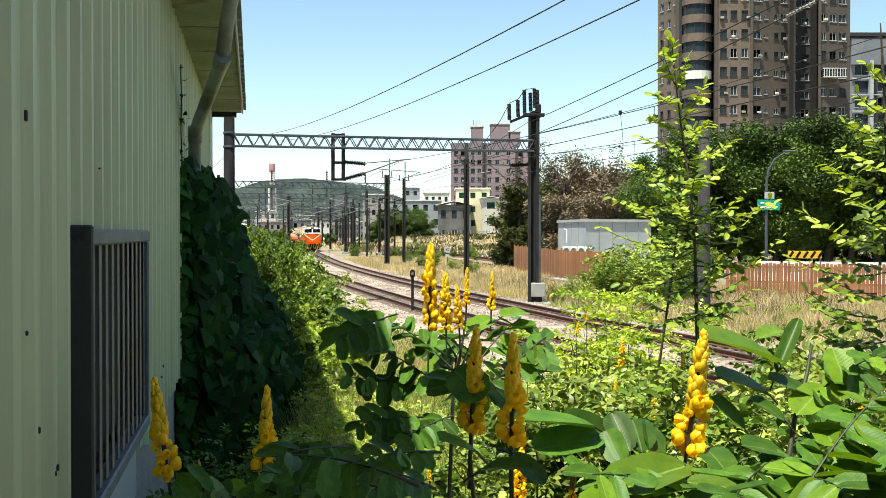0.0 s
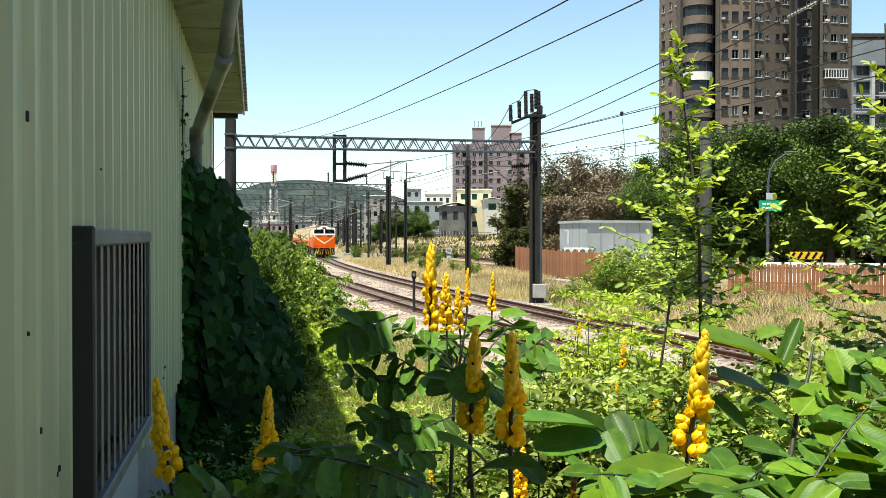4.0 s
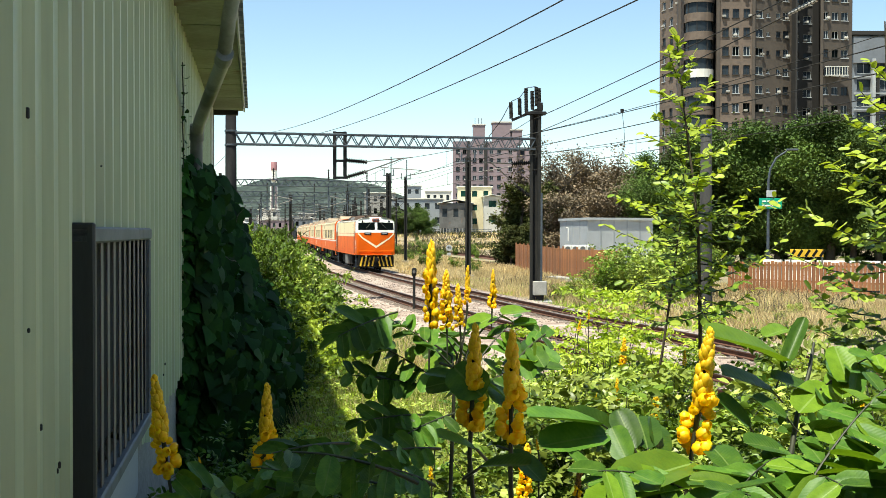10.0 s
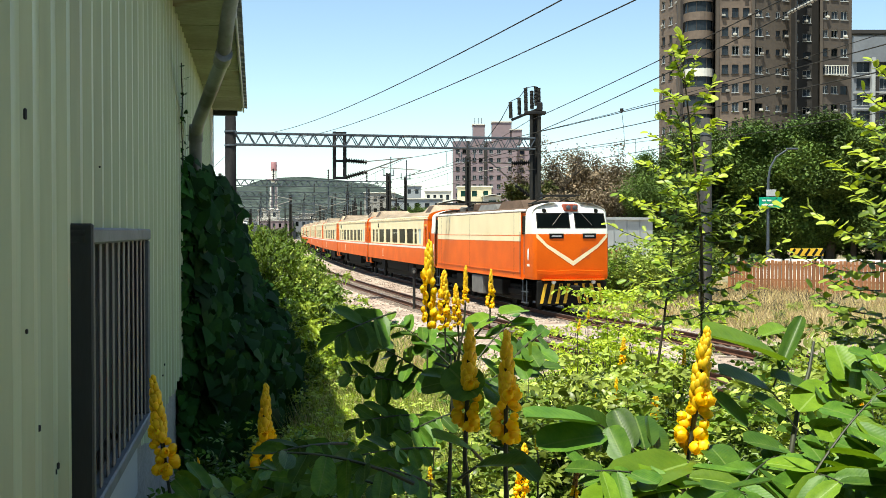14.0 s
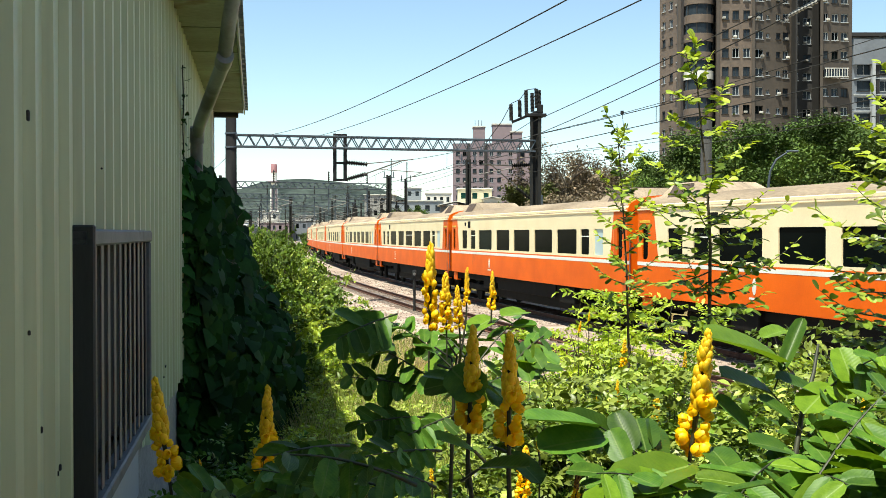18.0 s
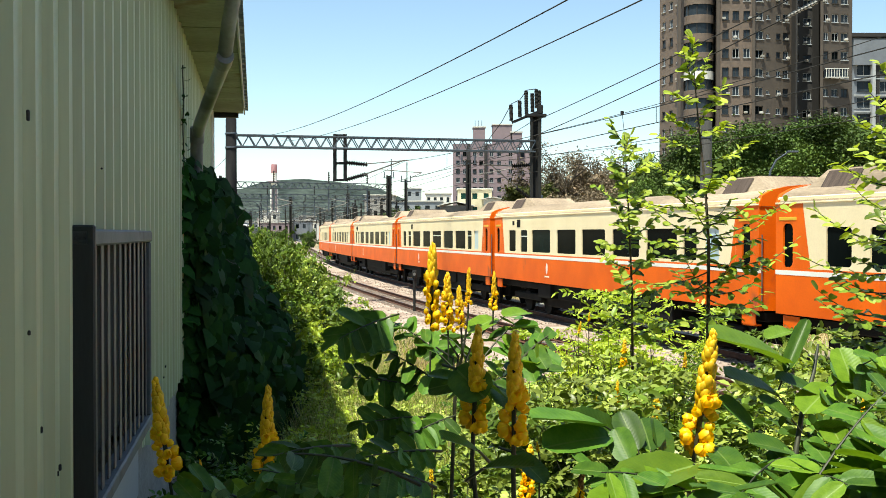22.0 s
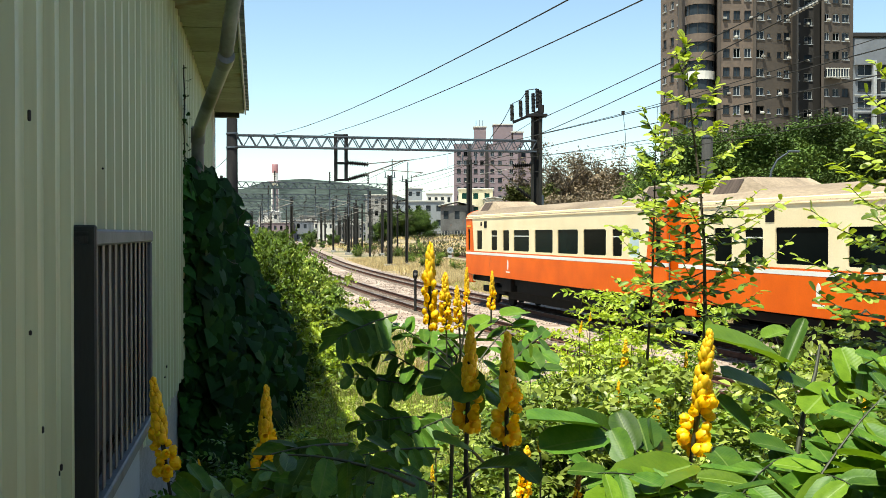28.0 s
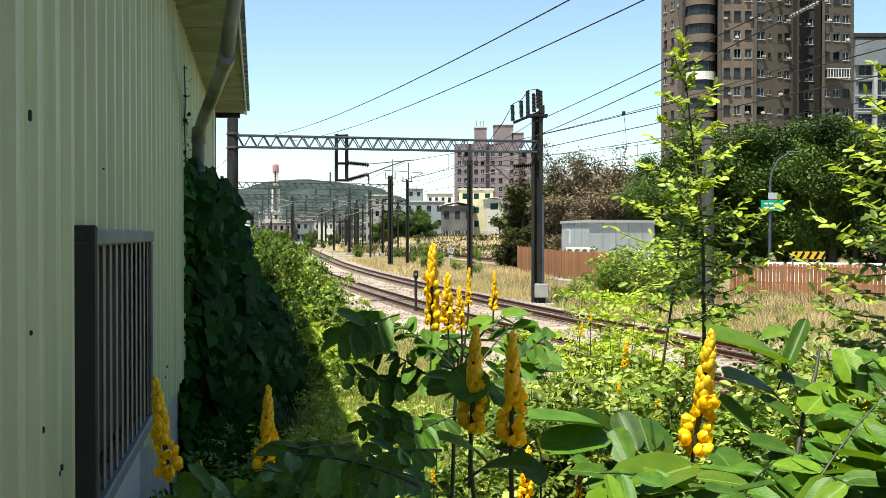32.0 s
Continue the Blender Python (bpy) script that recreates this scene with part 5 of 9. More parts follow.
        part("front_handrail", Mesh().tube([front(x, 1.52 + 0.02 * math.cos(x * 4), 0.05) for x in np.linspace(-1.3, 1.3, 9)], 0.016, 6), ORANGE, c, "orange front handrail")
        part("front_step", Mesh().box((0, sy * (L / 2 + 0.10), 1.20), (2.3, 0.22, 0.05), None, 0.01), ORANGE, c)
        # pilot with yellow and black slanted bars
        part("pilot", Mesh().box((0, sy * (L / 2 - 0.05), 0.72), (2.62, 0.10, 0.86), None, 0.02), BLACK, c, "black pilot plate")
        for i in range(-4, 5):
            if abs(i) > 0:
                sl = 0.16 * (1 if i > 0 else -1)
                x = i * 0.29
                part("hazard_bar", Mesh().add([(x - 0.06, sy * (L / 2 + 0.012), 0.36), (x + 0.06, sy * (L / 2 + 0.012), 0.36), (x + 0.06 - sl, sy * (L / 2 + 0.012), 1.06), (x - 0.06 - sl, sy * (L / 2 + 0.012), 1.06)], [(0, 1, 2, 3) if sy < 0 else (3, 2, 1, 0)]), YELLOW, c, "yellow slanted warning bar")
        part("coupler", Mesh().box((0, sy * (L / 2 + 0.28), 0.86), (0.28, 0.5, 0.30), None, 0.05), BLACK, c, "knuckle coupler")
        part("brake_hoses", Mesh().tube([(0.45, sy * (L / 2 + 0.1), 1.05), (0.50, sy * (L / 2 + 0.2), 0.7), (0.40, sy * (L / 2 + 0.18), 0.5)], 0.03, 6).tube([(-0.45, sy * (L / 2 + 0.1), 1.05), (-0.5, sy * (L / 2 + 0.2), 0.7), (-0.42, sy * (L / 2 + 0.18), 0.5)], 0.03, 6), BLACK, c)
        bogie(c, sy * 4.6, (-1.5, 0, 1.5))
    arc = body_profile(w, low, gut, 3.86, 10)
    part("roof", Mesh().sweep(arc + [(-w + 0.1, gut - 0.05), (w - 0.1, gut - 0.05)], [lambda a, b, y=y: (a, y, b) for y in (y0 + 1.0, 0, y1 - 1.0)]), ROOF_SOOT, c, "soot-stained roof", smooth=40)
    for sx in (1, -1):
        part("roof_edge", Mesh().box((sx * (w - 0.05), 0, gut + 0.06), (0.06, L - 2.2, 0.09), None, 0.02), WHITE, c)
    part("roof_hatch", Mesh().sweep([(0.95, 3.8), (0.85, 4.12), (-0.85, 4.12), (-0.95, 3.8)], [lambda a, b, y=y, k=k: (a * k, y, b if k == 1 else min(b, 3.85)) for y, k in ((2.0, 0.99), (2.3, 1), (4.7, 1), (5.0, 0.99))]), ROOF_SOOT, c, "brown sloped roof hatch")
    part("roof_hatch", Mesh().sweep([(0.9, 3.8), (0.8, 4.05), (-0.8, 4.05), (-0.9, 3.8)], [lambda a, b, y=y, k=k: (a * k, y, b if k == 1 else min(b, 3.85)) for y, k in ((-1.2, 0.99), (-1.0, 1), (1.2, 1), (1.4, 0.99))]), DARK_GREY, c, "dark roof hatch")
    for yy in (5.9, -3.6):
        pm = Mesh()
        for sx in (-0.5, 0.5):
            pm.tube([(sx, yy - 0.9, 4.0), (sx, yy + 0.9, 4.02)], 0.03, 6).tube([(sx, yy - 0.9, 4.0), (sx * 0.9, yy + 0.5, 4.2)], 0.025, 6)
        pm.box((0, yy + 0.6, 4.25), (1.7, 0.08, 0.04)).box((0, yy + 0.3, 4.22), (1.6, 0.06, 0.04)).box((0, yy, 3.97), (1.3, 1.9, 0.05))
        part("pantograph", pm, MAST_DARK, c, "folded dark pantograph")
        for sx in (-0.5, 0.5):
            for sy in (-0.8, 0.8):
                part("roof_insulator", insulator((sx, yy + sy, 3.78), (sx, yy + sy, 3.98), 0.09, 4), RUST, c)
    part("roof_fan", Mesh().lathe([(0.32, 3.8), (0.34, 4.0), (0.28, 4.08)], 14, Matrix.Translation((0.2, -5.6, 0))).lathe([(0.25, 3.8), (0.25, 4.02), (0.2, 4.06)], 14, Matrix.Translation((-0.4, -6.2, 0))), DARK_GREY, c, "round roof ventilators", smooth=40)
    part("roof_resistor", Mesh().box((0, -0.1, 4.0), (1.4, 0.1, 0.3)).box((0, -2.0, 3.98), (1.5, 0.9, 0.34), None, 0.06), ROOF_SOOT, c)
    return c


LOCO = make_loco()
coach_a, coach_b = make_coach(seed=1), make_coach(seed=2)
COACHES = [coach_a, coach_b] + [copy_thing(coach_b if i % 2 else coach_a, pose(0, 0, 0)) for i in range(5)] + [make_coach(True, 3)]


# ---- far and middle distance ----
def facade(parent, o, u, width, floors, storey, z0, cols, mat, win=(1.5, 1.5), sills=True, boxes=0.3, rng=random.Random(4), tall=None, framed=True, pane=None):
    """One flat face of a building with real window openings. o: lower corner, u: direction along the face."""
    u = Vector(u).normalized()
    up = Vector((0, 0, 1))
    nrm = u.cross(up)
    holes = []
    for fl in range(floors):
        for c in cols:
            z = z0 + fl * storey
            c, ww, wh = c if isinstance(c, tuple) else (c, *win)
            holes.append((c - ww / 2, z + (win[1] - wh) * 0.4, c + ww / 2, z + wh + (win[1] - wh) * 0.4))
    height = tall or (z0 + floors * storey + 1.2)
    part("facade", Mesh().panel(o, u, up, holes, (width, height), 0.25), mat, parent)
    for a, c, b, d in holes:
        p = Vector(o) + u * (a + b) / 2 + up * (c + d) / 2 - nrm * 0.22
        m = Matrix.Translation(p) @ Matrix.Rotation(math.atan2(u.y, u.x), 4, "Z")
        w = part("window", Mesh().box((0, 0, 0), (b - a, 0.06, d - c), m), pane or (CITY_GLASS if rng.random() < 0.8 else PANE), parent)
        if not framed:
            continue
        fr = Mesh()
        for dx in (-(b - a) / 2 + 0.04, 0, (b - a) / 2 - 0.04):
            fr.box((dx, -0.05, 0), (0.07, 0.05, d - c), m)
        fr.box((0, -0.05, (d - c) / 2 - 0.04), (b - a, 0.05, 0.07), m)
        if sills:
            fr.box((0, -0.26, -(d - c) / 2 - 0.08), (b - a + 0.2, 0.18, 0.12), m)
        part("frame", fr, GREY_PANEL if rng.random() < 0.6 else TOWER_DARK, w)
        if rng.random() < boxes:
            part("air_conditioner", Mesh().box((rng.uniform(-0.5, 0.5), -0.5, -(d - c) / 2 + 0.25), (0.62, 0.4, 0.36), m, 0.05), CONCRETE if rng.random() < 0.7 else PLASTER, w, "pale air-conditioner box")


def make_tower():
    t = thing("apartment_tower", "tall dark brown tiled apartment tower with balconies", "apartment building")
    y = 182.0
    H = 66.0
    core = Mesh().box((48, y + 11, H / 2), (13.8, 16, H)).box((62, y + 14, H / 2), (12, 18, H))
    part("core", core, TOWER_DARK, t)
    st, z0 = 3.15, 1.0
    fl = 19
    rng = random.Random(8)
    facade(t, (38.6, y + 10, 0), (2.6, -7.4, 0), 7.85, fl, st, z0, [1.4, 3.8, 6.2], TOWER_PALE, (1.1, 1.4), True, 0.15, rng, H)
    facade(t, (46.2, y - 0.5, 0), (1, -0.05, 0), 5.9, fl, st, z0, [1.3, 3.0, 4.8], TOWER_PALE, (1.1, 1.5), True, 0.30, rng, H)
    facade(t, (52.1, y - 0.8, 0), (1, 0.36, 0), 7.7, fl, st, z0, [(1.2, 1.5, 1.35), (2.9, 0.6, 0.7), (5.0, 0.85, 1.0), (6.5, 1.15, 1.35)], TOWER, (0.95, 1.35), True, 0.22, rng, H)
    facade(t, (64.0, y + 0.8, 0), (1, 0.22, 0), 5.7, fl, st, z0, [(0.9, 0.9, 1.3), (2.6, 1.2, 1.3), (4.4, 1.3, 1.4)], TOWER, (1.3, 1.4), True, 0.28, rng, H)
    # Back and cheeks of the recess have their shade in the near-black colour.
    facade(t, (59.5, y + 4.5, 0), (1, 0, 0), 4.6, fl, st, z0, [1.2, 3.4], TOWER_DARK, (1.4, 1.3), True, 0.5, rng, H)
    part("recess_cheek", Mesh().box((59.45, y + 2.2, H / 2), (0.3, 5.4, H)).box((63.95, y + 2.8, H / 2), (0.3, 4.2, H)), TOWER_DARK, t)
    # rounded balcony stack
    n = 14
    cx, cy, r = 43.7, y + 2.2, 2.55
    for f in range(fl):
        z = z0 + f * st
        arcp = [(cx + r * math.cos(a), cy - r * math.sin(a)) for a in np.linspace(math.pi * 1.02, -0.05, n)]
        slab, par, gl = Mesh(), Mesh(), Mesh()
        for (xa, ya), (xb, yb) in zip(arcp, arcp[1:]):
            par.add([(xa, ya, z - 0.40), (xb, yb, z - 0.40), (xb, yb, z + 1.0), (xa, ya, z + 1.0)], [(0, 1, 2, 3)])
            k = 0.90
            xa2, ya2, xb2, yb2 = cx + (xa - cx) * k, cy + (ya - cy) * k, cx + (xb - cx) * k, cy + (yb - cy) * k
            gl.add([(xa2, ya2, z + 0.95), (xb2, yb2, z + 0.95), (xb2, yb2, z + 2.76), (xa2, ya2, z + 2.76)], [(0, 1, 2, 3)])
            slab.add([(xa, ya, z + 1.0), (xb, yb, z + 1.0), (xb2, yb2, z + 1.0), (xa2, ya2, z + 1.0)], [(0, 1, 2, 3)])
        b = part("balcony", par, PLASTER if f in (9, 14) else TOWER_PALE, t, "curved balcony parapet")
        part("balcony_glazing", gl, CITY_GLASS, b)
        part("balcony_ledge", slab, PLASTER, b)
        for i in range(2, n - 1, 3):
            xa, ya = arcp[i]
            part("mullion", Mesh().box((cx + (xa - cx) * 0.92, cy + (ya - cy) * 0.92, z + 1.88), (0.12, 0.12, 1.75)), TOWER_DARK, b)
    for x, yy in ((40.2, y + 1.5), (46.25, y - 0.7), (52.1, y - 1.0), (59.3, y + 1.9), (64.05, y + 0.6), (69.4, y + 2.0)):
        part("pilaster", Mesh().box((x, yy + 0.3, H / 2), (0.5, 0.7, H)), TOWER, t)
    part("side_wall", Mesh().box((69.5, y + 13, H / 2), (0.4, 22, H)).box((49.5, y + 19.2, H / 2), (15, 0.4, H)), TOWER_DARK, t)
    bal = part("enclosed_balcony", Mesh().box((66.4, y + 0.4, 30.0), (3.8, 0.9, 1.4), None, 0.05), CITY_GLASS, t, "glazed balcony with pale frames")
    for i in range(9):
        part("balcony_frame", Mesh().box((64.6 + i * 0.45, y - 0.08, 30.0), (0.10, 0.08, 1.4)), PLASTER, bal)
    part("balcony_rail", Mesh().box((66.4, y - 0.1, 30.75), (4.0, 0.12, 0.14)).box((66.4, y - 0.1, 29.3), (4.0, 0.12, 0.14)), PLASTER, bal)


def make_grey_tower():
    t = thing("grey_tower", "grey high-rise with pale frame bands and wide windows", "apartment building")
    y = 232
    part("core", Mesh().box((100, y + 12, 22.6), (24, 20, 45.2)), SLATE, t)
    part("roof_slab", Mesh().box((100, y + 11, 45.5), (25.4, 24, 0.8)), TOWER_DARK, t)
    facade(t, (88, y, 0), (1, 0, 0), 14, 12, 3.5, 2.0, [(2.4, 2.9, 2.2), (6.9, 2.0, 2.2)], SLATE, (1.5, 2.2), True, 0.0, random.Random(2), 45)
    for z in range(0, 11):
        part("band", Mesh().box((93, y - 0.3, 1.2 + z * 3.5), (9.6, 0.3, 0.22)), GREY_PANEL, t)
    part("pier", Mesh().box((92.2, y - 0.6, 20), (0.7, 1.2, 40)), GREY_PANEL, t)
    # Raised dark strip painted in place of a shaded recess.
    part("dark_recess", Mesh().box((93.1, y - 0.1, 20), (1.2, 0.5, 40)), TOWER_DARK, t)
    part("upper_storey", Mesh().box((98, y - 0.4, 41.8), (20, 0.8, 5.4)), SLATE, t)
    part("portal_frame", Mesh().box((97.0, y - 1.2, 19), (0.8, 1.6, 38)).box((100, y - 1.2, 38.2), (6.8, 1.6, 0.9)), WHITE, t)
    for z in range(11):
        part("balcony_window", Mesh().box((100, y - 0.1, 3.3 + z * 3.5), (5, 0.2, 2.4)), CITY_GLASS, t)


def make_pink_block():
    t = thing("pink_housing_block", "pink high-rise housing block greyed for haze, with roof tanks", "apartment building")
    y = 420
    facade(t, (4.2, y, 0), (1, 0.02, 0), 25, 10, 3.4, 2.6, [2.0, 4.6, 8.5, 11.0, 15.0, 18.0, 22.4], PINK, (1.5, 1.7), True, 0.2, random.Random(3), 38)
    part("core", Mesh().box((17, y + 9.5, 18.9), (25, 17, 37.8)), PINK, t)
    # Dark strips on the flat facade paint the shade of two upright slots.
    part("recess", Mesh().box((10.2, y - 0.1, 19), (1.2, 0.6, 38)).box((17.0, y - 0.1, 19), (1.2, 0.6, 38)), TOWER_DARK, t)
    for x, w, z in ((14.5, 4.6, 44.5), (23.5, 7.5, 45.5), (29.0, 4.5, 42.5)):
        part("roof_house", Mesh().box((x, y + 6, (37 + z) / 2), (w, 8, z - 37)), PINK, t)
        part("parapet", Mesh().box((x, y + 6, z + 0.2), (w + 0.6, 8.6, 0.5)), PLASTER, t)
    for x in (13, 14.4, 15.6):
        part("antenna", Mesh().tube([(x, y + 5, 44), (x, y + 5, 47.5)], 0.12, 5), STEEL, t)
    facade(t, (29.5, y + 4, 0), (1, 0, 0), 8, 10, 3.4, 2.6, [2, 5.5], PINK, (1.6, 1.6), True, 0.2, random.Random(5), 36)
    part("wing_core", Mesh().box((33.5, y + 12, 18), (8, 15, 36)), PINK, t)


def box_house(x, y, w, d, z, mat, floors, cols, label, roof=None, base=-0.5, pane=None):
    t = thing("distant_building", label, "building", group="buildings beyond the yard", at=pose(x, y, base))
    part("body", Mesh().box((0, d / 2, z / 2), (w, d - 0.5, z)), mat, t)
    hs = z / floors
    facade(t, (-w / 2, 0, 0), (1, 0, 0), w, floors, hs, hs * 0.3, [w * (i + 0.5) / cols for i in range(cols)], mat, (w / cols * 0.45, hs * 0.42), False, 0.0, random.Random(int(x * 7)), z, y < 180, pane)
    part("roof", Mesh().box((0, d / 2, z + 0.15), (w + 0.6, d + 0.6, 0.3)) if not roof else Mesh().sweep([(-w / 2 - 0.6, z), (0, z + roof), (w / 2 + 0.6, z), (w / 2 + 0.6, z - 0.15), (0, z + roof - 0.15), (-w / 2 - 0.6, z - 0.15)], [lambda a, b, q=q: (a, q, b) for q in (-0.8, d + 0.5)]), PLASTER if not roof else WHITE, t, "pale flat roof" if not roof else "white sheet-metal roof")


def make_city():
    box_house(9.1, 300, 9.4, 12, 15.3, CREAM_WALL, 4, 3, "cream four-storey house with green-tinted windows", base=0, pane=GREEN_PANE)
    box_house(13.9, 296, 4.8, 8, 12.6, PLASTER, 3, 1, "pale annex with green glass under a white sheet roof", roof=0.5, base=0, pane=GREEN_PANE)
    box_house(3.8, 291, 8.9, 14, 10.6, TIN, 2, 3, "dark grey tin workshop with a low gable", roof=1.1, base=0)
    box_house(-7.1, 310, 14.6, 16, 12.2, TOWER_GREY, 3, 5, "grey workshop under a broad white roof", base=0)
    box_house(-1.3, 380, 9.0, 12, 17.0, PLASTER, 4, 4, "white flat-roofed building behind the workshops", base=0)
    box_house(-10.2, 384, 5.4, 10, 19.0, TOWER_GREY, 5, 2, "narrow grey building behind the workshops", base=0)
    box_house(-20.0, 345, 9.5, 12, 15.2, CONCRETE, 4, 4, "weathered grey flat-roofed city block", base=0)
    box_house(-63, 300, 4, 8, 18, SLATE, 6, 2, "narrow blue-grey office building")
    rng = random.Random(12)
    for i in range(84):
        y = rng.uniform(430, 1150)
        px = rng.uniform(-0.20, -0.005)
        w, z = rng.uniform(6, 15) * (y / 600) ** 0.5, rng.uniform(4.0, 9.5) * (1.5 if rng.random() < 0.2 else 1.0)
        box_house(px * y, y, w, rng.uniform(8, 15), z + (y - 430) * 0.008, rng.choice([PLASTER, TOWER_GREY, CONCRETE, TIN, TIN, SLATE, PINK, SLATE]), max(1, int(z / 3.4)), rng.randint(3, 5), "low weathered city building below the hill", roof=1.2 if rng.random() < 0.35 else None)


def make_hill():
    m, nx = Mesh(), 90
    prof = [(-900, 20), (-480, 96), (-340, 84), (-300, 101), (-255, 102), (-180, 98), (-110, 86), (-60, 66), (40, 40), (180, 22), (420, 14), (900, 0)]
    vs, fs = [], []
    for j in range(13):
        k = j / 12
        for i in range(nx):
            x = -900 + 1800 * i / (nx - 1)
            h = float(np.interp(x, [p[0] for p in prof], [p[1] for p in prof]))
            h = max(h * math.sin(math.pi * (0.06 + 0.44 * k)) / math.sin(math.pi * 0.5), 0) + noise.noise((x * 0.02, j * 0.8, 3)) * 6 * k + noise.noise((x * 0.1, j * 2, 1)) * 2 * k
            vs.append((x, 1500 + 420 * k, h - 4))
    for j in range(12):
        for i in range(nx - 1):
            fs.append((j * nx + i, j * nx + i + 1, (j + 1) * nx + i + 1, (j + 1) * nx + i))
    m.add(vs, fs)
    thing("hill", "wooded hill behind the city, haze mixed into its colour", "hill", kind="structure", mesh=m, material=HILL, smooth=80)


def make_stack():
    t = thing("striped_tank_tower", "red and white striped tower with a platform", "tower", at=pose(-94, 605, 0))
    part("head", Mesh().lathe([(1.75, 37.0), (1.75, 41.6), (1.6, 41.8)], 14), shade("faded_red", (0.36, 0.17, 0.18), (0.30, 0.14, 0.15), 0.3, 0.6), t, "faded red drum", smooth=40)
    part("neck", Mesh().lathe([(1.6, 30), (1.6, 37.0)], 14), WHITE, t, "white drum", smooth=40)
    part("platform", Mesh().lathe([(3.6, 31.5), (3.6, 32.2), (2.0, 32.3)], 14), PINK, t)
    for a in range(4):
        x, y = 2.0 * math.cos(a * 1.57 + 0.7), 2.0 * math.sin(a * 1.57 + 0.7)
        part("leg", Mesh().tube([(x * 1.3, y * 1.3, 0), (x, y, 28)], 0.5, 6), PINK if a % 2 else WHITE, t)


make_tower()
make_grey_tower()
make_pink_block()
make_city()
make_hill()
make_stack()


def make_fences():
    board = [Mesh().box((0, 0, 1.15), (0.20, 0.03, 2.05 + 0.05 * i), None, 0.006).data("board", TIMBER) for i in (-1, 0, 1)]
    f = thing("board_fence", "solid orange-brown board fence beside the line", "fence")
    pts = [Vector(p) for p in ((6.55, 95, 0), (8.0, 71, 0), (9.25, 66, 0), (10.6, 63.5, 0))]
    rng = random.Random(3)
    for a, b in zip(pts, pts[1:]):
        n = int((b - a).length / 0.205)
        ang = math.atan2((b - a).y, (b - a).x)
        for i in range(n):
            p = a.lerp(b, (i + 0.5) / n)
            part("board", rng.choice(board), None, f, at=Matrix.Translation((p.x, p.y, float(ground_z(p.x, p.y)) - 0.02)) @ Matrix.Rotation(ang, 4, "Z"))
        for k in range(0, n, 12):
            p = a.lerp(b, k / n)
            part("post", Mesh().box((p.x, p.y + 0.07, 0.8), (0.12, 0.10, 2.3)), TIMBER, f)
    strip = Mesh()
    for a, b in zip(pts[1:], pts[2:]):
        strip.box((0, 0, 0), ((b - a).length, 0.9, 0.5), Matrix.Translation((a + b) / 2 + Vector((-0.75, -0.25, -0.22))) @ Matrix.Rotation(math.atan2((b - a).y, (b - a).x), 4, "Z"), 0.02)
    thing("concrete_strip", "pale concrete kerb strip in front of the fence", "kerb", kind="structure", mesh=strip, material=CONCRETE)
    pk = Mesh().box((0, 0, 0.80), (0.165, 0.022, 1.80), None, 0.008).data("picket", TIMBER)
    f2 = thing("picket_fence", "orange-brown picket fence with gaps between slats", "fence")
    a, b = Vector((15.2, 57, 0)), Vector((29.0, 46, 0))
    n = int((b - a).length / 0.192)
    for i in range(n):
        p = a.lerp(b, i / n)
        part("picket", pk, None, f2, at=Matrix.Translation((p.x, p.y, float(ground_z(p.x, p.y)) + 0.02 + 0.03 * math.sin(i * 1.7))) @ Matrix.Rotation(math.atan2((b - a).y, (b - a).x), 4, "Z"))
    for z in (0.4, 1.2):
        part("rail", Mesh().box((0, 0.05, z), ((b - a).length, 0.05, 0.09), Matrix.Translation(((a + b) / 2) + Vector((0, 0, 0.02))) @ Matrix.Rotation(math.atan2((b - a).y, (b - a).x), 4, "Z")), TIMBER, f2)


def make_bank_fence():
    f = thing("railing", "weathered grey railing along the bank beyond the yard", "fence")
    a, b = Vector((-6.0, 276, 2.0)), Vector((12.5, 272, 2.0))
    turn = Matrix.Rotation(math.atan2((b - a).y, (b - a).x), 4, "Z")
    for i in range(24):
        part("post", Mesh().box((0, 0, 0.7), (0.16, 0.16, 2.0), Matrix.Translation(a.lerp(b, i / 23)) @ turn, 0.02), CONCRETE, f)
    for z in (0.55, 1.0, 1.45):
        part("rail", Mesh().box((0, 0, z), ((b - a).length, 0.07, 0.11), Matrix.Translation((a + b) / 2) @ turn), GALV, f)


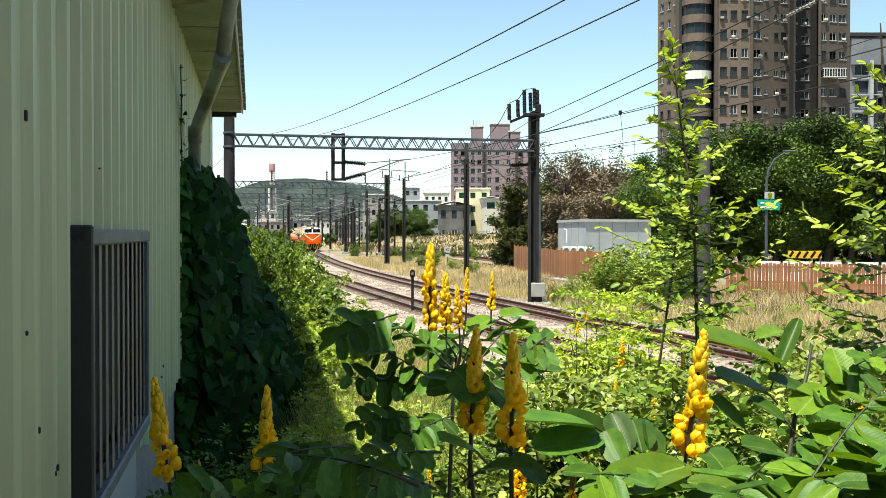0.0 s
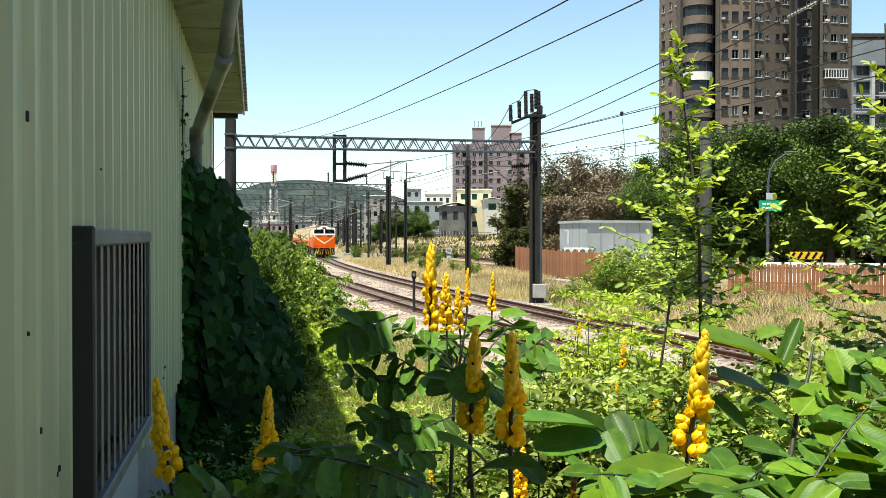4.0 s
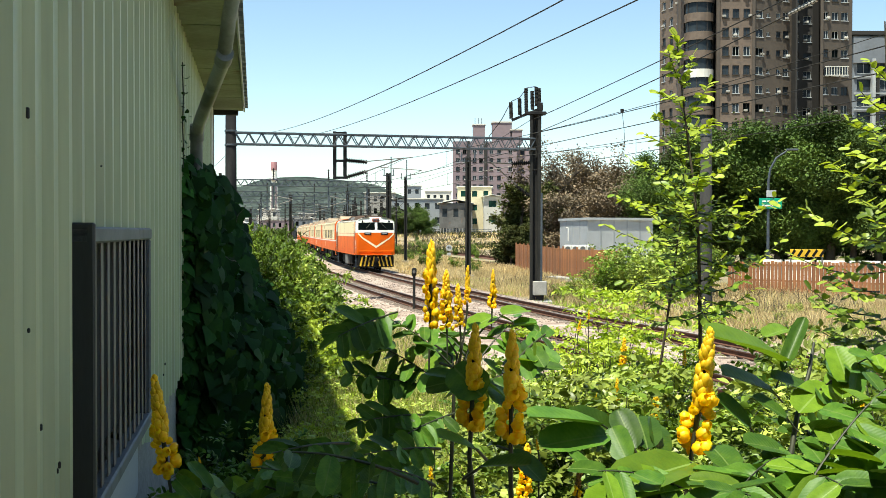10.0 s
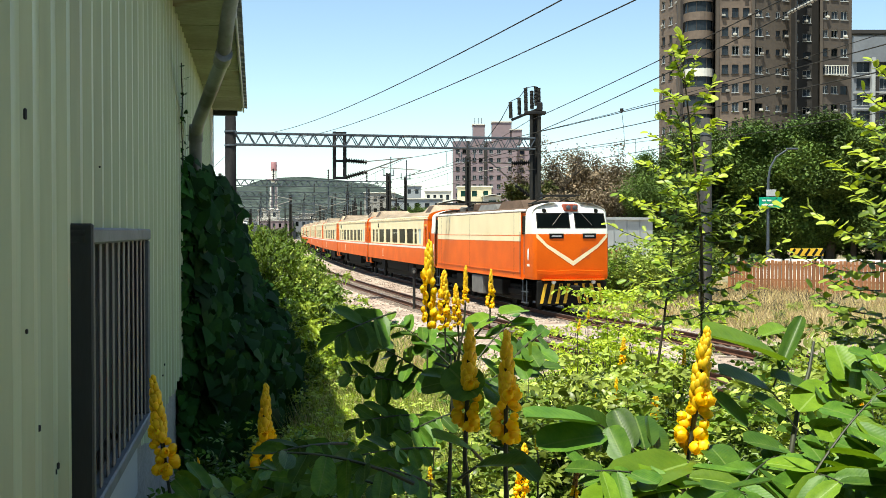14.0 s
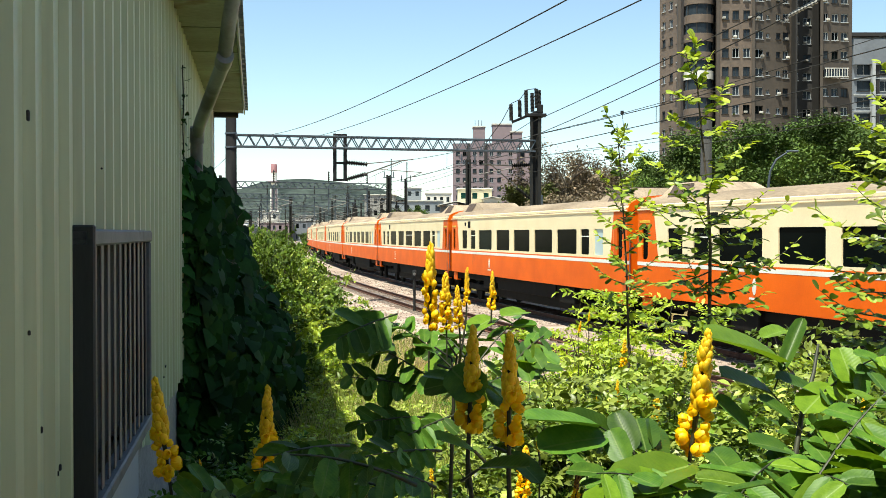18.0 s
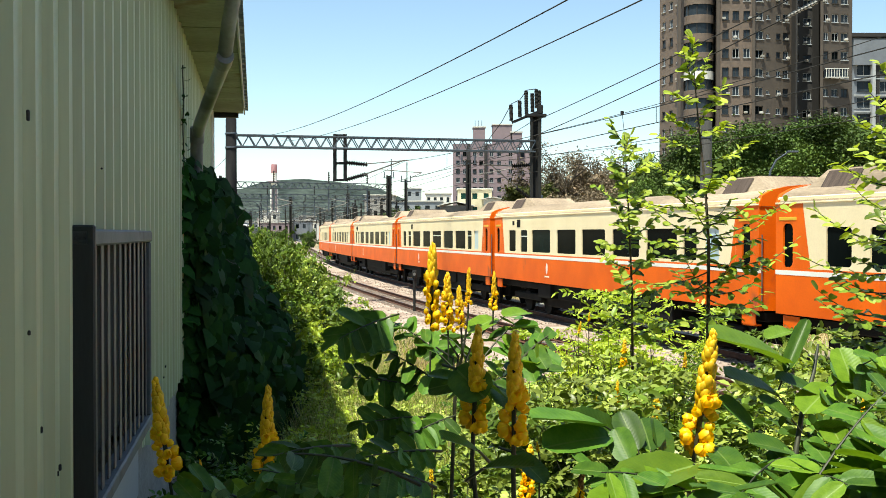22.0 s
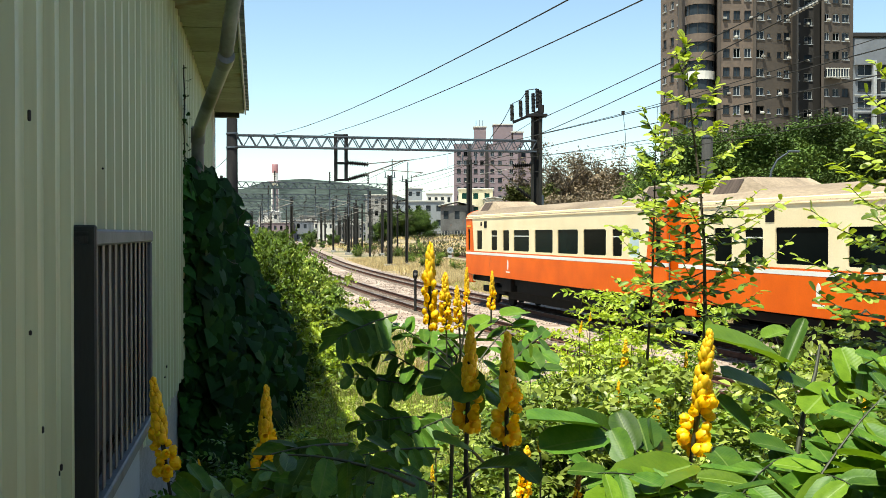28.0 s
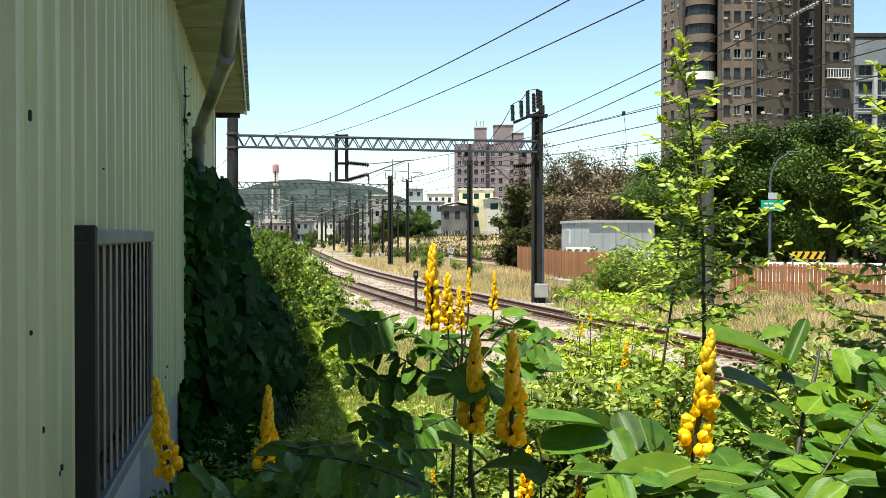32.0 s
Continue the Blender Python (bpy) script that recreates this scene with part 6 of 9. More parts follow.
def make_roadside():
    make_bank_fence()
    h = thing("equipment_cabin", "light grey panelled equipment cabin with one side in shade", "cabin")
    a, b, c = Vector((11.06, 82, 0)), Vector((9.85, 90, 0)), Vector((16.5, 84.5, 0))
    dlt = b - a
    foot = [a, c, c + dlt, b]
    part("wall_shell", Mesh().add([(p.x, p.y, z) for z in (-0.4, 3.8) for p in foot], [(0, 1, 5, 4), (1, 2, 6, 5), (2, 3, 7, 6), (3, 0, 4, 7)]), GREY_PANEL, h)
    cen = sum(foot, Vector()) / 4
    rf = [cen + (p - cen) * 1.04 for p in foot]
    part("roof", Mesh().add([(p.x, p.y, z) for z in (3.8, 4.0) for p in rf], [(0, 3, 2, 1), (4, 5, 6, 7), (0, 1, 5, 4), (1, 2, 6, 5), (2, 3, 7, 6), (3, 0, 4, 7)]), GREY_PANEL, h, "flat roof edge")
    for i in range(1, 4):
        p = a.lerp(b, i / 4)
        part("panel_joint", Mesh().box((p.x - 0.02, p.y, 1.7), (0.04, 0.05, 4.2)), TOWER_GREY, h)
    for i in range(1, 5):
        p = a.lerp(c, i / 5)
        part("panel_joint", Mesh().box((p.x, p.y - 0.02, 1.7), (0.05, 0.04, 4.2)), TOWER_GREY, h)
    part("vent_pipe", Mesh().tube([(9.9, 84.5, 2.2), (9.9, 84.5, 3.2), (9.7, 84.5, 3.25)], 0.05, 8), WHITE, h)
    for i in range(4):
        u = thing("condenser_unit", "white air-conditioning condenser by the cabin", "air conditioner", group="condensers by the cabin", at=pose(9.2 + i * 0.55, 79.0, 0))
        part("stand", Mesh().box((0, 0, 0.6), (0.4, 0.3, 1.5)), STEEL, u)
        part("casing", Mesh().box((0, 0, 1.65), (0.5, 0.35, 0.6), None, 0.03), WHITE, u)
        part("fan_grille", Mesh().lathe([(0.2, 0), (0.2, 0.02)], 14, Matrix.Translation((0, -0.19, 1.65)) @ Matrix.Rotation(math.pi / 2, 4, "X")), DARK_GREY, u)
    l = thing("street_lamp", "curved galvanised street lamp with a green road sign", "street lamp", at=pose(20.55, 68, 0))
    part("pole", Mesh().tube([(0, 0, -0.3), (0, 0, 6.1), (0.12, 0, 6.9), (0.5, 0, 7.6), (1.2, 0, 8.05)], [0.10, 0.08, 0.07, 0.06, 0.05], 10), GALV, l, smooth=50)
    part("lamp_head", Mesh().box((1.5, 0, 8.1), (0.75, 0.22, 0.12), pose(0, 0, 0), 0.04), GALV, l)
    s = part("road_sign", Mesh().box((0.1, -0.14, 4.72), (1.42, 0.04, 0.66), None, 0.01), GREEN_SIGN, l, "green road sign with white lettering bars")
    for x, z, w in ((-0.30, 4.85, 0.24), (0.02, 4.85, 0.26), (0.42, 4.78, 0.22), (-0.1, 4.58, 0.7), (0.55, 4.60, 0.2)):
        part("lettering_bar", Mesh().box((x, -0.168, z), (w, 0.008, 0.10)), WHITE, s)
    part("small_plate", Mesh().box((0.15, -0.13, 5.32), (0.62, 0.03, 0.42), None, 0.01), GREY_PANEL, l, "small pale plate")
    for i in range(9):
        bl = thing("road_barrier", "white plastic road barrier block", "barrier", group="barriers along the road", at=pose(19.2 + i * 1.55, 63.5 - i * 0.9, 0.0, 0, 0, -30))
        part("block", Mesh().sweep([(-0.3, 0), (0.3, 0), (0.22, 0.5), (0.14, 1.30), (-0.14, 1.30), (-0.22, 0.5)], [lambda p, q, x=x: (x, p, q) for x in (-0.8, 0.8)]), WHITE, bl)
        part("groove", Mesh().box((0, -0.25, 0.95), (1.3, 0.05, 0.12)), GREY_PANEL, bl)
    hz = thing("hazard_board", "yellow and black striped hazard board", "road sign", at=pose(20.8, 61.5, 0))
    part("board", Mesh().box((0, 0, 1.72), (1.9, 0.05, 0.42), None, 0.01), YELLOW, hz)
    for i in range(5):
        part("black_bar", Mesh().box((-0.8 + i * 0.42, -0.03, 1.72), (0.14, 0.012, 0.44), Matrix.Translation((-0.8 + i * 0.42, 0, 1.72)) @ Matrix.Rotation(0.6, 4, "Y") @ Matrix.Translation((0.8 - i * 0.42, 0, -1.72))), BLACK, hz)
    for x in (-0.9, 0.9):
        part("leg", Mesh().box((x, 0.04, 0.75), (0.08, 0.06, 1.9)), STEEL, hz)
    m = thing("marker_post", "short dark post with a round head between the tracks", "marker", at=pose(-1.10, 43.0, -0.25))
    part("post", Mesh().tube([(0, 0, -0.2), (0, 0, 1.45)], 0.055, 8), MAST_DARK, m)
    part("head", Mesh().lathe([(0.07, 1.40), (0.10, 1.45), (0.10, 1.66), (0.06, 1.72)], 12), MAST_DARK, m, "round dark lamp head", smooth=40)
    part("lens", Mesh().lathe([(0.06, 0), (0.06, 0.02)], 12, Matrix.Translation((0, -0.10, 1.56)) @ Matrix.Rotation(math.pi / 2, 4, "X")), STEEL, m)
    sp = thing("speed_sign", "white round speed sign reading 90 on a thin post", "railway sign", at=pose(0.70, 104, -0.2))
    part("post", Mesh().tube([(0, 0, -0.3), (0, 0, 1.5)], 0.03, 6), GALV, sp)
    disc = part("disc", Mesh().lathe([(0.30, 0), (0.30, 0.03)], 20, Matrix.Translation((0, -0.05, 1.55)) @ Matrix.Rotation(math.pi / 2, 4, "X")), GREY_PANEL, sp, "pale disc with 90", smooth=40)
    fc = bpy.data.curves.new("numeral", "FONT")
    fc.body, fc.size, fc.align_x, fc.align_y, fc.extrude = "90", 0.36, "CENTER", "CENTER", 0.004
    fc.materials.append(BLACK)
    num = new("numeral", fc)
    num.parent = disc
    num.matrix_basis = Matrix.Translation((0, -0.09, 1.55)) @ Matrix.Rotation(math.pi / 2, 4, "X")
    part("lower_plate", Mesh().box((0, -0.04, 0.95), (0.36, 0.03, 0.25), None, 0.01), GREY_PANEL, sp)
    sg = thing("signal_lamp", "small railway signal showing green by the line", "signal", at=pose(-8.35, 40.5, -0.4))
    part("post", Mesh().tube([(0, 0, -0.3), (0, 0, 3.7)], 0.06, 8), MAST_DARK, sg)
    part("housing", Mesh().box((0, 0.12, 4.0), (0.28, 0.2, 0.55), None, 0.03), BLACK, sg)
    part("green_aspect", Mesh().lathe([(0.08, 0), (0.08, 0.03), (0.04, 0.05)], 12, Matrix.Translation((0.05, 0.0, 4.0)) @ Matrix.Rotation(math.pi / 2, 4, "X")), glow("green_light", (0.0, 0.8, 0.45), 3.0), sg, "glowing green lens")


make_fences()
make_roadside()


# ---- trees, bushes and grass ----
def bend(p, d, length, n, wander, rng, lift=0.0):
    """A wandering line of n points from p."""
    pts, p, d = [Vector(p)], Vector(p), Vector(d).normalized()
    for _ in range(n):
        d = (d + Vector((rng.uniform(-1, 1), rng.uniform(-1, 1), rng.uniform(-1, 1) + lift)) * wander).normalized()
        p = p + d * length / n
        pts.append(p.copy())
    return pts


def tree_meshes(seed, height, spread, leaf, per, mat, base=0.18, bare=0.0, size=0.34, vase=False):
    """Wood and crown of a tree: trunk, limbs, twigs, and clumps of small leaves about their ends."""
    rng = random.Random(seed)
    wood, tips = Mesh(), []
    trunk = bend((0, 0, -0.4), (0, 0, 1), height * 0.62, 6, 0.10, rng)
    wood.tube(trunk, [height * 0.022 * (1 - 0.1 * i) for i in range(len(trunk))], 8)
    for i in range(15):
        k = rng.uniform(base, 1.0)
        p = trunk[min(int(k * 6), 5)].lerp(trunk[min(int(k * 6) + 1, 6)], (k * 6) % 1)
        a = i * 2.4 + rng.uniform(-0.4, 0.4)
        up = rng.uniform(0.1, 1.0) * (0.3 + k)
        limb = bend(p, (math.cos(a), math.sin(a), up), spread * rng.uniform(0.55, 1.0) * (0.50 + 0.62 * k if vase else 1.15 - 0.35 * k), 5, 0.22, rng, 0.15)
        wood.tube(limb, [height * 0.008 * (1 - 0.17 * j) for j in range(len(limb))], 5)
        tips += limb[2:]
        for _ in range(3):
            q = limb[rng.randint(2, 5)]
            tw = bend(q, (rng.uniform(-1, 1), rng.uniform(-1, 1), rng.uniform(-0.1, 1.0)), spread * rng.uniform(0.25, 0.5), 4, 0.35, rng, 0.1)
            wood.tube(tw, [height * 0.003, height * 0.002, height * 0.0015, height * 0.001, height * 0.0006], 4)
            tips += tw[1:]
    g = np.random.default_rng(seed)
    tips = np.array([tuple(t) for t in tips])
    keep = g.random(len(tips)) > bare
    tips = tips[keep]
    pos = np.repeat(tips, per, 0) + g.normal(size=(len(tips) * per, 3)) * [spread * 0.098, spread * 0.098, spread * 0.070]
    dirs = g.normal(size=pos.shape) * [1, 1, 0.55] + [0, 0, -0.25]
    d = cloud("crown", CHIP_V, CHIP_F, mat, frames(dirs, g.normal(size=len(pos)) * 0.6), pos, size * g.uniform(0.6, 1.25, len(pos)))
    return wood.data("trunk", BARK, 50), d


def plant_tree(meshes, x, y, s, turn, label, name="tree"):
    t = thing(name, label, "tree", at=Matrix.Translation((x, y, float(ground_z(x, y)))) @ Matrix.Rotation(turn, 4, "Z"), group="trees beyond the railway")
    for nm, me in zip(("trunk", "crown"), meshes):
        o = part(nm, me, None, t)
        o.scale = (s, s, s)
    return t


GREEN_TREES = [tree_meshes(i, 12.0, 4.3, 0, 250, LEAF_TREE, 0.22, 0.0, 0.195, True) for i in (1, 2, 3)]
OLIVE_TREES = [tree_meshes(i, 9.0, 2.3, 0, 64, LEAF_OLIVE, 0.06, 0.05, 0.26) for i in (5, 6)]
ROUND_TREES = [tree_meshes(i, 8.0, 3.6, 0, 70, LEAF_TREE, 0.03, 0.0, 0.30) for i in (14, 15)]
BROWN_TREES = [tree_meshes(i, 9.2, 3.6, 0, 70, LEAF_BROWN, 0.05, 0.18, 0.22) for i in (7, 8)]
rng = random.Random(20)
TOPS = [max(v.co.z for v in crown.vertices) for _, crown in GREEN_TREES]
# place and height of the crown's top
for i, (x, y, h) in enumerate(((19.4, 101, 11.4), (21.6, 99, 12.0), (23.6, 98, 12.5), (25.6, 97, 12.9), (27.6, 98, 13.5), (29.8, 96, 13.6), (31.6, 95, 13.4), (33.6, 94, 13.9), (35.4, 93, 13.7), (37.4, 92, 13.9), (39.6, 91, 13.6), (43.5, 92, 13.6), (48.5, 90, 13.0), (22.0, 106, 9.4), (25.0, 105, 9.8), (28.0, 106, 9.6), (31.0, 104, 10.2), (34.0, 103, 9.8), (37.0, 104, 10.2), (19.4, 93, 8.4), (41, 102, 10.0), (27.0, 103, 6.0), (32.0, 102, 6.4), (36.0, 101, 6.2))):
    plant_tree(GREEN_TREES[i % 3], x, y, h / TOPS[i % 3], rng.uniform(0, 6.28), "broad dark green tree with dense small leaves")
for i in range(11):
    plant_tree(ROUND_TREES[i % 2], 21.5 + i * 2.1 + rng.uniform(-0.4, 0.4), 99 - i * 0.7 + rng.uniform(0, 2), rng.uniform(0.36, 0.50), rng.uniform(0, 6.28), "low dark undergrowth beneath the tall trees", "undergrowth")
for i, (x, y, h) in enumerate(((7.4, 106, 7.6), (8.9, 108, 8.0), (10.0, 104, 6.6), (6.6, 103, 3.6), (8.0, 99, 4.4))):
    plant_tree(OLIVE_TREES[i % 2], x, y, 1.5 * h / 9.0, rng.uniform(0, 6.28), "olive-green bushy tree beside the fence")
for i, (x, y, h) in enumerate(((11.4, 113, 8.9), (13.2, 111, 9.4), (15.4, 110, 9.4), (17.6, 108, 8.8), (13.6, 102, 6.8), (16.2, 100, 6.6), (11.6, 104, 6.4), (18.6, 103, 7.0))):
    plant_tree(BROWN_TREES[i % 2], x, y, 1.5 * h / 9.2, rng.uniform(0, 6.28), "half-withered brown tree overgrown with dry creeper")
bare = tree_meshes(11, 11.0, 4.2, 0, 2, LEAF_BROWN, 0.3, 0.5, 0.15)
plant_tree(bare, 13.0, 109, 1.28, 1.0, "bare grey tree with thin twigs above the brown ones", "bare_tree")
plant_tree(bare, 16.0, 112, 1.22, 3.0, "bare grey tree with thin twigs above the brown ones", "bare_tree")
for x, y, h in ((-15.8, 268, 6.6), (-14.0, 266, 7.2), (-12.0, 269, 7.8), (-9.8, 266, 7.6), (-7.8, 268, 8.2), (-5.8, 267, 7.4), (-4.4, 265, 6.0), (-26, 210, 4.5), (-33, 220, 5), (-40, 240, 5), (18.8, 262, 6.0)):
    plant_tree(ROUND_TREES[int(y) % 2], x, y, h / max(v.co.z for v in ROUND_TREES[int(y) % 2][1].vertices), rng.uniform(0, 6.28), "small round dark green tree by the yard")


def sprig(pairs, length, leaflet, droop=0.25):
    """Leaflet places along one feathered leaf that points along y: (place, direction, size)."""
    out = []
    for i in range(pairs):
        k = (i + 0.6) / pairs
        y, z = length * k, -droop * length * k * k
        s = leaflet * (0.75 + 0.5 * math.sin(math.pi * min(k + 0.1, 1)))
        for sx in (-1, 1):
            out.append(((0.0, y, z), (sx * 1.0, 0.55, -0.12), s))
    out.append(((0, length, -droop * length), (0, 1, -0.3), leaflet))
    return out


def bush_meshes(seed, height, spread, stems, leaves, pairs, length, leaflet, mat, shape=(LEAF_V, LEAF_F), low=0.25, droop=0.25, sway=0.16):
    """Stems and feathered leaves of a shrub."""
    rng = random.Random(seed)
    g = np.random.default_rng(seed)
    wood, anchors = Mesh(), []
    for i in range(stems):
        a = i * 2.4 + rng.uniform(-0.5, 0.5)
        r = spread * math.sqrt(rng.random())
        line = bend((0.05 * math.cos(a), 0.05 * math.sin(a), -0.1), (r * math.cos(a), r * math.sin(a), height * rng.uniform(0.8, 1.1)), height * rng.uniform(0.65, 1.1), 7, sway, rng, 0.1)
        wood.tube(line, [0.008 * height ** 0.5 * (1 - 0.12 * j) for j in range(len(line))], 5)
        for j, p in enumerate(line):
            if j / 7 >= low:
                anchors.append((p, a, j / 7))
    pl = sprig(pairs, length, leaflet, droop)
    base = np.array([q[0] for q in pl])
    dirs0 = np.array([q[1] for q in pl])
    size0 = np.array([q[2] for q in pl])
    P, D, S = [], [], []
    for _ in range(leaves):
        p, a, k = rng.choice(anchors)
        az = a + rng.uniform(-2.2, 2.2)
        el = rng.uniform(-0.25, 0.75)
        d = np.array([[math.cos(az) * math.cos(el), math.sin(az) * math.cos(el), math.sin(el)]])
        R = frames(d, np.array([rng.uniform(-0.5, 0.5)]))[0]
        sc = rng.uniform(0.7, 1.15)
        P.append(base @ R.T * sc + np.array(p))
        D.append(dirs0 @ R.T)
        S.append(size0 * sc)
    P, D, S = np.concatenate(P), np.concatenate(D), np.concatenate(S)
    D = D + g.normal(size=D.shape) * 0.34
    return wood.data("woody_frame", STEM, 50), cloud("foliage", shape[0], shape[1], mat, frames(D, g.normal(size=len(P)) * 0.80), P, S * g.uniform(0.85, 1.15, len(P)))


def plant_bush(meshes, x, y, s, turn, label, z=None, name="shrub", sz=None, group="shrubs on the bank"):
    t = thing(name, label, "shrub", at=Matrix.Translation((x, y, float(ground_z(x, y)) if z is None else z)) @ Matrix.Rotation(turn, 4, "Z"), group=group)
    for nm, me in zip(("woody_frame", "foliage"), meshes):
        part(nm, me, None, t).scale = (s, s, sz or s)
    return t


NARROW = ([(x * 0.8, y, z) for x, y, z in LEAF_V], LEAF_F)
SMALL = [bush_meshes(30 + i, 1.0, 0.62, 16, 330, 5, 0.22, 0.056, LEAF_PALE if i == 0 else LEAF, (CHIP_V, CHIP_F), 0.1) for i in range(3)]
MID = [bush_meshes(40 + i, 1.0, 0.55, 13, 170, 6, 0.26, 0.085, LEAF if i else LEAF_LIME, NARROW, 0.2) for i in range(3)]
for i in range(26):
    y = rng.uniform(215, 520)
    plant_tree(GREEN_TREES[i % 3], y * rng.uniform(-0.20, -0.02), y, rng.uniform(2.2, 5.0) * (y / 300) / 12.0, rng.uniform(0, 6.28), "low dark green tree among the city roofs")
# light green weeds on the near side of the tracks, further along
rng = random.Random(31)
for x, y, h in ((-5.2, 34, 2.4), (-6.2, 34, 2.8), (-6.3, 38, 2.9), (-7.2, 39, 3.2), (-7.4, 43, 3.1), (-8.6, 44, 3.5), (-8.4, 50, 3.0), (-9.6, 52, 3.3), (-9.8, 60, 3.0), (-11.5, 62, 3.4), (-12.2, 74, 3.2), (-13.8, 76, 3.4), (-15.5, 92, 3.2), (-18.5, 95, 3.4), (-19.0, 115, 3.4), (-23, 120, 3.6), (-9.2, 47, 3.4), (-10.4, 56, 3.4), (-15.8, 104, 2.6), (-13.2, 86, 2.4)):
    plant_bush(SMALL[rng.choice((0, 0, 1, 2))], x - 0.008 * y - 0.1, y, h * (0.5 if y < 32 else 0.72), rng.uniform(0, 6.28), "light green leafy weed bush beside the track", sz=h * (0.66 if y < 32 else 0.9))
# the leafy edge that falls away from the creeper to the track: depth, then slopes of sight and height of the tops
for depth in (13.5, 17.0, 21.0, 26.0, 31.0):
    for side, drop in ((-0.184, -0.014), (-0.178, -0.012), (-0.172, -0.012), (-0.163, -0.010), (-0.155, -0.008), (-0.149, -0.008), (-0.142, 0.002), (-0.134, 0.004), (-0.126, 0.014), (-0.118, 0.028), (-0.110, 0.044), (-0.101, 0.062), (-0.092, 0.078), (-0.083, 0.094)):
        y = depth + rng.uniform(-1.2, 1.2)
        x = side * y
        z = float(ground_z(x, y))
        h = max(0.5, H_EYE - drop * y - z + rng.uniform(-0.35, 0.08))
        plant_bush(SMALL[rng.choice((0, 1, 2))], x, y, min(h, 1.0) * 0.8, rng.uniform(0, 6.28), "light green weeds between creeper and track", z=z, sz=h * 0.95)
# low green patches beyond the tracks
for x, y, h in ((5.6, 51, 1.0), (6.6, 49.5, 0.9), (7.4, 47, 0.8), (6.0, 53, 0.7), (2.6, 84, 1.3), (1.2, 92, 1.2), (8.6, 46, 0.9), (7.2, 42, 0.7), (9.4, 47, 0.8), (9.6, 56, 1.7), (11.0, 58, 2.2), (12.6, 60, 2.6), (14.5, 62, 3.0), (22, 44, 1.6), (8.6, 62, 1.2), (8.0, 51, 2.3), (9.3, 50, 2.7), (10.4, 51, 3.0), (11.4, 50.5, 2.8), (8.8, 53, 2.9), (10.6, 54, 3.2), (12.3, 53, 2.6), (6.9, 53, 1.5), (13.4, 41, 0.7), (15.0, 43, 0.6), (17.5, 41, 0.8), (19.5, 42, 1.1), (12.2, 39, 0.5), (16.2, 36, 0.7), (20.8, 44, 1.3), (6.0, 44, 0.5), (7.6, 39.5, 0.5), (9.6, 37.5, 0.6), (11.2, 35.5, 0.5)):
    plant_bush(SMALL[rng.choice((0, 0, 1))], x, y, h, rng.uniform(0, 6.28), "green shrub in dry grass beyond the tracks", group="shrubs beyond the tracks")

# dark scrub scattered over the far yard
for i in range(26):
    y = rng.uniform(95, 230)
    x = y * rng.uniform(-0.125, 0.035)
    if abs(float(offset_of(x, y)[0]) - 1.9) > 5.2:
        plant_bush(SMALL[rng.choice((1, 2))], x, y, rng.uniform(0.9, 1.9), rng.uniform(0, 6.28), "dark scrub bush in the railway yard", group="scrub in the yard")


def grass(name, label, n, seed, area, height, mat, lean=0.35, width=0.02):
    """Upright blades over an area: a function that gives places for random numbers."""
    g = np.random.default_rng(seed)
    x, y = area(g, n)
    z = ground_z(x, y)
    d = np.stack([g.normal(size=n) * lean, g.normal(size=n) * lean, np.ones(n)], 1)
    h = height * g.uniform(0.5, 1.3, n)
    v = [(-0.5, 0, 0), (0.5, 0, 0), (0.35, 0.55, 0.03), (-0.35, 0.55, 0.03), (0, 1, 0.12)]
    sc = np.stack([np.full(n, width) * g.uniform(0.7, 1.4, n), h, h], 1)
    me = cloud(name, v, [(0, 1, 2, 3), (3, 2, 4)], mat, frames(d, g.uniform(0, 6.28, n)), np.stack([x, y, z - 0.02], 1), sc)
    tagged(new(name, me), label, "grass", kind="stuff")


def tufts(lo_u, hi_u, lo_d, hi_d, spreadr, count):
    def f(g, n):
        u, d = g.uniform(lo_u, hi_u, count), g.uniform(lo_d, hi_d, count)
        i = g.integers(0, count, n)
        x, y, _ = line_at(u[i] + g.normal(size=n) * spreadr, d[i] + g.normal(size=n) * spreadr)
        return x, y
    return f


grass("dry_grass", "tall straw-coloured dry grass beyond the tracks", 60000, 3, tufts(2, 48, -17, -3.3, 0.6, 600), 0.50, STRAW, 0.5, 0.022)
grass("brown_grass", "brown seeding grass in the dry meadow", 5000, 13, tufts(-2, 40, -16, -4.0, 0.5, 150), 0.75, LEAF_BROWN, 0.45, 0.020)
grass("meadow_weeds", "green weeds in the dry meadow beyond the tracks", 9000, 14, tufts(-4, 40, -15, -2.9, 0.5, 150), 0.36, LEAF_PALE, 0.6, 0.035)
grass("dry_grass_far", "straw-coloured grass between far tracks", 30000, 4, tufts(40, 110, -13.5, -3.2, 0.8, 420), 0.5, STRAW, 0.5, 0.045)
grass("bank_grass", "dry straw-coloured grass on the bank beyond the yard", 14000, 15, tufts(150, 290, -75, -8, 2.0, 500), 0.6, STRAW, 0.6, 0.16)
grass("bank_scrub", "withered brown scrub on the bank beyond the yard", 6000, 17, tufts(120, 290, -75, -8, 1.6, 160), 0.9, LEAF_BROWN, 0.6, 0.16)
grass("bank_weeds", "dull green weeds on the bank beyond the yard", 7000, 16, tufts(110, 280, -70, -8, 1.2, 160), 1.0, LEAF_OLIVE, 0.6, 0.18)
grass("dry_weeds", "pale dry weeds on the near bank", 16000, 5, tufts(-22, 8, 6.9, 10.8, 0.35, 260), 0.40, STRAW, 0.6, 0.014)
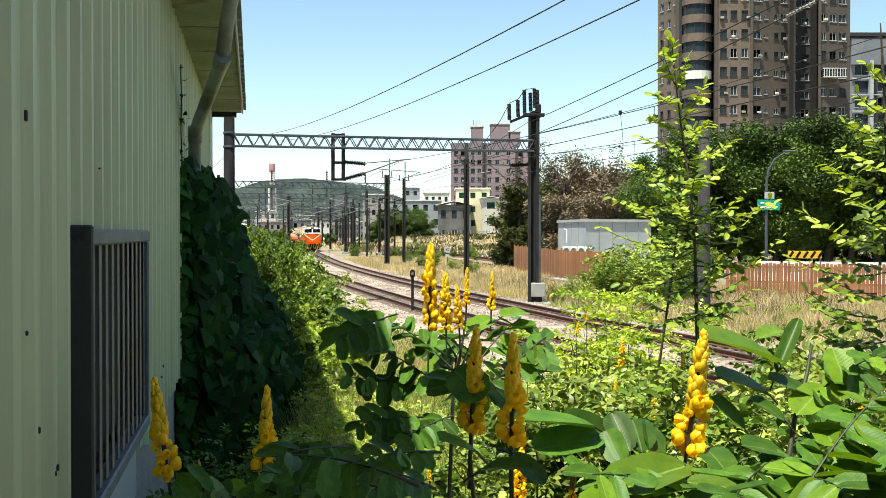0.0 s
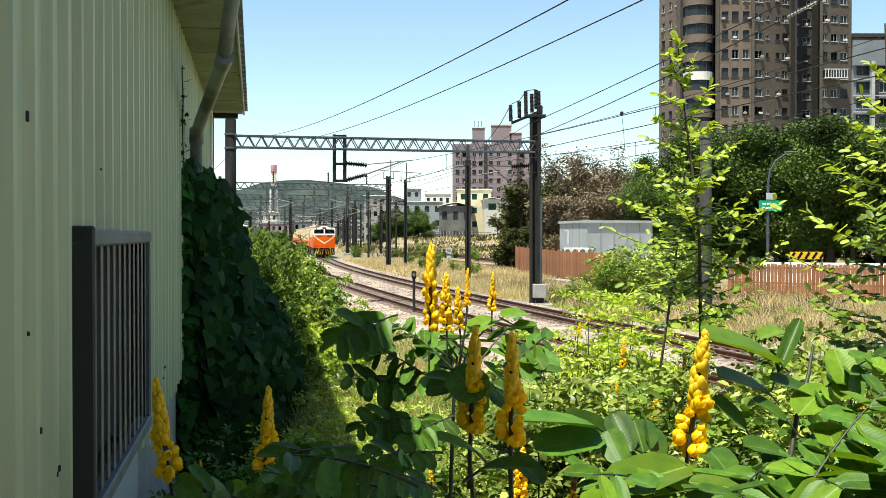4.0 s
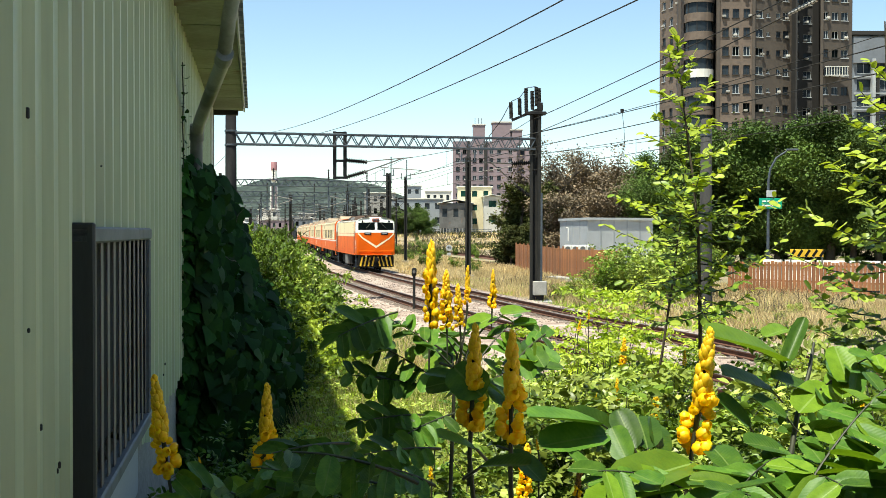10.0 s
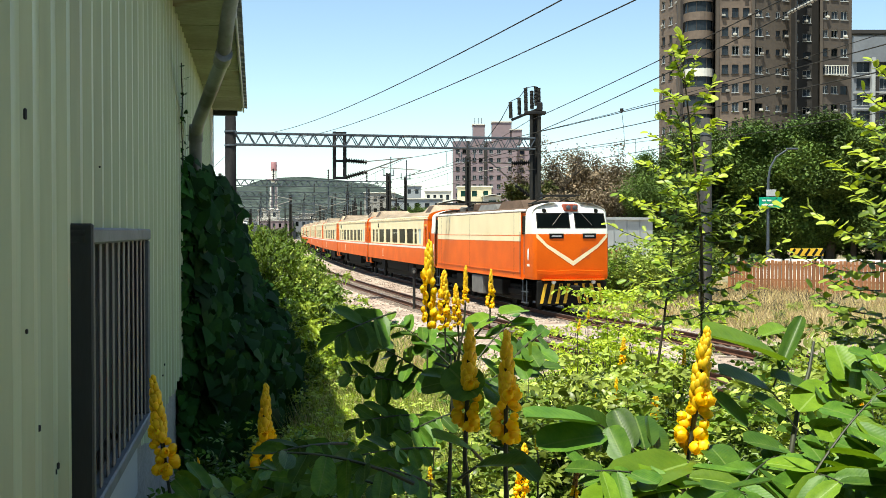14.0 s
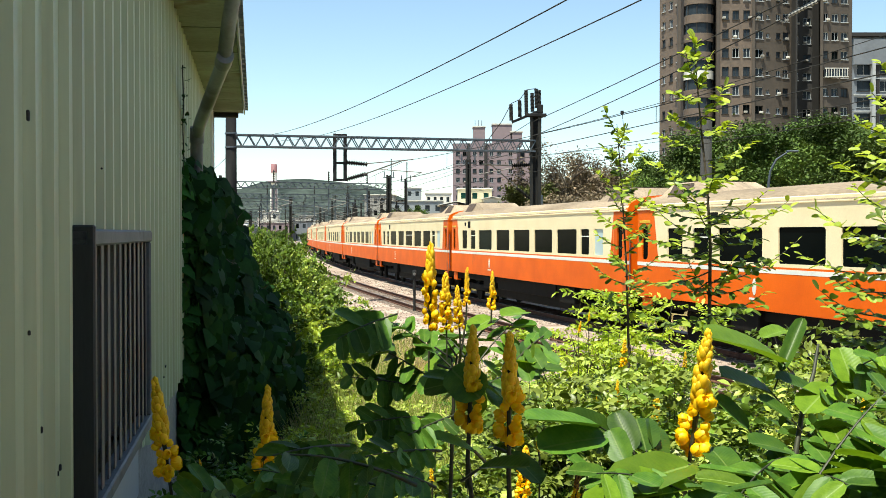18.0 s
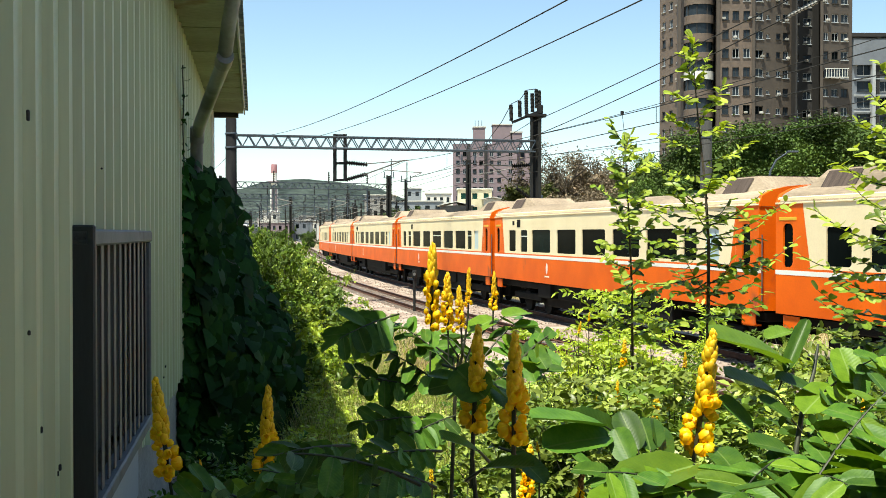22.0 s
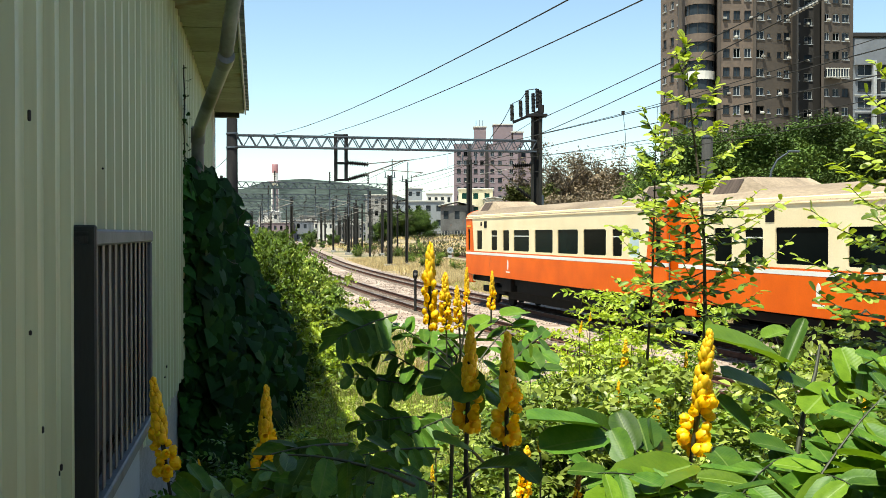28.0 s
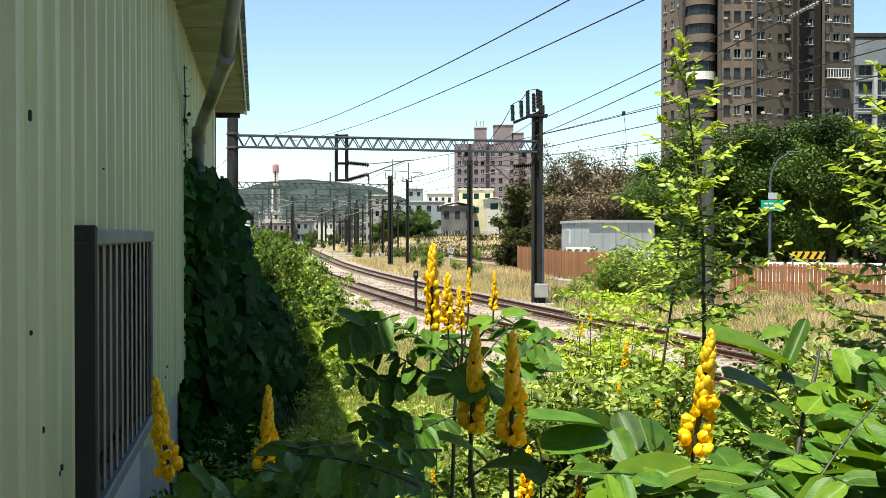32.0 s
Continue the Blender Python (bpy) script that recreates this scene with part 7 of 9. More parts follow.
grass("green_weeds", "low green weeds on the near bank", 20000, 6, tufts(-24, 12, 6.6, 12.5, 0.4, 300), 0.34, LEAF_LIME, 0.7, 0.016)
grass("lineside_weeds", "sparse green weeds at the ballast edge", 5000, 7, tufts(-10, 70, 6.2, 8.0, 0.3, 300), 0.35, LEAF, 0.5, 0.04)


grass("bank_grass", "mixed pale grass covering the near bank", 24000, 8, lambda g, n: line_at(g.uniform(-30, -8, n), g.uniform(7.5, 14.2, n))[:2], 0.26, LEAF, 0.8, 0.011)
grass("strip_weeds", "fine pale grass on the sunlit strip by the creeper", 14000, 15, lambda g, n: ((lambda y: (y * g.uniform(-0.135, 0.02, n), y))(g.uniform(3.6, 11.5, n))), 0.42, LEAF_PALE, 0.5, 0.007)
grass("strip_straw", "dry stalks on the sunlit strip by the creeper", 9000, 16, lambda g, n: ((lambda y: (y * g.uniform(-0.135, 0.02, n), y))(g.uniform(3.6, 11.5, n))), 0.40, STRAW, 0.55, 0.006)
grass("bank_straw", "dry pale stalks on the near bank", 7000, 9, lambda g, n: line_at(g.uniform(-30, -6, n), g.uniform(7.2, 14.0, n))[:2], 0.32, STRAW, 0.7, 0.009)


# ---- creeper on the shed's corner ----
def make_creeper():
    t = thing("creeper", "dark green heart-leaved creeper heaped against the shed wall", "climbing plant")
    g = np.random.default_rng(9)

    def bulge(y, z):
        o = np.interp(z, [1.2, 2.1, 2.43, 2.68, 2.97, 3.15, 3.36], [0.80, 0.64, 0.43, 0.31, 0.21, 0.18, 0.13])
        o = o * np.clip((y - 6.55) / 1.7, 0.04, 1) ** 0.6
        return o

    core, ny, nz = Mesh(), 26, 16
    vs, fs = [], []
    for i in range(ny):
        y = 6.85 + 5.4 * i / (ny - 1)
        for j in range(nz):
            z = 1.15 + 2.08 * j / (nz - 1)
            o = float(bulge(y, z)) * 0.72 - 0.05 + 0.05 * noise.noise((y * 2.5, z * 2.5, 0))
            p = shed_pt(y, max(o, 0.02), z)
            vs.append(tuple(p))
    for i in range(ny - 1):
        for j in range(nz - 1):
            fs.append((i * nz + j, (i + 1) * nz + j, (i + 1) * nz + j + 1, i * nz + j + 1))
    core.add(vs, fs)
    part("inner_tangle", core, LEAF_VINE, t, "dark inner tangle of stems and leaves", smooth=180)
    n = 8800
    y = np.where(g.random(n) < 0.6, 6.74 + 2.6 * g.random(n) ** 1.25, g.uniform(6.8, 12.2, n))
    z = g.uniform(1.2, 3.30, n) + np.where(g.random(n) < 0.05, g.uniform(0.0, 0.12, n), 0.0)
    o = bulge(y, z) * g.uniform(0.80, 1.06, n) + g.normal(size=n) * 0.045 + 0.02
    ax, ay, ox, oy = ALONG.x, ALONG.y, OUT.x, OUT.y
    px = WALL_C + SLOPE * y + o * ox
    py = y + o * oy
    e = 0.03
    nz_ = -(bulge(y, z + e) - bulge(y, z - e)) / (2 * e)
    ny_ = -(bulge(y + e, z) - bulge(y - e, z)) / (2 * e)
    nn = np.stack([ox + ny_ * ax, oy + ny_ * ay, nz_], 1)
    nn /= np.linalg.norm(nn, axis=1)[:, None]
    nn = nn * 0.6 + np.array([[-ax * 0.75, -ay * 0.75, 0.25]]) + g.normal(size=nn.shape) * 0.34
    nn /= np.linalg.norm(nn, axis=1)[:, None]
    down = np.stack([g.normal(size=n) * 0.5, g.normal(size=n) * 0.5, -np.ones(n)], 1)
    yv = down - nn * np.sum(down * nn, 1)[:, None]
    yv /= np.linalg.norm(yv, axis=1)[:, None]
    xv = np.cross(yv, nn)
    part("leaves", cloud("leaves", HEART_V, HEART_F, LEAF_VINE, np.stack([xv, yv, nn], 2), np.stack([px, py, z], 1), g.uniform(0.06, 0.14, n)), None, t, "heart-shaped leaves")
    # the near end of the heap, where the leaves hug the pipe and the wall
    n = 1300
    z = g.uniform(1.3, 3.34, n)
    k = g.random(n)
    y = 6.72 + 0.45 * k ** 1.5 + g.normal(size=n) * 0.03
    o = 0.01 + k * bulge(7.15, z) * g.uniform(0.8, 1.1, n)
    nn = np.array([[ox * 0.6 - ax, oy * 0.6 - ay, 0.35]]) + g.normal(size=(n, 3)) * 0.4
    nn /= np.linalg.norm(nn, axis=1)[:, None]
    down = np.stack([g.normal(size=n) * 0.5, g.normal(size=n) * 0.5, -np.ones(n)], 1)
    yv = down - nn * np.sum(down * nn, 1)[:, None]
    yv /= np.linalg.norm(yv, axis=1)[:, None]
    at = np.stack([WALL_C + SLOPE * y + o * ox, y + o * oy, z], 1)
    part("end_leaves", cloud("end_leaves", HEART_V, HEART_F, LEAF_VINE, np.stack([np.cross(yv, nn), yv, nn], 2), at, g.uniform(0.05, 0.11, n)), None, t, "heart-shaped leaves")
    rng = random.Random(4)
    tw = Mesh()
    for i in range(26):
        p = shed_pt(rng.uniform(7.2, 8.9), rng.uniform(0.1, 0.8), rng.uniform(1.6, 3.0))
        tw.tube(bend(p, (rng.uniform(-1, 1), rng.uniform(-1, 0.4), rng.uniform(-0.6, 1)), rng.uniform(0.12, 0.3), 6, 0.4, rng), 0.0025, 4)
    tagged(part("tendril_tangle", tw, STEM, t), kind="stuff")
    # a runner that climbs the wall with a few leaves
    run = [shed_pt(6.55 + 0.04 * math.sin(k * 1.3), 0.03, 3.3 + k * 0.07) for k in range(10)]
    part("runner", Mesh().tube(run, 0.004, 4), STEM, t)
    g2 = 40
    pos = np.array([tuple(run[int(k * 9 / g2)] + Vector((random.uniform(-0.04, 0.04), -0.02, random.uniform(0, 0.06)))) for k in range(g2)])
    dd = np.random.default_rng(2).normal(size=(g2, 3)) * [1, 0.4, 0.5]
    part("runner_leaves", cloud("runner_leaves", HEART_V, HEART_F, LEAF_VINE, frames(dd, np.zeros(g2)), pos, np.full(g2, 0.030)), None, t)


make_creeper()
# shrubs that lean out at the creeper's foot, between wall and track
rng = random.Random(77)
for x, y, h in ((-0.95, 9.2, 1.15), (-1.35, 10.2, 1.35), (-1.5, 11.8, 1.6), (-2.0, 13.2, 1.9), (-1.2, 12.6, 1.3), (-2.3, 15.2, 2.0), (-1.7, 14.6, 1.6), (-0.75, 8.2, 0.85), (-2.7, 17.0, 2.1), (-1.05, 10.0, 1.5), (-1.3, 11.2, 1.5), (-1.45, 12.4, 1.7), (-1.25, 13.4, 1.5), (-1.75, 13.8, 1.9), (-1.6, 15.4, 1.7), (-2.1, 16.2, 2.0), (-0.95, 11.0, 1.0), (-1.1, 12.8, 1.0)):
    plant_bush(MID[rng.choice((0, 1, 2))], x - 0.10, y, h * 0.46, rng.uniform(0, 6.28), "green shrub at the foot of the creeper", sz=h * 0.60)
# small-leaved weeds on the sunlit strip between the creeper and the flowering plants
FINE = [bush_meshes(80 + i, 0.5, 0.42, 14, 260, 5, 0.12, 0.030, (LEAF_PALE, LEAF_PALE, LEAF_LIME)[i], (CHIP_V, CHIP_F), 0.05) for i in range(3)]
for i in range(60):
    y = rng.uniform(4.4, 10.5)
    x = y * rng.uniform(-0.118, 0.03)
    plant_bush(FINE[i % 3], x, y, rng.uniform(0.8, 1.5), rng.uniform(0, 6.28), "low small-leaved weed on the sunlit strip", name="weed", group="weeds on the sunlit strip", sz=rng.uniform(0.6, 1.1))


# ---- flowering plants near the shed ----
def ball(nu=7, nv=5):
    v, f = [(0, 0, -1)], []
    for j in range(1, nv):
        a = math.pi * (j / nv - 0.5)
        v += [(math.cos(a) * math.cos(2 * math.pi * i / nu), math.cos(a) * math.sin(2 * math.pi * i / nu), math.sin(a)) for i in range(nu)]
    v.append((0, 0, 1))
    for i in range(nu):
        k = (i + 1) % nu
        f.append((0, 1 + k, 1 + i))
        for j in range(nv - 2):
            a = 1 + j * nu
            f.append((a + i, a + k, a + nu + k, a + nu + i))
        f.append((1 + (nv - 2) * nu + i, 1 + (nv - 2) * nu + k, len(v) - 1))
    return v, f


BALL = ball(9, 7)


def cup():
    """An open flower along y, one unit across: five rounded hollow petals that overlap about its mouth."""
    v, f = [], []
    for k in range(5):
        a0, tip = 2 * math.pi * k / 5, 1.0 - 0.12 * (k % 2)
        n0 = len(v)
        for i in range(4):
            p = radians(16 + 45 * i)
            r, y = math.sin(p) * 0.52 * tip, 0.42 - math.cos(p) * 0.55 * tip
            wide = (0.62, 0.84, 0.84, 0.70)[i]
            for j in (-1, 0, 1):
                q = a0 + j * wide
                bow = 0.05 * (1 - abs(j))
                v.append(((r + bow) * math.cos(q), y - (0.06 if j and i == 3 else 0), (r + bow) * math.sin(q)))
        for i in range(3):
            for j in range(2):
                b = n0 + i * 3 + j
                f.append((b, b + 1, b + 4, b + 3))
    return v, f


CUP = cup()


def spike_meshes(seed, open_part, bud_mat, ragged=1.0):
    """A flower candle one unit high: tight overlapping buds above, loose open cups below, on a stalk."""
    g = np.random.default_rng(seed)
    n = 72
    k = (np.arange(n) + 0.5) / n
    z = open_part * 0.88 + (1 - open_part * 0.88) * k ** 0.95 - 0.03
    prof = np.interp(k, [0, 0.2, 0.5, 0.8, 0.93, 1], [0.040, 0.046, 0.043, 0.030, 0.016, 0.003])
    a = np.arange(n) * 2.39996 + g.normal(size=n) * 0.45
    pos = np.stack([prof * np.cos(a), prof * np.sin(a), z], 1) + g.normal(size=(n, 3)) * 0.0065
    d = np.stack([np.cos(a) * 0.22, np.sin(a) * 0.22, np.ones(n)], 1)
    sc = np.stack([np.full(n, 0.034), np.full(n, 0.060), np.full(n, 0.030)], 1) * np.interp(k, [0, 0.7, 1], [1.05, 0.88, 0.5])[:, None] * g.uniform(0.70, 1.18, (n, 1))
    buds = cloud("buds", *BALL, bud_mat, frames(d, np.zeros(n)), pos, sc, True)
    axis = Mesh().tube([(0, 0, -0.5), (0.01, 0, 0), (0, 0, 0.5), (0, 0, 0.97)], [0.014, 0.016, 0.026, 0.008], 7).data("stalk", STEM, 50)
    m = int(58 * open_part)
    z2 = open_part * (1 - (1 - (np.arange(m) + 0.5) / m) ** 0.9) + g.normal(size=m) * 0.020
    a2 = np.arange(m) * 2.39996 + g.normal(size=m) * 0.7
    r2 = (0.022 + 0.052 * g.random(m) * (1.25 - 0.5 * z2 / open_part)) * ragged
    keep = g.random(m) > 0.06
    z2, a2, r2 = z2[keep], a2[keep], r2[keep]
    m = len(z2)
    pos2 = np.stack([r2 * np.cos(a2), r2 * np.sin(a2), z2], 1)
    d2 = np.stack([np.cos(a2), np.sin(a2), g.uniform(-0.2, 0.9, m)], 1) + g.normal(size=(m, 3)) * 0.25
    s2 = g.uniform(0.070, 0.112, (m, 1)) * np.stack([g.uniform(0.8, 1.15, m), g.uniform(0.75, 1.1, m), g.uniform(0.8, 1.15, m)], 1)
    cups = cloud("petals", *CUP, PETAL, frames(d2, g.uniform(0, 6.28, m)), pos2, s2, True)
    return axis, buds, cups


SPIKES = {"full": spike_meshes(1, 0.48, BUD), "slim": spike_meshes(2, 0.40, BUD, 0.85), "open": spike_meshes(3, 0.64, BUD, 1.1), "tall": spike_meshes(6, 0.66, BUD, 0.95), "dark": spike_meshes(4, 0.30, BUD_DARK, 0.7)}


def leaflet_mesh(name, mat, w=0.23, curl=0.10):
    """One oblong leaflet, base at the origin, along y, one unit long."""
    vs, fs = [], []
    prof = [(0.0, 0.03), (0.08, 0.55), (0.25, 0.92), (0.5, 1.0), (0.76, 1.0), (0.93, 0.74), (1.0, 0.20)]
    for y, k in prof:
        drop = -curl * y * y
        for s in (-1, -0.5, 0, 0.5, 1):
            vs.append((s * w * k, y, drop + abs(s) * 0.055 * k - (0.02 if s == 0 else 0)))
    for i in range(len(prof) - 1):
        for j in range(4):
            fs.append((i * 5 + j, i * 5 + j + 1, (i + 1) * 5 + j + 1, (i + 1) * 5 + j))
    return Mesh().add(vs, fs).data(name, mat, 180)


# Three dark leaflets, then the lighter copy for leaves in the sun.
LEAFLETS = [leaflet_mesh("leaflet", LEAF_BIG, 0.23, 0.08), leaflet_mesh("leaflet", LEAF_BIG, 0.26, 0.16), leaflet_mesh("leaflet", LEAF_BIG, 0.21, 0.0), leaflet_mesh("leaflet", LEAF_LIT, 0.23, 0.10)]
YOUNG = [leaflet_mesh("leaf", LEAF_LIME, 0.24, 0.10), leaflet_mesh("leaf", LEAF_LIME, 0.28, 0.2)]
GREEN_YOUNG = [leaflet_mesh("leaf", LEAF, 0.25, 0.15), leaflet_mesh("leaf", LEAF_LIME, 0.25, 0.12)]


def basis(y, up):
    y = Vector(y).normalized()
    x = y.cross(Vector(up)).normalized()
    z = x.cross(y)
    return Matrix(((x.x, y.x, z.x, 0), (x.y, y.y, z.y, 0), (x.z, y.z, z.z, 0), (0, 0, 0, 1)))


def feather(plant, base, tip, pairs, size, face=(0, -0.45, 1), rng=random, droop=0.12, meshes=None):
    """A feathered leaf of a plant, from base to tip in the place's space."""
    inv = plant.matrix_basis.inverted()
    a, b = Vector(base), Vector(tip)
    L = (b - a).length
    mid = (a + b) / 2 + Vector((0, 0, droop * L))
    pts = [a * (1 - t) ** 2 + mid * 2 * t * (1 - t) + b * t * t for t in [i / 8 for i in range(9)]]
    st = part("leaf_stalk", Mesh().tube([inv @ p for p in pts], [0.0030 * (1 - 0.08 * i) for i in range(9)], 6), STEM, plant, smooth=60)
    for i in range(pairs):
        t = 0.16 + 0.84 * (i + 0.5) / pairs
        k = min(int(t * 8), 7)
        p = pts[k].lerp(pts[k + 1], t * 8 - k)
        d = (pts[k + 1] - pts[k]).normalized()
        side = d.cross(Vector(face)).normalized()
        s = size * (0.8 + 0.35 * math.sin(math.pi * t)) * rng.uniform(0.9, 1.1)
        for sg in (-1, 1):
            y = side * sg + d * rng.uniform(0.1, 0.8) + Vector((rng.uniform(-0.2, 0.2), 0, rng.uniform(-1.0, 0.35)))
            up = Vector(face) + Vector((rng.uniform(-0.8, 0.8), rng.uniform(-0.8, 0.5), 0)) + side * sg * rng.uniform(-0.7, 0.6)
            m = inv @ (Matrix.Translation(p) @ basis(y, up) @ Matrix.Scale(s, 4))
            part("leaflet", rng.choice(meshes or LEAFLETS), None, st, at=m)
    return st


def lone_leaf(plant, base, tip, kind, face=(0, -0.5, 1)):
    """One large leaflet of a plant from base to tip, on a short stalk; kind: mesh and its width."""
    inv = plant.matrix_basis.inverted()
    a, b = Vector(base), Vector(tip)
    d = b - a
    st = part("leaf_stalk", Mesh().tube([inv @ (a - d.normalized() * 0.03 + Vector((0, 0.01, -0.012))), inv @ (a + d * 0.04)], [0.002, 0.0016], 6), STEM, plant, smooth=60)
    mesh, wide = kind
    part("leaflet", mesh, None, st, at=inv @ (Matrix.Translation(a) @ basis(d, face) @ Matrix.Diagonal((d.length * wide * 0.86 / 0.23, d.length, d.length, 1))))


def spike(plant, top, low, kind, foot=None, girth=1.0):
    """A flower candle from low to top, with a stem down to the plant's foot."""
    inv = plant.matrix_basis.inverted()
    a, b = Vector(low), Vector(top)
    L = (b - a).length
    rot = (b - a).to_track_quat("Z", "Y").to_matrix().to_4x4()
    m = inv @ Matrix.Translation(a) @ rot @ Matrix.Diagonal((L * girth, L * girth, L, 1))
    axis, buds, cups = SPIKES[kind]
    s = part("flower_spike", axis, None, plant, "upright flower candle", at=m)
    part("bud_cone", buds, None, s, "tapering cone of amber buds")
    part("blossom", cups, None, s, "open yellow cup flowers")
    if foot is not None:
        f = Vector(foot)
        pts = [f, f.lerp(a, 0.55) + Vector((0.25 * (f.x - a.x) + 0.015, 0.01, 0.0)), a - (b - a).normalized() * 0.03, a]
        part("stem", Mesh().tube([inv @ p for p in pts], [0.0045, 0.0032, 0.0028, 0.0028], 7), STEM, plant, smooth=50)


def candle_bush(x, y, label):
    return thing("candle_bush", label, "flowering shrub", group="candle bushes near the shed", at=Matrix.Translation((x, y, float(ground_z(x, y)) - 0.05)))


rng = random.Random(51)
P_SHED = candle_bush(-0.62, 2.55, "candle bush with yellow flower spikes in the shed's shade")
foot = (-0.60, 2.55, 1.28)
spike(P_SHED, (-0.670, 2.500, 2.584), (-0.635, 2.500, 2.344), "full", foot)
spike(P_SHED, (-0.447, 2.750, 2.530), (-0.456, 2.750, 2.290), "full", foot)
spike(P_SHED, (-0.588, 2.600, 2.370), (-0.581, 2.600, 2.325), "slim", foot)
for b, t, n, s in (((-0.429, 2.600, 2.250), (-0.570, 2.500, 2.315), 6, 0.09), ((-0.415, 2.600, 2.263), (-0.232, 2.400, 2.377), 6, 0.10), ((-0.478, 2.500, 2.275), (-0.610, 2.400, 2.301), 5, 0.09), ((-0.462, 2.800, 2.199), (-0.402, 2.900, 2.326), 6, 0.10)):
    feather(P_SHED, b, t, n, s, rng=rng)
for b, t, n, s in (((-0.143, 2.000, 2.479), (-0.249, 1.800, 2.496), 5, 0.058), ((-0.183, 2.100, 2.501), (-0.309, 1.950, 2.512), 6, 0.054), ((-0.068, 1.800, 2.479), (-0.169, 1.750, 2.517), 5, 0.052), ((-0.004, 2.000, 2.511), (-0.138, 1.900, 2.521), 6, 0.048), ((-0.211, 1.900, 2.465), (-0.312, 1.850, 2.508), 5, 0.05), ((-0.013, 1.800, 2.490), (-0.092, 1.750, 2.531), 4, 0.048), ((-0.263, 1.900, 2.445), (-0.335, 1.900, 2.469), 4, 0.05)):
    feather(P_SHED, b, t, n, s, rng=rng, face=(0.0, -0.5, 1), droop=0.06, meshes=LEAFLETS[:3])

P_MID = candle_bush(0.0, 3.0, "tall candle bush with several bright yellow flower spikes")
node = (0.034, 3.060, 2.470)
inv = P_MID.matrix_basis.inverted()
part("stem", Mesh().tube([inv @ Vector(p) for p in ((0.03, 3.05, 1.25), (0.015, 3.07, 1.9), node)], [0.009, 0.007, 0.005], 7), STEM, P_MID, smooth=50)
for top, low, kind in (((-0.031, 3.100, 2.892), (-0.036, 3.100, 2.627), "tall"), ((0.010, 3.050, 2.806), (0.013, 3.050, 2.640), "open"), ((0.073, 3.100, 2.819), (0.071, 3.100, 2.709), "slim"), ((0.042, 3.000, 2.770), (0.049, 3.000, 2.652), "open"), ((0.148, 3.150, 2.806), (0.145, 3.150, 2.689), "full")):
    spike(P_MID, top, low, kind, node, 0.72 if kind == "tall" else 0.9)
for b, t, n, s in (((0.025, 3.000, 2.542), (-0.148, 3.000, 2.671), 8, 0.065), ((0.009, 3.000, 2.479), (-0.226, 3.000, 2.611), 9, 0.065), ((0.107, 3.100, 2.546), (0.236, 3.200, 2.665), 6, 0.085), 
                   ((0.075, 3.100, 2.546), (-0.025, 3.400, 2.600), 6, 0.08), ((0.057, 3.000, 2.432), (0.245, 3.200, 2.517), 7, 0.085)):
    feather(P_MID, b, t, n, s, rng=rng, face=(0.05, -0.25, 1))
for b, t, n, s in (((-0.124, 3.000, 2.690), (-0.275, 2.850, 2.636), 4, 0.072), ((-0.030, 3.000, 2.479), (-0.255, 2.900, 2.527), 6, 0.054), ((-0.049, 2.950, 2.412), (-0.220, 2.800, 2.417), 5, 0.056), ((0.035, 3.000, 2.408), (-0.114, 2.800, 2.373), 5, 0.05)):
    feather(P_MID, b, t, n + 3, s * 1.12, rng=rng, face=(0.05, -0.75, 0.8), droop=0.05, meshes=[LEAFLETS[1]] * 2 + [LEAFLETS[0]])
for b, t, k, w, f in (((-0.039, 3.100, 2.501), (0.027, 3.200, 2.560), 3, 0.30, (0, -0.5, 1)),
                   ((0.072, 3.100, 2.628), (0.153, 3.200, 2.676), 3, 0.30, (0, -0.5, 1)),
                   ((0.172, 3.100, 2.676), (0.253, 3.200, 2.694), 3, 0.28, (0, -0.5, 1)),
                   ((0.245, 3.100, 2.595), (0.324, 3.000, 2.558), 0, 0.20, (0, -0.5, 1)),
                   ((0.229, 3.100, 2.522), (0.348, 3.100, 2.530), 0, 0.22, (0, -0.5, 1))):
    lone_leaf(P_MID, b, t, (LEAFLETS[k], w), f)


def nearer(p, k=0.62):
    """A place drawn in along the line of sight towards the standing point."""
    return Vector((0, 0, H_EYE)).lerp(Vector(p), k)


P_SHADE = candle_bush(0.08, 1.22, "candle bush with amber flower spikes in the shed's shade")
foot = (0.085, 1.24, 1.35)
for top, low, kind in (((0.124, 1.950, 2.739), (0.122, 1.950, 2.529), "full"), ((0.061, 2.050, 2.742), (0.052, 2.050, 2.533), "full")):
    spike(P_SHADE, nearer(top), nearer(low), kind, foot)
for b, t, n, s in (((0.140, 2.300, 2.617), (0.218, 2.300, 2.695), 4, 0.050), ((0.134, 2.200, 2.583), (0.018, 2.100, 2.629), 3, 0.062), ((-0.049, 2.100, 2.422), (-0.298, 2.000, 2.503), 5, 0.055)):
    feather(P_SHADE, nearer(b), nearer(t), n + 1, s * 0.85, rng=rng, face=(0.0, -0.22, 1))
for b, t, k, w, f in (((0.011, 1.300, 2.751), (0.043, 1.250, 2.726), 0, 0.42, (0, -1, 0.3)),
                   ((0.040, 1.250, 2.660), (-0.002, 1.200, 2.690), 0, 0.30, (0, -0.5, 1)),
                   ((0.079, 1.250, 2.660), (0.111, 1.200, 2.639), 0, 0.25, (0, -0.5, 1)),
                   ((0.042, 1.200, 2.652), (0.088, 1.150, 2.675), 1, 0.20, (0, -0.5, 1))):
    lone_leaf(P_SHADE, b, t, (LEAFLETS[k], w), f)

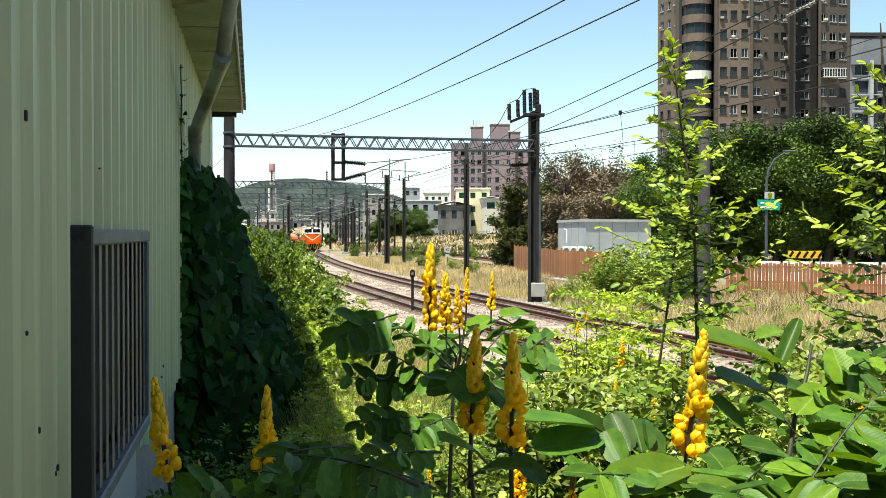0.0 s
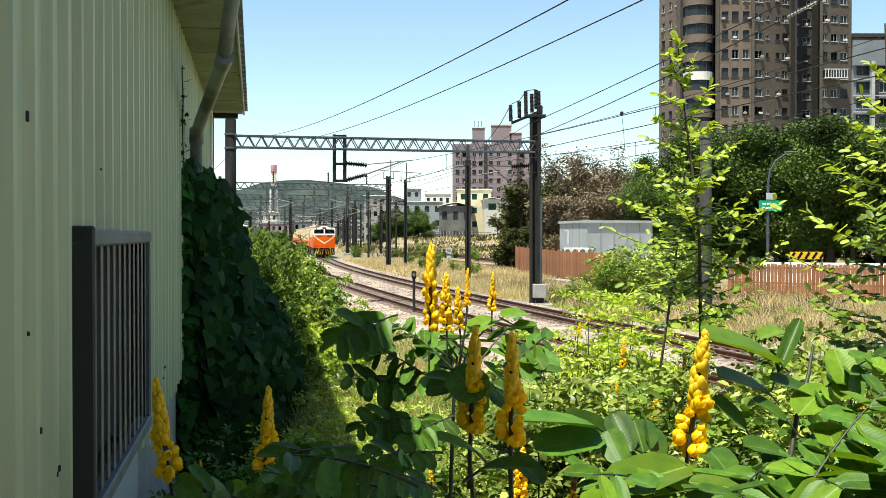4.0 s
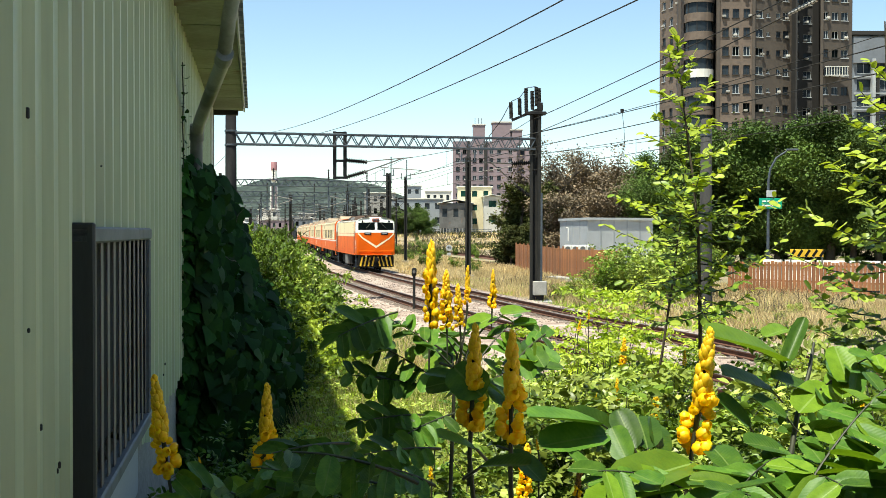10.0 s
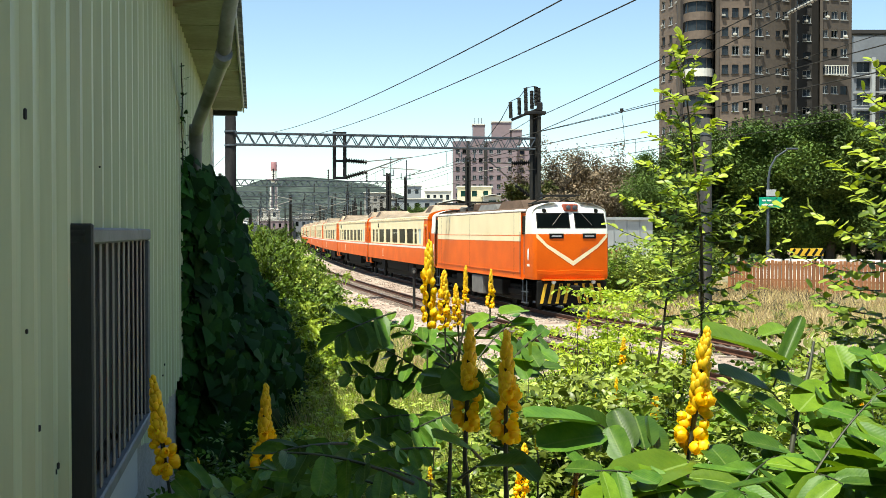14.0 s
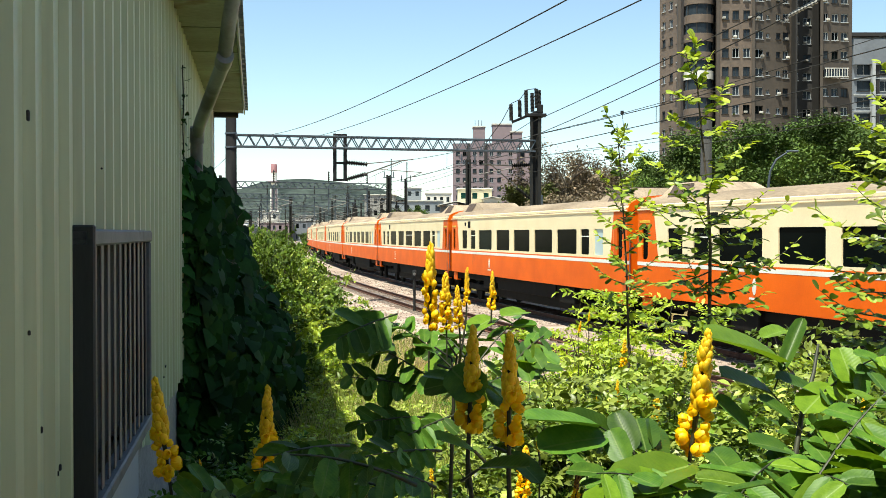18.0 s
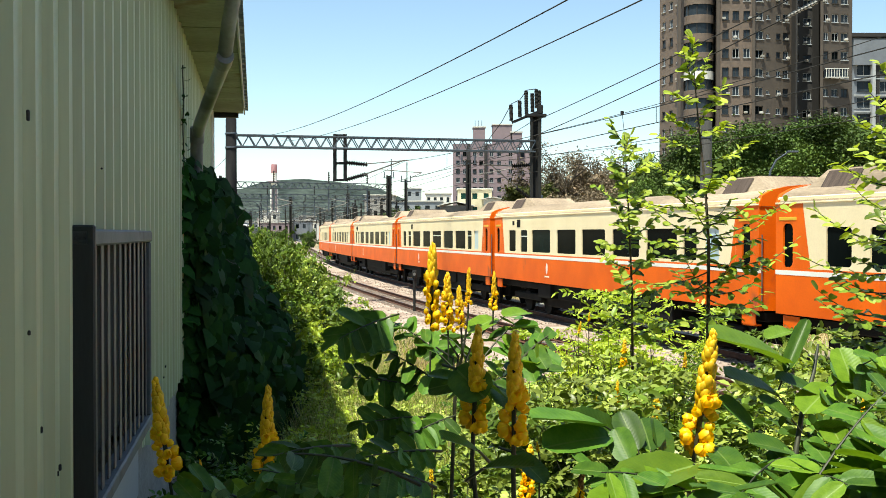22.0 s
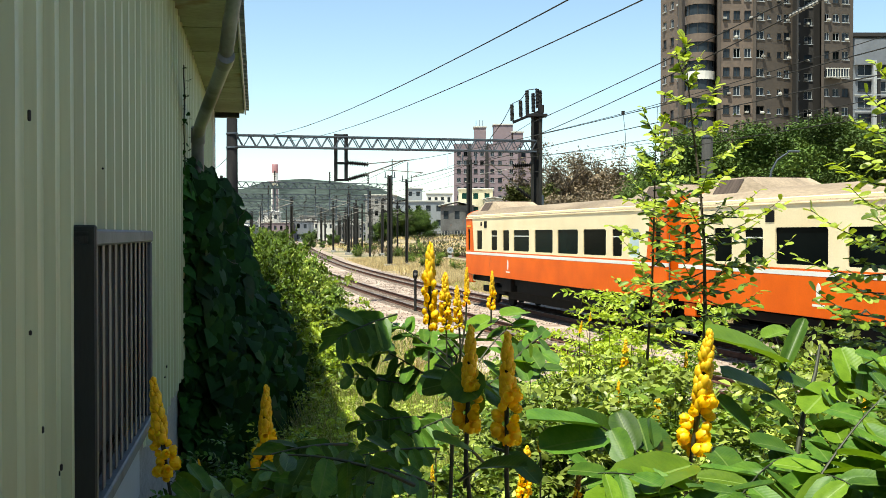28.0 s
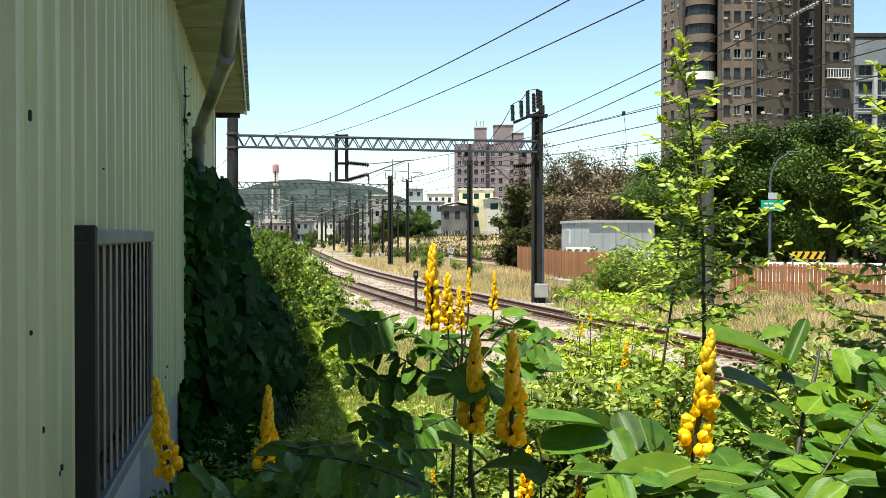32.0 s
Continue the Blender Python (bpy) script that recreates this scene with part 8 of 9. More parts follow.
P_LIT = candle_bush(0.52, 2.12, "candle bush with a large sunlit yellow flower spike")
foot = (0.50, 2.1, 1.22)
spike(P_LIT, (0.523, 2.100, 2.731), (0.487, 2.100, 2.481), "full", foot)
spike(P_LIT, (0.163, 2.050, 2.511), (0.152, 2.050, 2.401), "open", foot)
spike(P_LIT, (0.251, 1.950, 2.506), (0.244, 1.950, 2.434), "dark", foot)
for b, t, n, s in (((0.445, 1.900, 2.449), (0.261, 1.800, 2.513), 4, 0.10), ((0.455, 1.900, 2.438), (0.487, 1.700, 2.497), 4, 0.10)):
    feather(P_LIT, b, t, n + 2, s * 0.80, rng=rng, face=(0.05, -0.25, 1))
for b, t, k, w, f in (((0.733, 2.300, 2.639), (0.543, 2.150, 2.731), 3, 0.22, (0.3, -0.3, 1)),
                   ((0.713, 2.300, 2.569), (0.581, 2.200, 2.636), 0, 0.26, (0, -0.5, 1)),
                   ((0.725, 2.300, 2.617), (0.789, 2.350, 2.734), 0, 0.14, (0, -0.5, 1)),
                   ((0.714, 2.400, 2.680), (0.804, 2.500, 2.703), 3, 0.20, (0, -0.5, 1)),
                   ((0.298, 2.000, 2.556), (0.156, 1.900, 2.601), 0, 0.24, (0, -0.2, 1)),
                   ((0.309, 2.000, 2.538), (0.178, 1.900, 2.545), 0, 0.24, (0, -0.7, 0.8)),
                   ((0.329, 2.050, 2.531), (0.239, 2.000, 2.570), 1, 0.32, (0, -0.9, 0.6)),
                   ((0.359, 2.000, 2.509), (0.333, 2.050, 2.578), 0, 0.34, (0, -1, 0.2)),
                   ((0.382, 2.000, 2.509), (0.383, 2.100, 2.568), 1, 0.30, (0, -1, 0.2)),
                   ((0.403, 2.000, 2.502), (0.421, 2.100, 2.549), 0, 0.30, (0.3, -1, 0.2)),
                   ((0.336, 1.950, 2.496), (0.313, 2.000, 2.553), 0, 0.36, (-0.2, -1, 0.3)),
                   ((0.466, 2.000, 2.486), (0.299, 1.800, 2.504), 3, 0.22, (0, -0.5, 1)),
                   ((0.469, 1.950, 2.455), (0.240, 1.750, 2.493), 3, 0.12, (0, -0.5, 1)),
                   ((0.395, 1.900, 2.469), (0.308, 1.800, 2.454), 0, 0.25, (0, -0.5, 1)),
                   ((0.275, 1.900, 2.479), (0.225, 1.900, 2.529), 0, 0.22, (0, -0.5, 1)),
                   ((0.630, 2.200, 2.515), (0.567, 2.200, 2.584), 0, 0.30, (0, -0.5, 1)),
                   ((0.542, 2.000, 2.467), (0.527, 2.100, 2.511), 1, 0.30, (0, -0.5, 1))):
    lone_leaf(P_LIT, b, t, (LEAFLETS[k], w), f)

P_RIGHT = candle_bush(0.76, 2.3, "leafy candle bush with broad sunlit leaves")
inv = P_RIGHT.matrix_basis.inverted()
part("stem", Mesh().tube([inv @ Vector(p) for p in ((0.70, 2.2, 1.25), (0.706, 2.200, 2.373), (0.765, 2.300, 2.520), (0.808, 2.350, 2.610), (0.835, 2.400, 2.667))], [0.009, 0.0065, 0.0055, 0.0045, 0.003], 8), STEM, P_RIGHT, smooth=50)
for b, t, n, s in (((0.635, 1.900, 2.438), (0.829, 2.000, 2.624), 9, 0.11), ((0.779, 2.300, 2.544), (0.900, 2.200, 2.667), 6, 0.105), ((0.734, 2.200, 2.456), (0.488, 1.800, 2.463), 6, 0.12), ((0.714, 1.900, 2.438), (0.809, 1.800, 2.549), 7, 0.12), ((0.679, 2.100, 2.422), (0.677, 1.800, 2.492), 6, 0.115)):
    feather(P_RIGHT, b, t, n + 2, s * 0.76, rng=rng, face=(0.0, -0.25, 1))
for b, t, k, w, f in (((0.809, 2.300, 2.567), (0.701, 2.250, 2.621), 0, 0.26, (0, -0.5, 1)),
                   ((0.830, 2.300, 2.591), (0.739, 2.200, 2.559), 3, 0.30, (0, -0.5, 1)),
                   ((0.817, 2.000, 2.486), (0.655, 1.900, 2.457), 3, 0.24, (0, -0.5, 1)),
                   ((0.840, 2.200, 2.596), (0.830, 2.250, 2.680), 3, 0.36, (0, -1, 0.3)),
                   ((0.897, 2.200, 2.653), (0.839, 2.200, 2.674), 0, 0.34, (0, -0.5, 1)),
                   ((0.795, 2.100, 2.482), (0.783, 2.150, 2.535), 0, 0.24, (0.2, -1, 0.3)),
                   ((0.824, 2.100, 2.493), (0.814, 2.150, 2.549), 0, 0.24, (0.2, -1, 0.3)),
                   ((0.851, 2.100, 2.508), (0.846, 2.150, 2.562), 0, 0.24, (0.2, -1, 0.3)),
                   ((0.713, 2.200, 2.535), (0.647, 2.200, 2.584), 0, 0.28, (0, -0.5, 1)),
                   ((0.681, 2.100, 2.486), (0.593, 2.050, 2.529), 1, 0.28, (0, -0.5, 1)),
                   ((0.672, 2.000, 2.433), (0.644, 2.100, 2.500), 0, 0.26, (0, -1, 0.4)),
                   ((0.595, 1.900, 2.457), (0.515, 1.900, 2.487), 0, 0.28, (0, -0.5, 1))):
    lone_leaf(P_RIGHT, b, t, (LEAFLETS[k], w), f)


# ---- the two young trees ----
def leafy(plant, a, b, n, size, meshes, rng, rad=0.004):
    """A thin branch with leaves standing off both sides."""
    inv = plant.matrix_basis.inverted()
    a, b = Vector(a), Vector(b)
    L = (b - a).length
    mid = (a + b) / 2 - Vector((0, 0, 0.16 * L))
    pts = [a * (1 - t) ** 2 + mid * 2 * t * (1 - t) + b * t * t for t in [i / 6 for i in range(7)]]
    br = part("branch", Mesh().tube([inv @ p for p in pts], [rad * (1 - 0.11 * i) for i in range(7)], 5), STEM, plant, smooth=60)
    for i in range(n):
        t = 0.12 + 0.88 * i / (n - 1)
        k = min(int(t * 6), 5)
        p = pts[k].lerp(pts[k + 1], t * 6 - k)
        d = (pts[k + 1] - pts[k]).normalized()
        side = d.cross(Vector((0, 0, 1)))
        side = side.normalized() if side.length > 0.2 else Vector((math.cos(i * 2.4), math.sin(i * 2.4), 0))
        sg = 1 if i % 2 else -1
        y = side * sg * (0.9 if i < n - 1 else 0.1) + d * rng.uniform(0.2, 0.9) + Vector((rng.uniform(-0.5, 0.5), rng.uniform(-0.7, 0.3), rng.uniform(-0.6, 0.5)))
        up = Vector((rng.uniform(-0.8, 0.8), rng.uniform(-1.0, 0.2), 1))
        s = size * rng.uniform(0.72, 1.15) * (0.85 + 0.3 * math.sin(math.pi * min(t, 0.9)))
        part("leaf", rng.choice(meshes), None, br, at=inv @ (Matrix.Translation(p) @ basis(y, up) @ Matrix.Scale(s, 4)))


def young_tree(x, y, label):
    return thing("young_tree", label, "young tree", group="young trees before the tracks", at=Matrix.Translation((x, y, float(ground_z(x, y)) - 0.05)))


rng = random.Random(62)
SAPLING = young_tree(1.31, 5.5, "slender young tree with lime-green leaves against the tower")
inv = SAPLING.matrix_basis.inverted()
spine = [(1.31, 5.5, float(ground_z(1.31, 5.5)) - 0.05), (1.333, 5.500, 2.031), (1.328, 5.500, 2.492), (1.321, 5.500, 2.867), (1.297, 5.500, 3.155), (1.259, 5.500, 3.442), (1.229, 5.500, 3.700), (1.214, 5.500, 3.877)]
part("trunk", Mesh().tube([inv @ Vector(p) for p in spine], [0.014, 0.012, 0.010, 0.008, 0.006, 0.005, 0.003, 0.002], 8), BARK, SAPLING, smooth=50)
for a, b, n, s, k in (((1.223, 5.500, 3.757), (1.211, 5.500, 3.912), 12, 0.085, 0), ((1.229, 5.500, 3.671), (1.155, 5.450, 3.835), 11, 0.085, 0), ((1.235, 5.500, 3.643), (1.295, 5.500, 3.814), 12, 0.085, 0), ((1.241, 5.500, 3.585), (1.094, 5.400, 3.615), 12, 0.085, 0), ((1.253, 5.500, 3.485), (1.398, 5.600, 3.685), 14, 0.09, 0), ((1.259, 5.500, 3.442), (1.095, 5.500, 3.514), 12, 0.085, 0), ((1.265, 5.500, 3.413), (1.385, 5.400, 3.474), 10, 0.085, 0),
                      ((1.271, 5.500, 3.356), (1.027, 5.400, 3.404), 11, 0.07, 0), ((1.282, 5.500, 3.284), (1.545, 5.600, 3.393), 12, 0.075, 0), ((1.294, 5.500, 3.212), (0.954, 5.400, 3.277), 12, 0.08, 0), ((1.300, 5.500, 3.155), (1.402, 5.300, 3.229), 9, 0.075, 0), ((1.306, 5.500, 3.068), (0.890, 5.300, 3.085), 13, 0.085, 0), ((1.312, 5.500, 3.011), (1.760, 5.600, 3.065), 13, 0.085, 0),
                      ((1.318, 5.500, 2.953), (0.996, 5.200, 2.870), 11, 0.085, 1), ((1.318, 5.500, 2.896), (1.514, 5.300, 2.952), 11, 0.085, 1), ((1.321, 5.500, 2.838), (0.853, 5.600, 2.954), 14, 0.075, 0), ((1.324, 5.500, 2.781), (1.600, 5.400, 2.755), 12, 0.085, 1), ((1.327, 5.500, 2.723), (0.905, 5.300, 2.674), 12, 0.085, 1), ((1.328, 5.500, 2.665), (1.869, 5.800, 2.895), 12, 0.075, 0), ((1.328, 5.500, 2.579), (1.514, 5.200, 2.570), 11, 0.085, 1), ((1.331, 5.500, 2.492), (0.942, 5.200, 2.515), 12, 0.085, 1), ((1.312, 5.500, 3.097), (1.171, 5.800, 3.228), 10, 0.075, 1), ((1.312, 5.500, 2.982), (1.505, 5.800, 3.107), 9, 0.075, 1)):
    leafy(SAPLING, a, b, int(n * 1.5) + 2, s * 0.64, GREEN_YOUNG if k else YOUNG, rng)

for i in range(16):
    k = rng.uniform(0.0, 1.0)
    a = Vector(spine[2]).lerp(Vector(spine[4]), k)
    ang = i * 2.4
    r = rng.uniform(0.16, 0.42)
    leafy(SAPLING, a, a + Vector((r * math.cos(ang), r * math.sin(ang), rng.uniform(0.02, 0.22))), 15, 0.055, GREEN_YOUNG if i % 3 == 0 else YOUNG, rng)

# darker leaves low on the stem
for a, b, n, s in (((1.313, 5.500, 2.609), (1.501, 5.300, 2.681), 12, 0.085), ((1.314, 5.500, 2.493), (1.466, 5.300, 2.542), 10, 0.085), ((1.313, 5.500, 2.753), (1.586, 5.400, 2.798), 13, 0.085), ((1.313, 5.500, 2.666), (1.099, 5.300, 2.620), 9, 0.085), ((1.313, 5.500, 2.825), (1.057, 5.300, 2.800), 10, 0.08), ((1.314, 5.500, 2.551), (1.338, 5.200, 2.462), 8, 0.08), ((1.312, 5.500, 2.868), (1.600, 5.600, 2.896), 11, 0.08)):
    leafy(SAPLING, a, b, n, s * 0.72, [GREEN_YOUNG[0]], rng)

SAPLING_C = young_tree(1.14, 6.6, "bushy young tree that the passing train's wind pushes about")
inv = SAPLING_C.matrix_basis.inverted()
spine = [(1.14, 6.6, float(ground_z(1.14, 6.6)) - 0.05), (1.141, 6.600, 2.201), (1.126, 6.600, 2.685), (1.105, 6.600, 3.030), (1.083, 6.600, 3.341), (1.062, 6.600, 3.599)]
part("trunk", Mesh().tube([inv @ Vector(p) for p in spine], [0.009, 0.008, 0.0065, 0.005, 0.004, 0.002], 8), BARK, SAPLING_C, smooth=50)
for i in range(26):
    k = i / 25
    a = Vector(spine[1]).lerp(Vector(spine[5]), 0.16 + k * 0.80)
    r = (0.27 - 0.17 * k) * rng.uniform(0.6, 1.15)
    leafy(SAPLING_C, a, a + Vector((r * math.cos(i * 2.4), r * math.sin(i * 2.4), rng.uniform(0.04, 0.16))), 16, 0.050, GREEN_YOUNG if i % 3 else YOUNG, rng)

SAPLING_B = young_tree(1.95, 4.6, "young tree with arching lime-green leafy branches")
inv = SAPLING_B.matrix_basis.inverted()
spine = [(1.95, 4.6, float(ground_z(1.95, 4.6)) - 0.05), (1.944, 4.600, 2.223), (1.936, 4.600, 2.706), (1.924, 4.600, 3.187), (1.899, 4.600, 3.667), (1.891, 4.600, 3.811)]
part("trunk", Mesh().tube([inv @ Vector(p) for p in spine], [0.020, 0.017, 0.014, 0.010, 0.006, 0.003], 8), BARK, SAPLING_B, smooth=50)
for a, b, n, s, k in (((1.913, 4.600, 3.427), (1.753, 4.500, 3.498), 8, 0.07, 0), ((1.918, 4.600, 3.331), (1.702, 4.500, 3.381), 10, 0.075, 0), ((1.924, 4.600, 3.187), (1.665, 4.400, 3.263), 11, 0.08, 0), ((1.927, 4.600, 3.115), (1.628, 4.500, 3.205), 13, 0.085, 0), ((1.930, 4.600, 3.019), (1.610, 4.300, 3.102), 12, 0.085, 0), ((1.933, 4.600, 2.875), (1.491, 4.400, 3.010), 15, 0.085, 0), ((1.936, 4.600, 2.851), (1.798, 4.800, 2.898), 11, 0.08, 1),
                      ((1.936, 4.600, 2.754), (1.442, 4.400, 2.819), 15, 0.08, 0), ((1.937, 4.600, 2.658), (1.544, 4.300, 2.720), 13, 0.085, 1), ((1.937, 4.600, 2.561), (1.465, 4.200, 2.636), 13, 0.085, 1), ((1.940, 4.600, 2.465), (1.604, 4.400, 2.507), 12, 0.085, 1), ((1.922, 4.600, 3.547), (1.828, 4.600, 3.643), 8, 0.065, 0), ((1.935, 4.600, 2.947), (1.661, 4.200, 3.010), 9, 0.085, 1), ((1.924, 4.600, 3.235), (1.921, 4.800, 3.375), 8, 0.08, 1)):
    leafy(SAPLING_B, a, b, int(n * 1.5) + 3, s * 0.64, GREEN_YOUNG if k else YOUNG, rng)
for a, b, n, s in (((1.875, 4.600, 2.562), (1.511, 4.400, 2.681), 16, 0.075), ((1.875, 4.600, 2.466), (1.505, 4.300, 2.529), 14, 0.075), ((1.876, 4.600, 2.369), (1.564, 4.300, 2.405), 12, 0.07), ((1.874, 4.600, 2.659), (1.616, 4.500, 2.747), 12, 0.075), ((1.875, 4.600, 2.514), (1.613, 4.300, 2.608), 10, 0.075), ((1.873, 4.600, 2.779), (1.698, 4.500, 2.817), 10, 0.07)):
    leafy(SAPLING_B, a, b, n, s * 0.8, [GREEN_YOUNG[0]], rng)

# ---- shrubs that fill the bank before the tracks ----
TALL = [bush_meshes(60 + i, 2.3, 0.75, 14, 420, 6, 0.22, 0.062, (LEAF_LIME, LEAF, LEAF_PALE)[i], NARROW, 0.18) for i in range(3)]
BANK = [bush_meshes(70 + i, 1.5, 0.62, 13, 230, 7, 0.26, 0.070, (LEAF, LEAF_PALE, LEAF_BIG)[i], (LEAF_V, LEAF_F), 0.25) for i in range(3)]
rng = random.Random(90)


def bank_bush(meshes, px, depth, topz, unit, label):
    x = px * depth
    z = float(ground_z(x, depth))
    s = max(0.35, (topz - z) / unit)
    plant_bush(meshes, x, depth, min(s, 1.15), rng.uniform(0, 6.28), label, z=z, sz=s)


for depth, lo, hi, step, drop in ((13.0, 0.05, 0.21, 0.05, 1.42), (10.5, 0.03, 0.45, 0.05, 1.12), (8.5, 0.03, 0.46, 0.05, 1.05), (6.8, 0.02, 0.47, 0.055, 0.92), (5.4, 0.01, 0.48, 0.06, 0.82), (4.3, 0.0, 0.48, 0.065, 0.74), (3.4, 0.02, 0.48, 0.07, 0.70)):
    t = lo
    while t < hi:
        up = 0.35 if t > 0.31 else (-0.25 if t > 0.19 else -0.12)
        bank_bush(BANK[rng.choice((0, 1, 1, 2, 0))], t + rng.uniform(-0.015, 0.015), depth + rng.uniform(-0.5, 0.5), H_EYE - drop + up * depth / 9 + rng.uniform(-0.36, 0.04), 1.62, "dense green shrub on the bank before the tracks")
        t += step
for t, depth, topz, k in ((0.150, 8.5, 2.62, 0), (0.163, 9.0, 2.58, 0), (0.145, 9.4, 2.36, 1), (0.170, 8.0, 2.48, 0), (0.190, 7.4, 2.32, 1), (0.160, 7.2, 2.28, 1), (0.36, 8.0, 2.42, 1), (0.39, 7.0, 2.52, 1), (0.41, 6.2, 2.55, 1), (0.34, 7.2, 2.22, 0), (0.31, 7.6, 2.18, 1)):
    bank_bush(TALL[k], t, depth, topz, 2.45, "airy light green shrub on the bank before the tracks")
for t, depth, topz in ((0.10, 4.6, 2.42), (0.13, 4.9, 2.36), (0.16, 4.5, 2.40), (0.19, 5.0, 2.36), (0.115, 5.4, 2.38), (0.15, 5.6, 2.30), (0.17, 4.0, 2.28), (0.22, 4.6, 2.38), (0.25, 5.0, 2.34), (0.07, 3.4, 2.15), (0.05, 4.3, 2.2)):
    bank_bush(BANK[1 if int(t * 100) % 2 else 0], t, depth, topz, 1.62, "sunlit green shrub before the tracks")
# low leaves on the shaded ground at the near left
for t, depth, topz in ((-0.02, 3.6, 2.0), (-0.06, 3.3, 1.95), (-0.10, 3.6, 2.0), (-0.14, 3.4, 1.9), (-0.17, 3.9, 2.05), (-0.20, 3.4, 1.95), (-0.05, 4.4, 1.9), (-0.13, 4.6, 1.95), (-0.17, 5.0, 2.0), (-0.21, 4.6, 2.1)):
    bank_bush(BANK[2], t, depth, topz, 1.62, "low broad-leaved shrub in the shed's shade")

# small flower spikes among the shrubs
sm = thing("small_candle_bush", "low candle bush with small yellow flower spikes", "flowering shrub", group="candle bushes near the shed", at=pose(0.9, 5.2, 0.5))
for top, low in (((0.815, 5.000, 2.237), (0.815, 5.000, 2.132)), ((0.999, 5.000, 2.190), (0.986, 5.000, 2.045)), ((0.752, 5.200, 2.161), (0.753, 5.200, 2.101)), ((1.103, 6.500, 2.280), (1.090, 6.500, 2.109)), ((1.468, 6.500, 2.205), (1.462, 6.500, 2.109)), ((1.064, 5.100, 2.164), (1.075, 5.100, 2.089)), ((-0.020, 4.200, 2.140), (-0.026, 4.200, 2.063)), ((0.902, 7.000, 2.348), (0.888, 7.000, 2.268)), ((0.984, 7.200, 2.393), (0.981, 7.200, 2.332)), ((1.643, 4.200, 2.283), (1.639, 4.200, 2.217)), ((0.282, 3.200, 2.299), (0.287, 3.200, 2.265)), ((-0.034, 3.400, 2.185), (-0.032, 3.400, 2.132))):
    spike(sm, top, low, "open", Vector(low) - Vector((0.02, 0, 0.5)))


# ---- movement ----
def front_at(t):
    """How far the locomotive's front has come past the mark on its track."""
    x = (t - 16) / 16
    return float(np.polyval([2.9621, 4.0116, -0.8412, -5.41, 4.0534, 20.1323, 176.7049, 13.2594], x))


def car_pose(s, half):
    """A car whose middle stands s metres past the mark, held by two bogies."""
    p, q = along(-(s + half), 0, 0), along(-(s - half), 0, 0)
    d = p - q
    m = (p + q) / 2
    return Matrix.Translation(m) @ Matrix.Rotation(math.atan2(-d.x, d.y), 4, "Z")


def sway(plant, leans, scale, nod=0.0):
    """Wind: rows of (seconds, lean) turn a plant about its foot."""
    m = plant.matrix_basis.copy()
    walk(plant, [(t, m @ Matrix.Rotation(v * scale, 4, "Y") @ Matrix.Rotation(v * scale * nod, 4, "X")) for t, v in leans])


GUST_TALL = [(0, -15), (1, -12), (2, -11), (3, -7), (3.5, -6), (5.5, -2), (6, -1), (7, 0), (8, -4), (9, -7), (10, -8), (11, -6), (12, -6), (13, -5), (13.5, 2), (14, 4), (14.5, 24), (15.5, 30), (16.5, 26), (17.5, 28), (18.3, 30), (19, 37), (19.7, 52), (20.5, 30), (21, 32), (21.5, 42), (22, 24), (22.5, 38), (23, 44), (24, 30), (25, 24), (25.5, 20), (27.5, 6), (28, 6), (28.5, 9), (29, 6), (30, 2), (31, 0), (32, 0)]
GUST_NEAR = [(0, -6), (1, -6), (1.5, -8), (2, -5), (3, -7), (5.5, -6), (6, -6), (6.5, -3), (7, -1), (7.5, -5), (8, 0), (9, 5), (10, 2), (11, 3), (12, 0), (13, -1), (14, 0), (14.5, 2), (16.5, 2), (17.5, -2), (18.5, -3), (19, -12), (19.5, -8), (20, -2), (21, 2), (21.5, 6), (22, 6), (22.5, -11), (23, 5), (23.5, -8), (24, -7), (24.5, 0), (25, -8), (25.5, -2), (27.5, -6), (28, -2), (28.5, 0), (29, -5), (29.5, 0), (30, 5), (30.5, -2), (31, 0), (31.5, 3), (32, 0)]
GUST_SHADE = [(0, 6), (0.5, 3), (1, 8), (1.5, 8), (2, 1), (2.5, 5), (3, 1), (3.5, 3), (5.5, -5), (6, -11), (6.5, -3), (7, 4), (8, 2), (9, 3), (11, 3), (12.5, 0), (13.5, -1), (14.5, 2), (16.5, 0), (17.5, -2), (18.5, 0), (19, -5), (19.5, 0), (20, 7), (20.5, 6), (21, 2), (21.5, 6), (22, 6), (22.5, -14), (23, -3), (23.5, -11), (24, -13), (24.5, -4), (25, -5), (25.5, 0), (27.5, -8), (28, -6), (28.5, -3), (29, -6), (29.5, -2), (30, 3), (30.5, -2), (31, 0), (31.5, 3), (32, 0)]
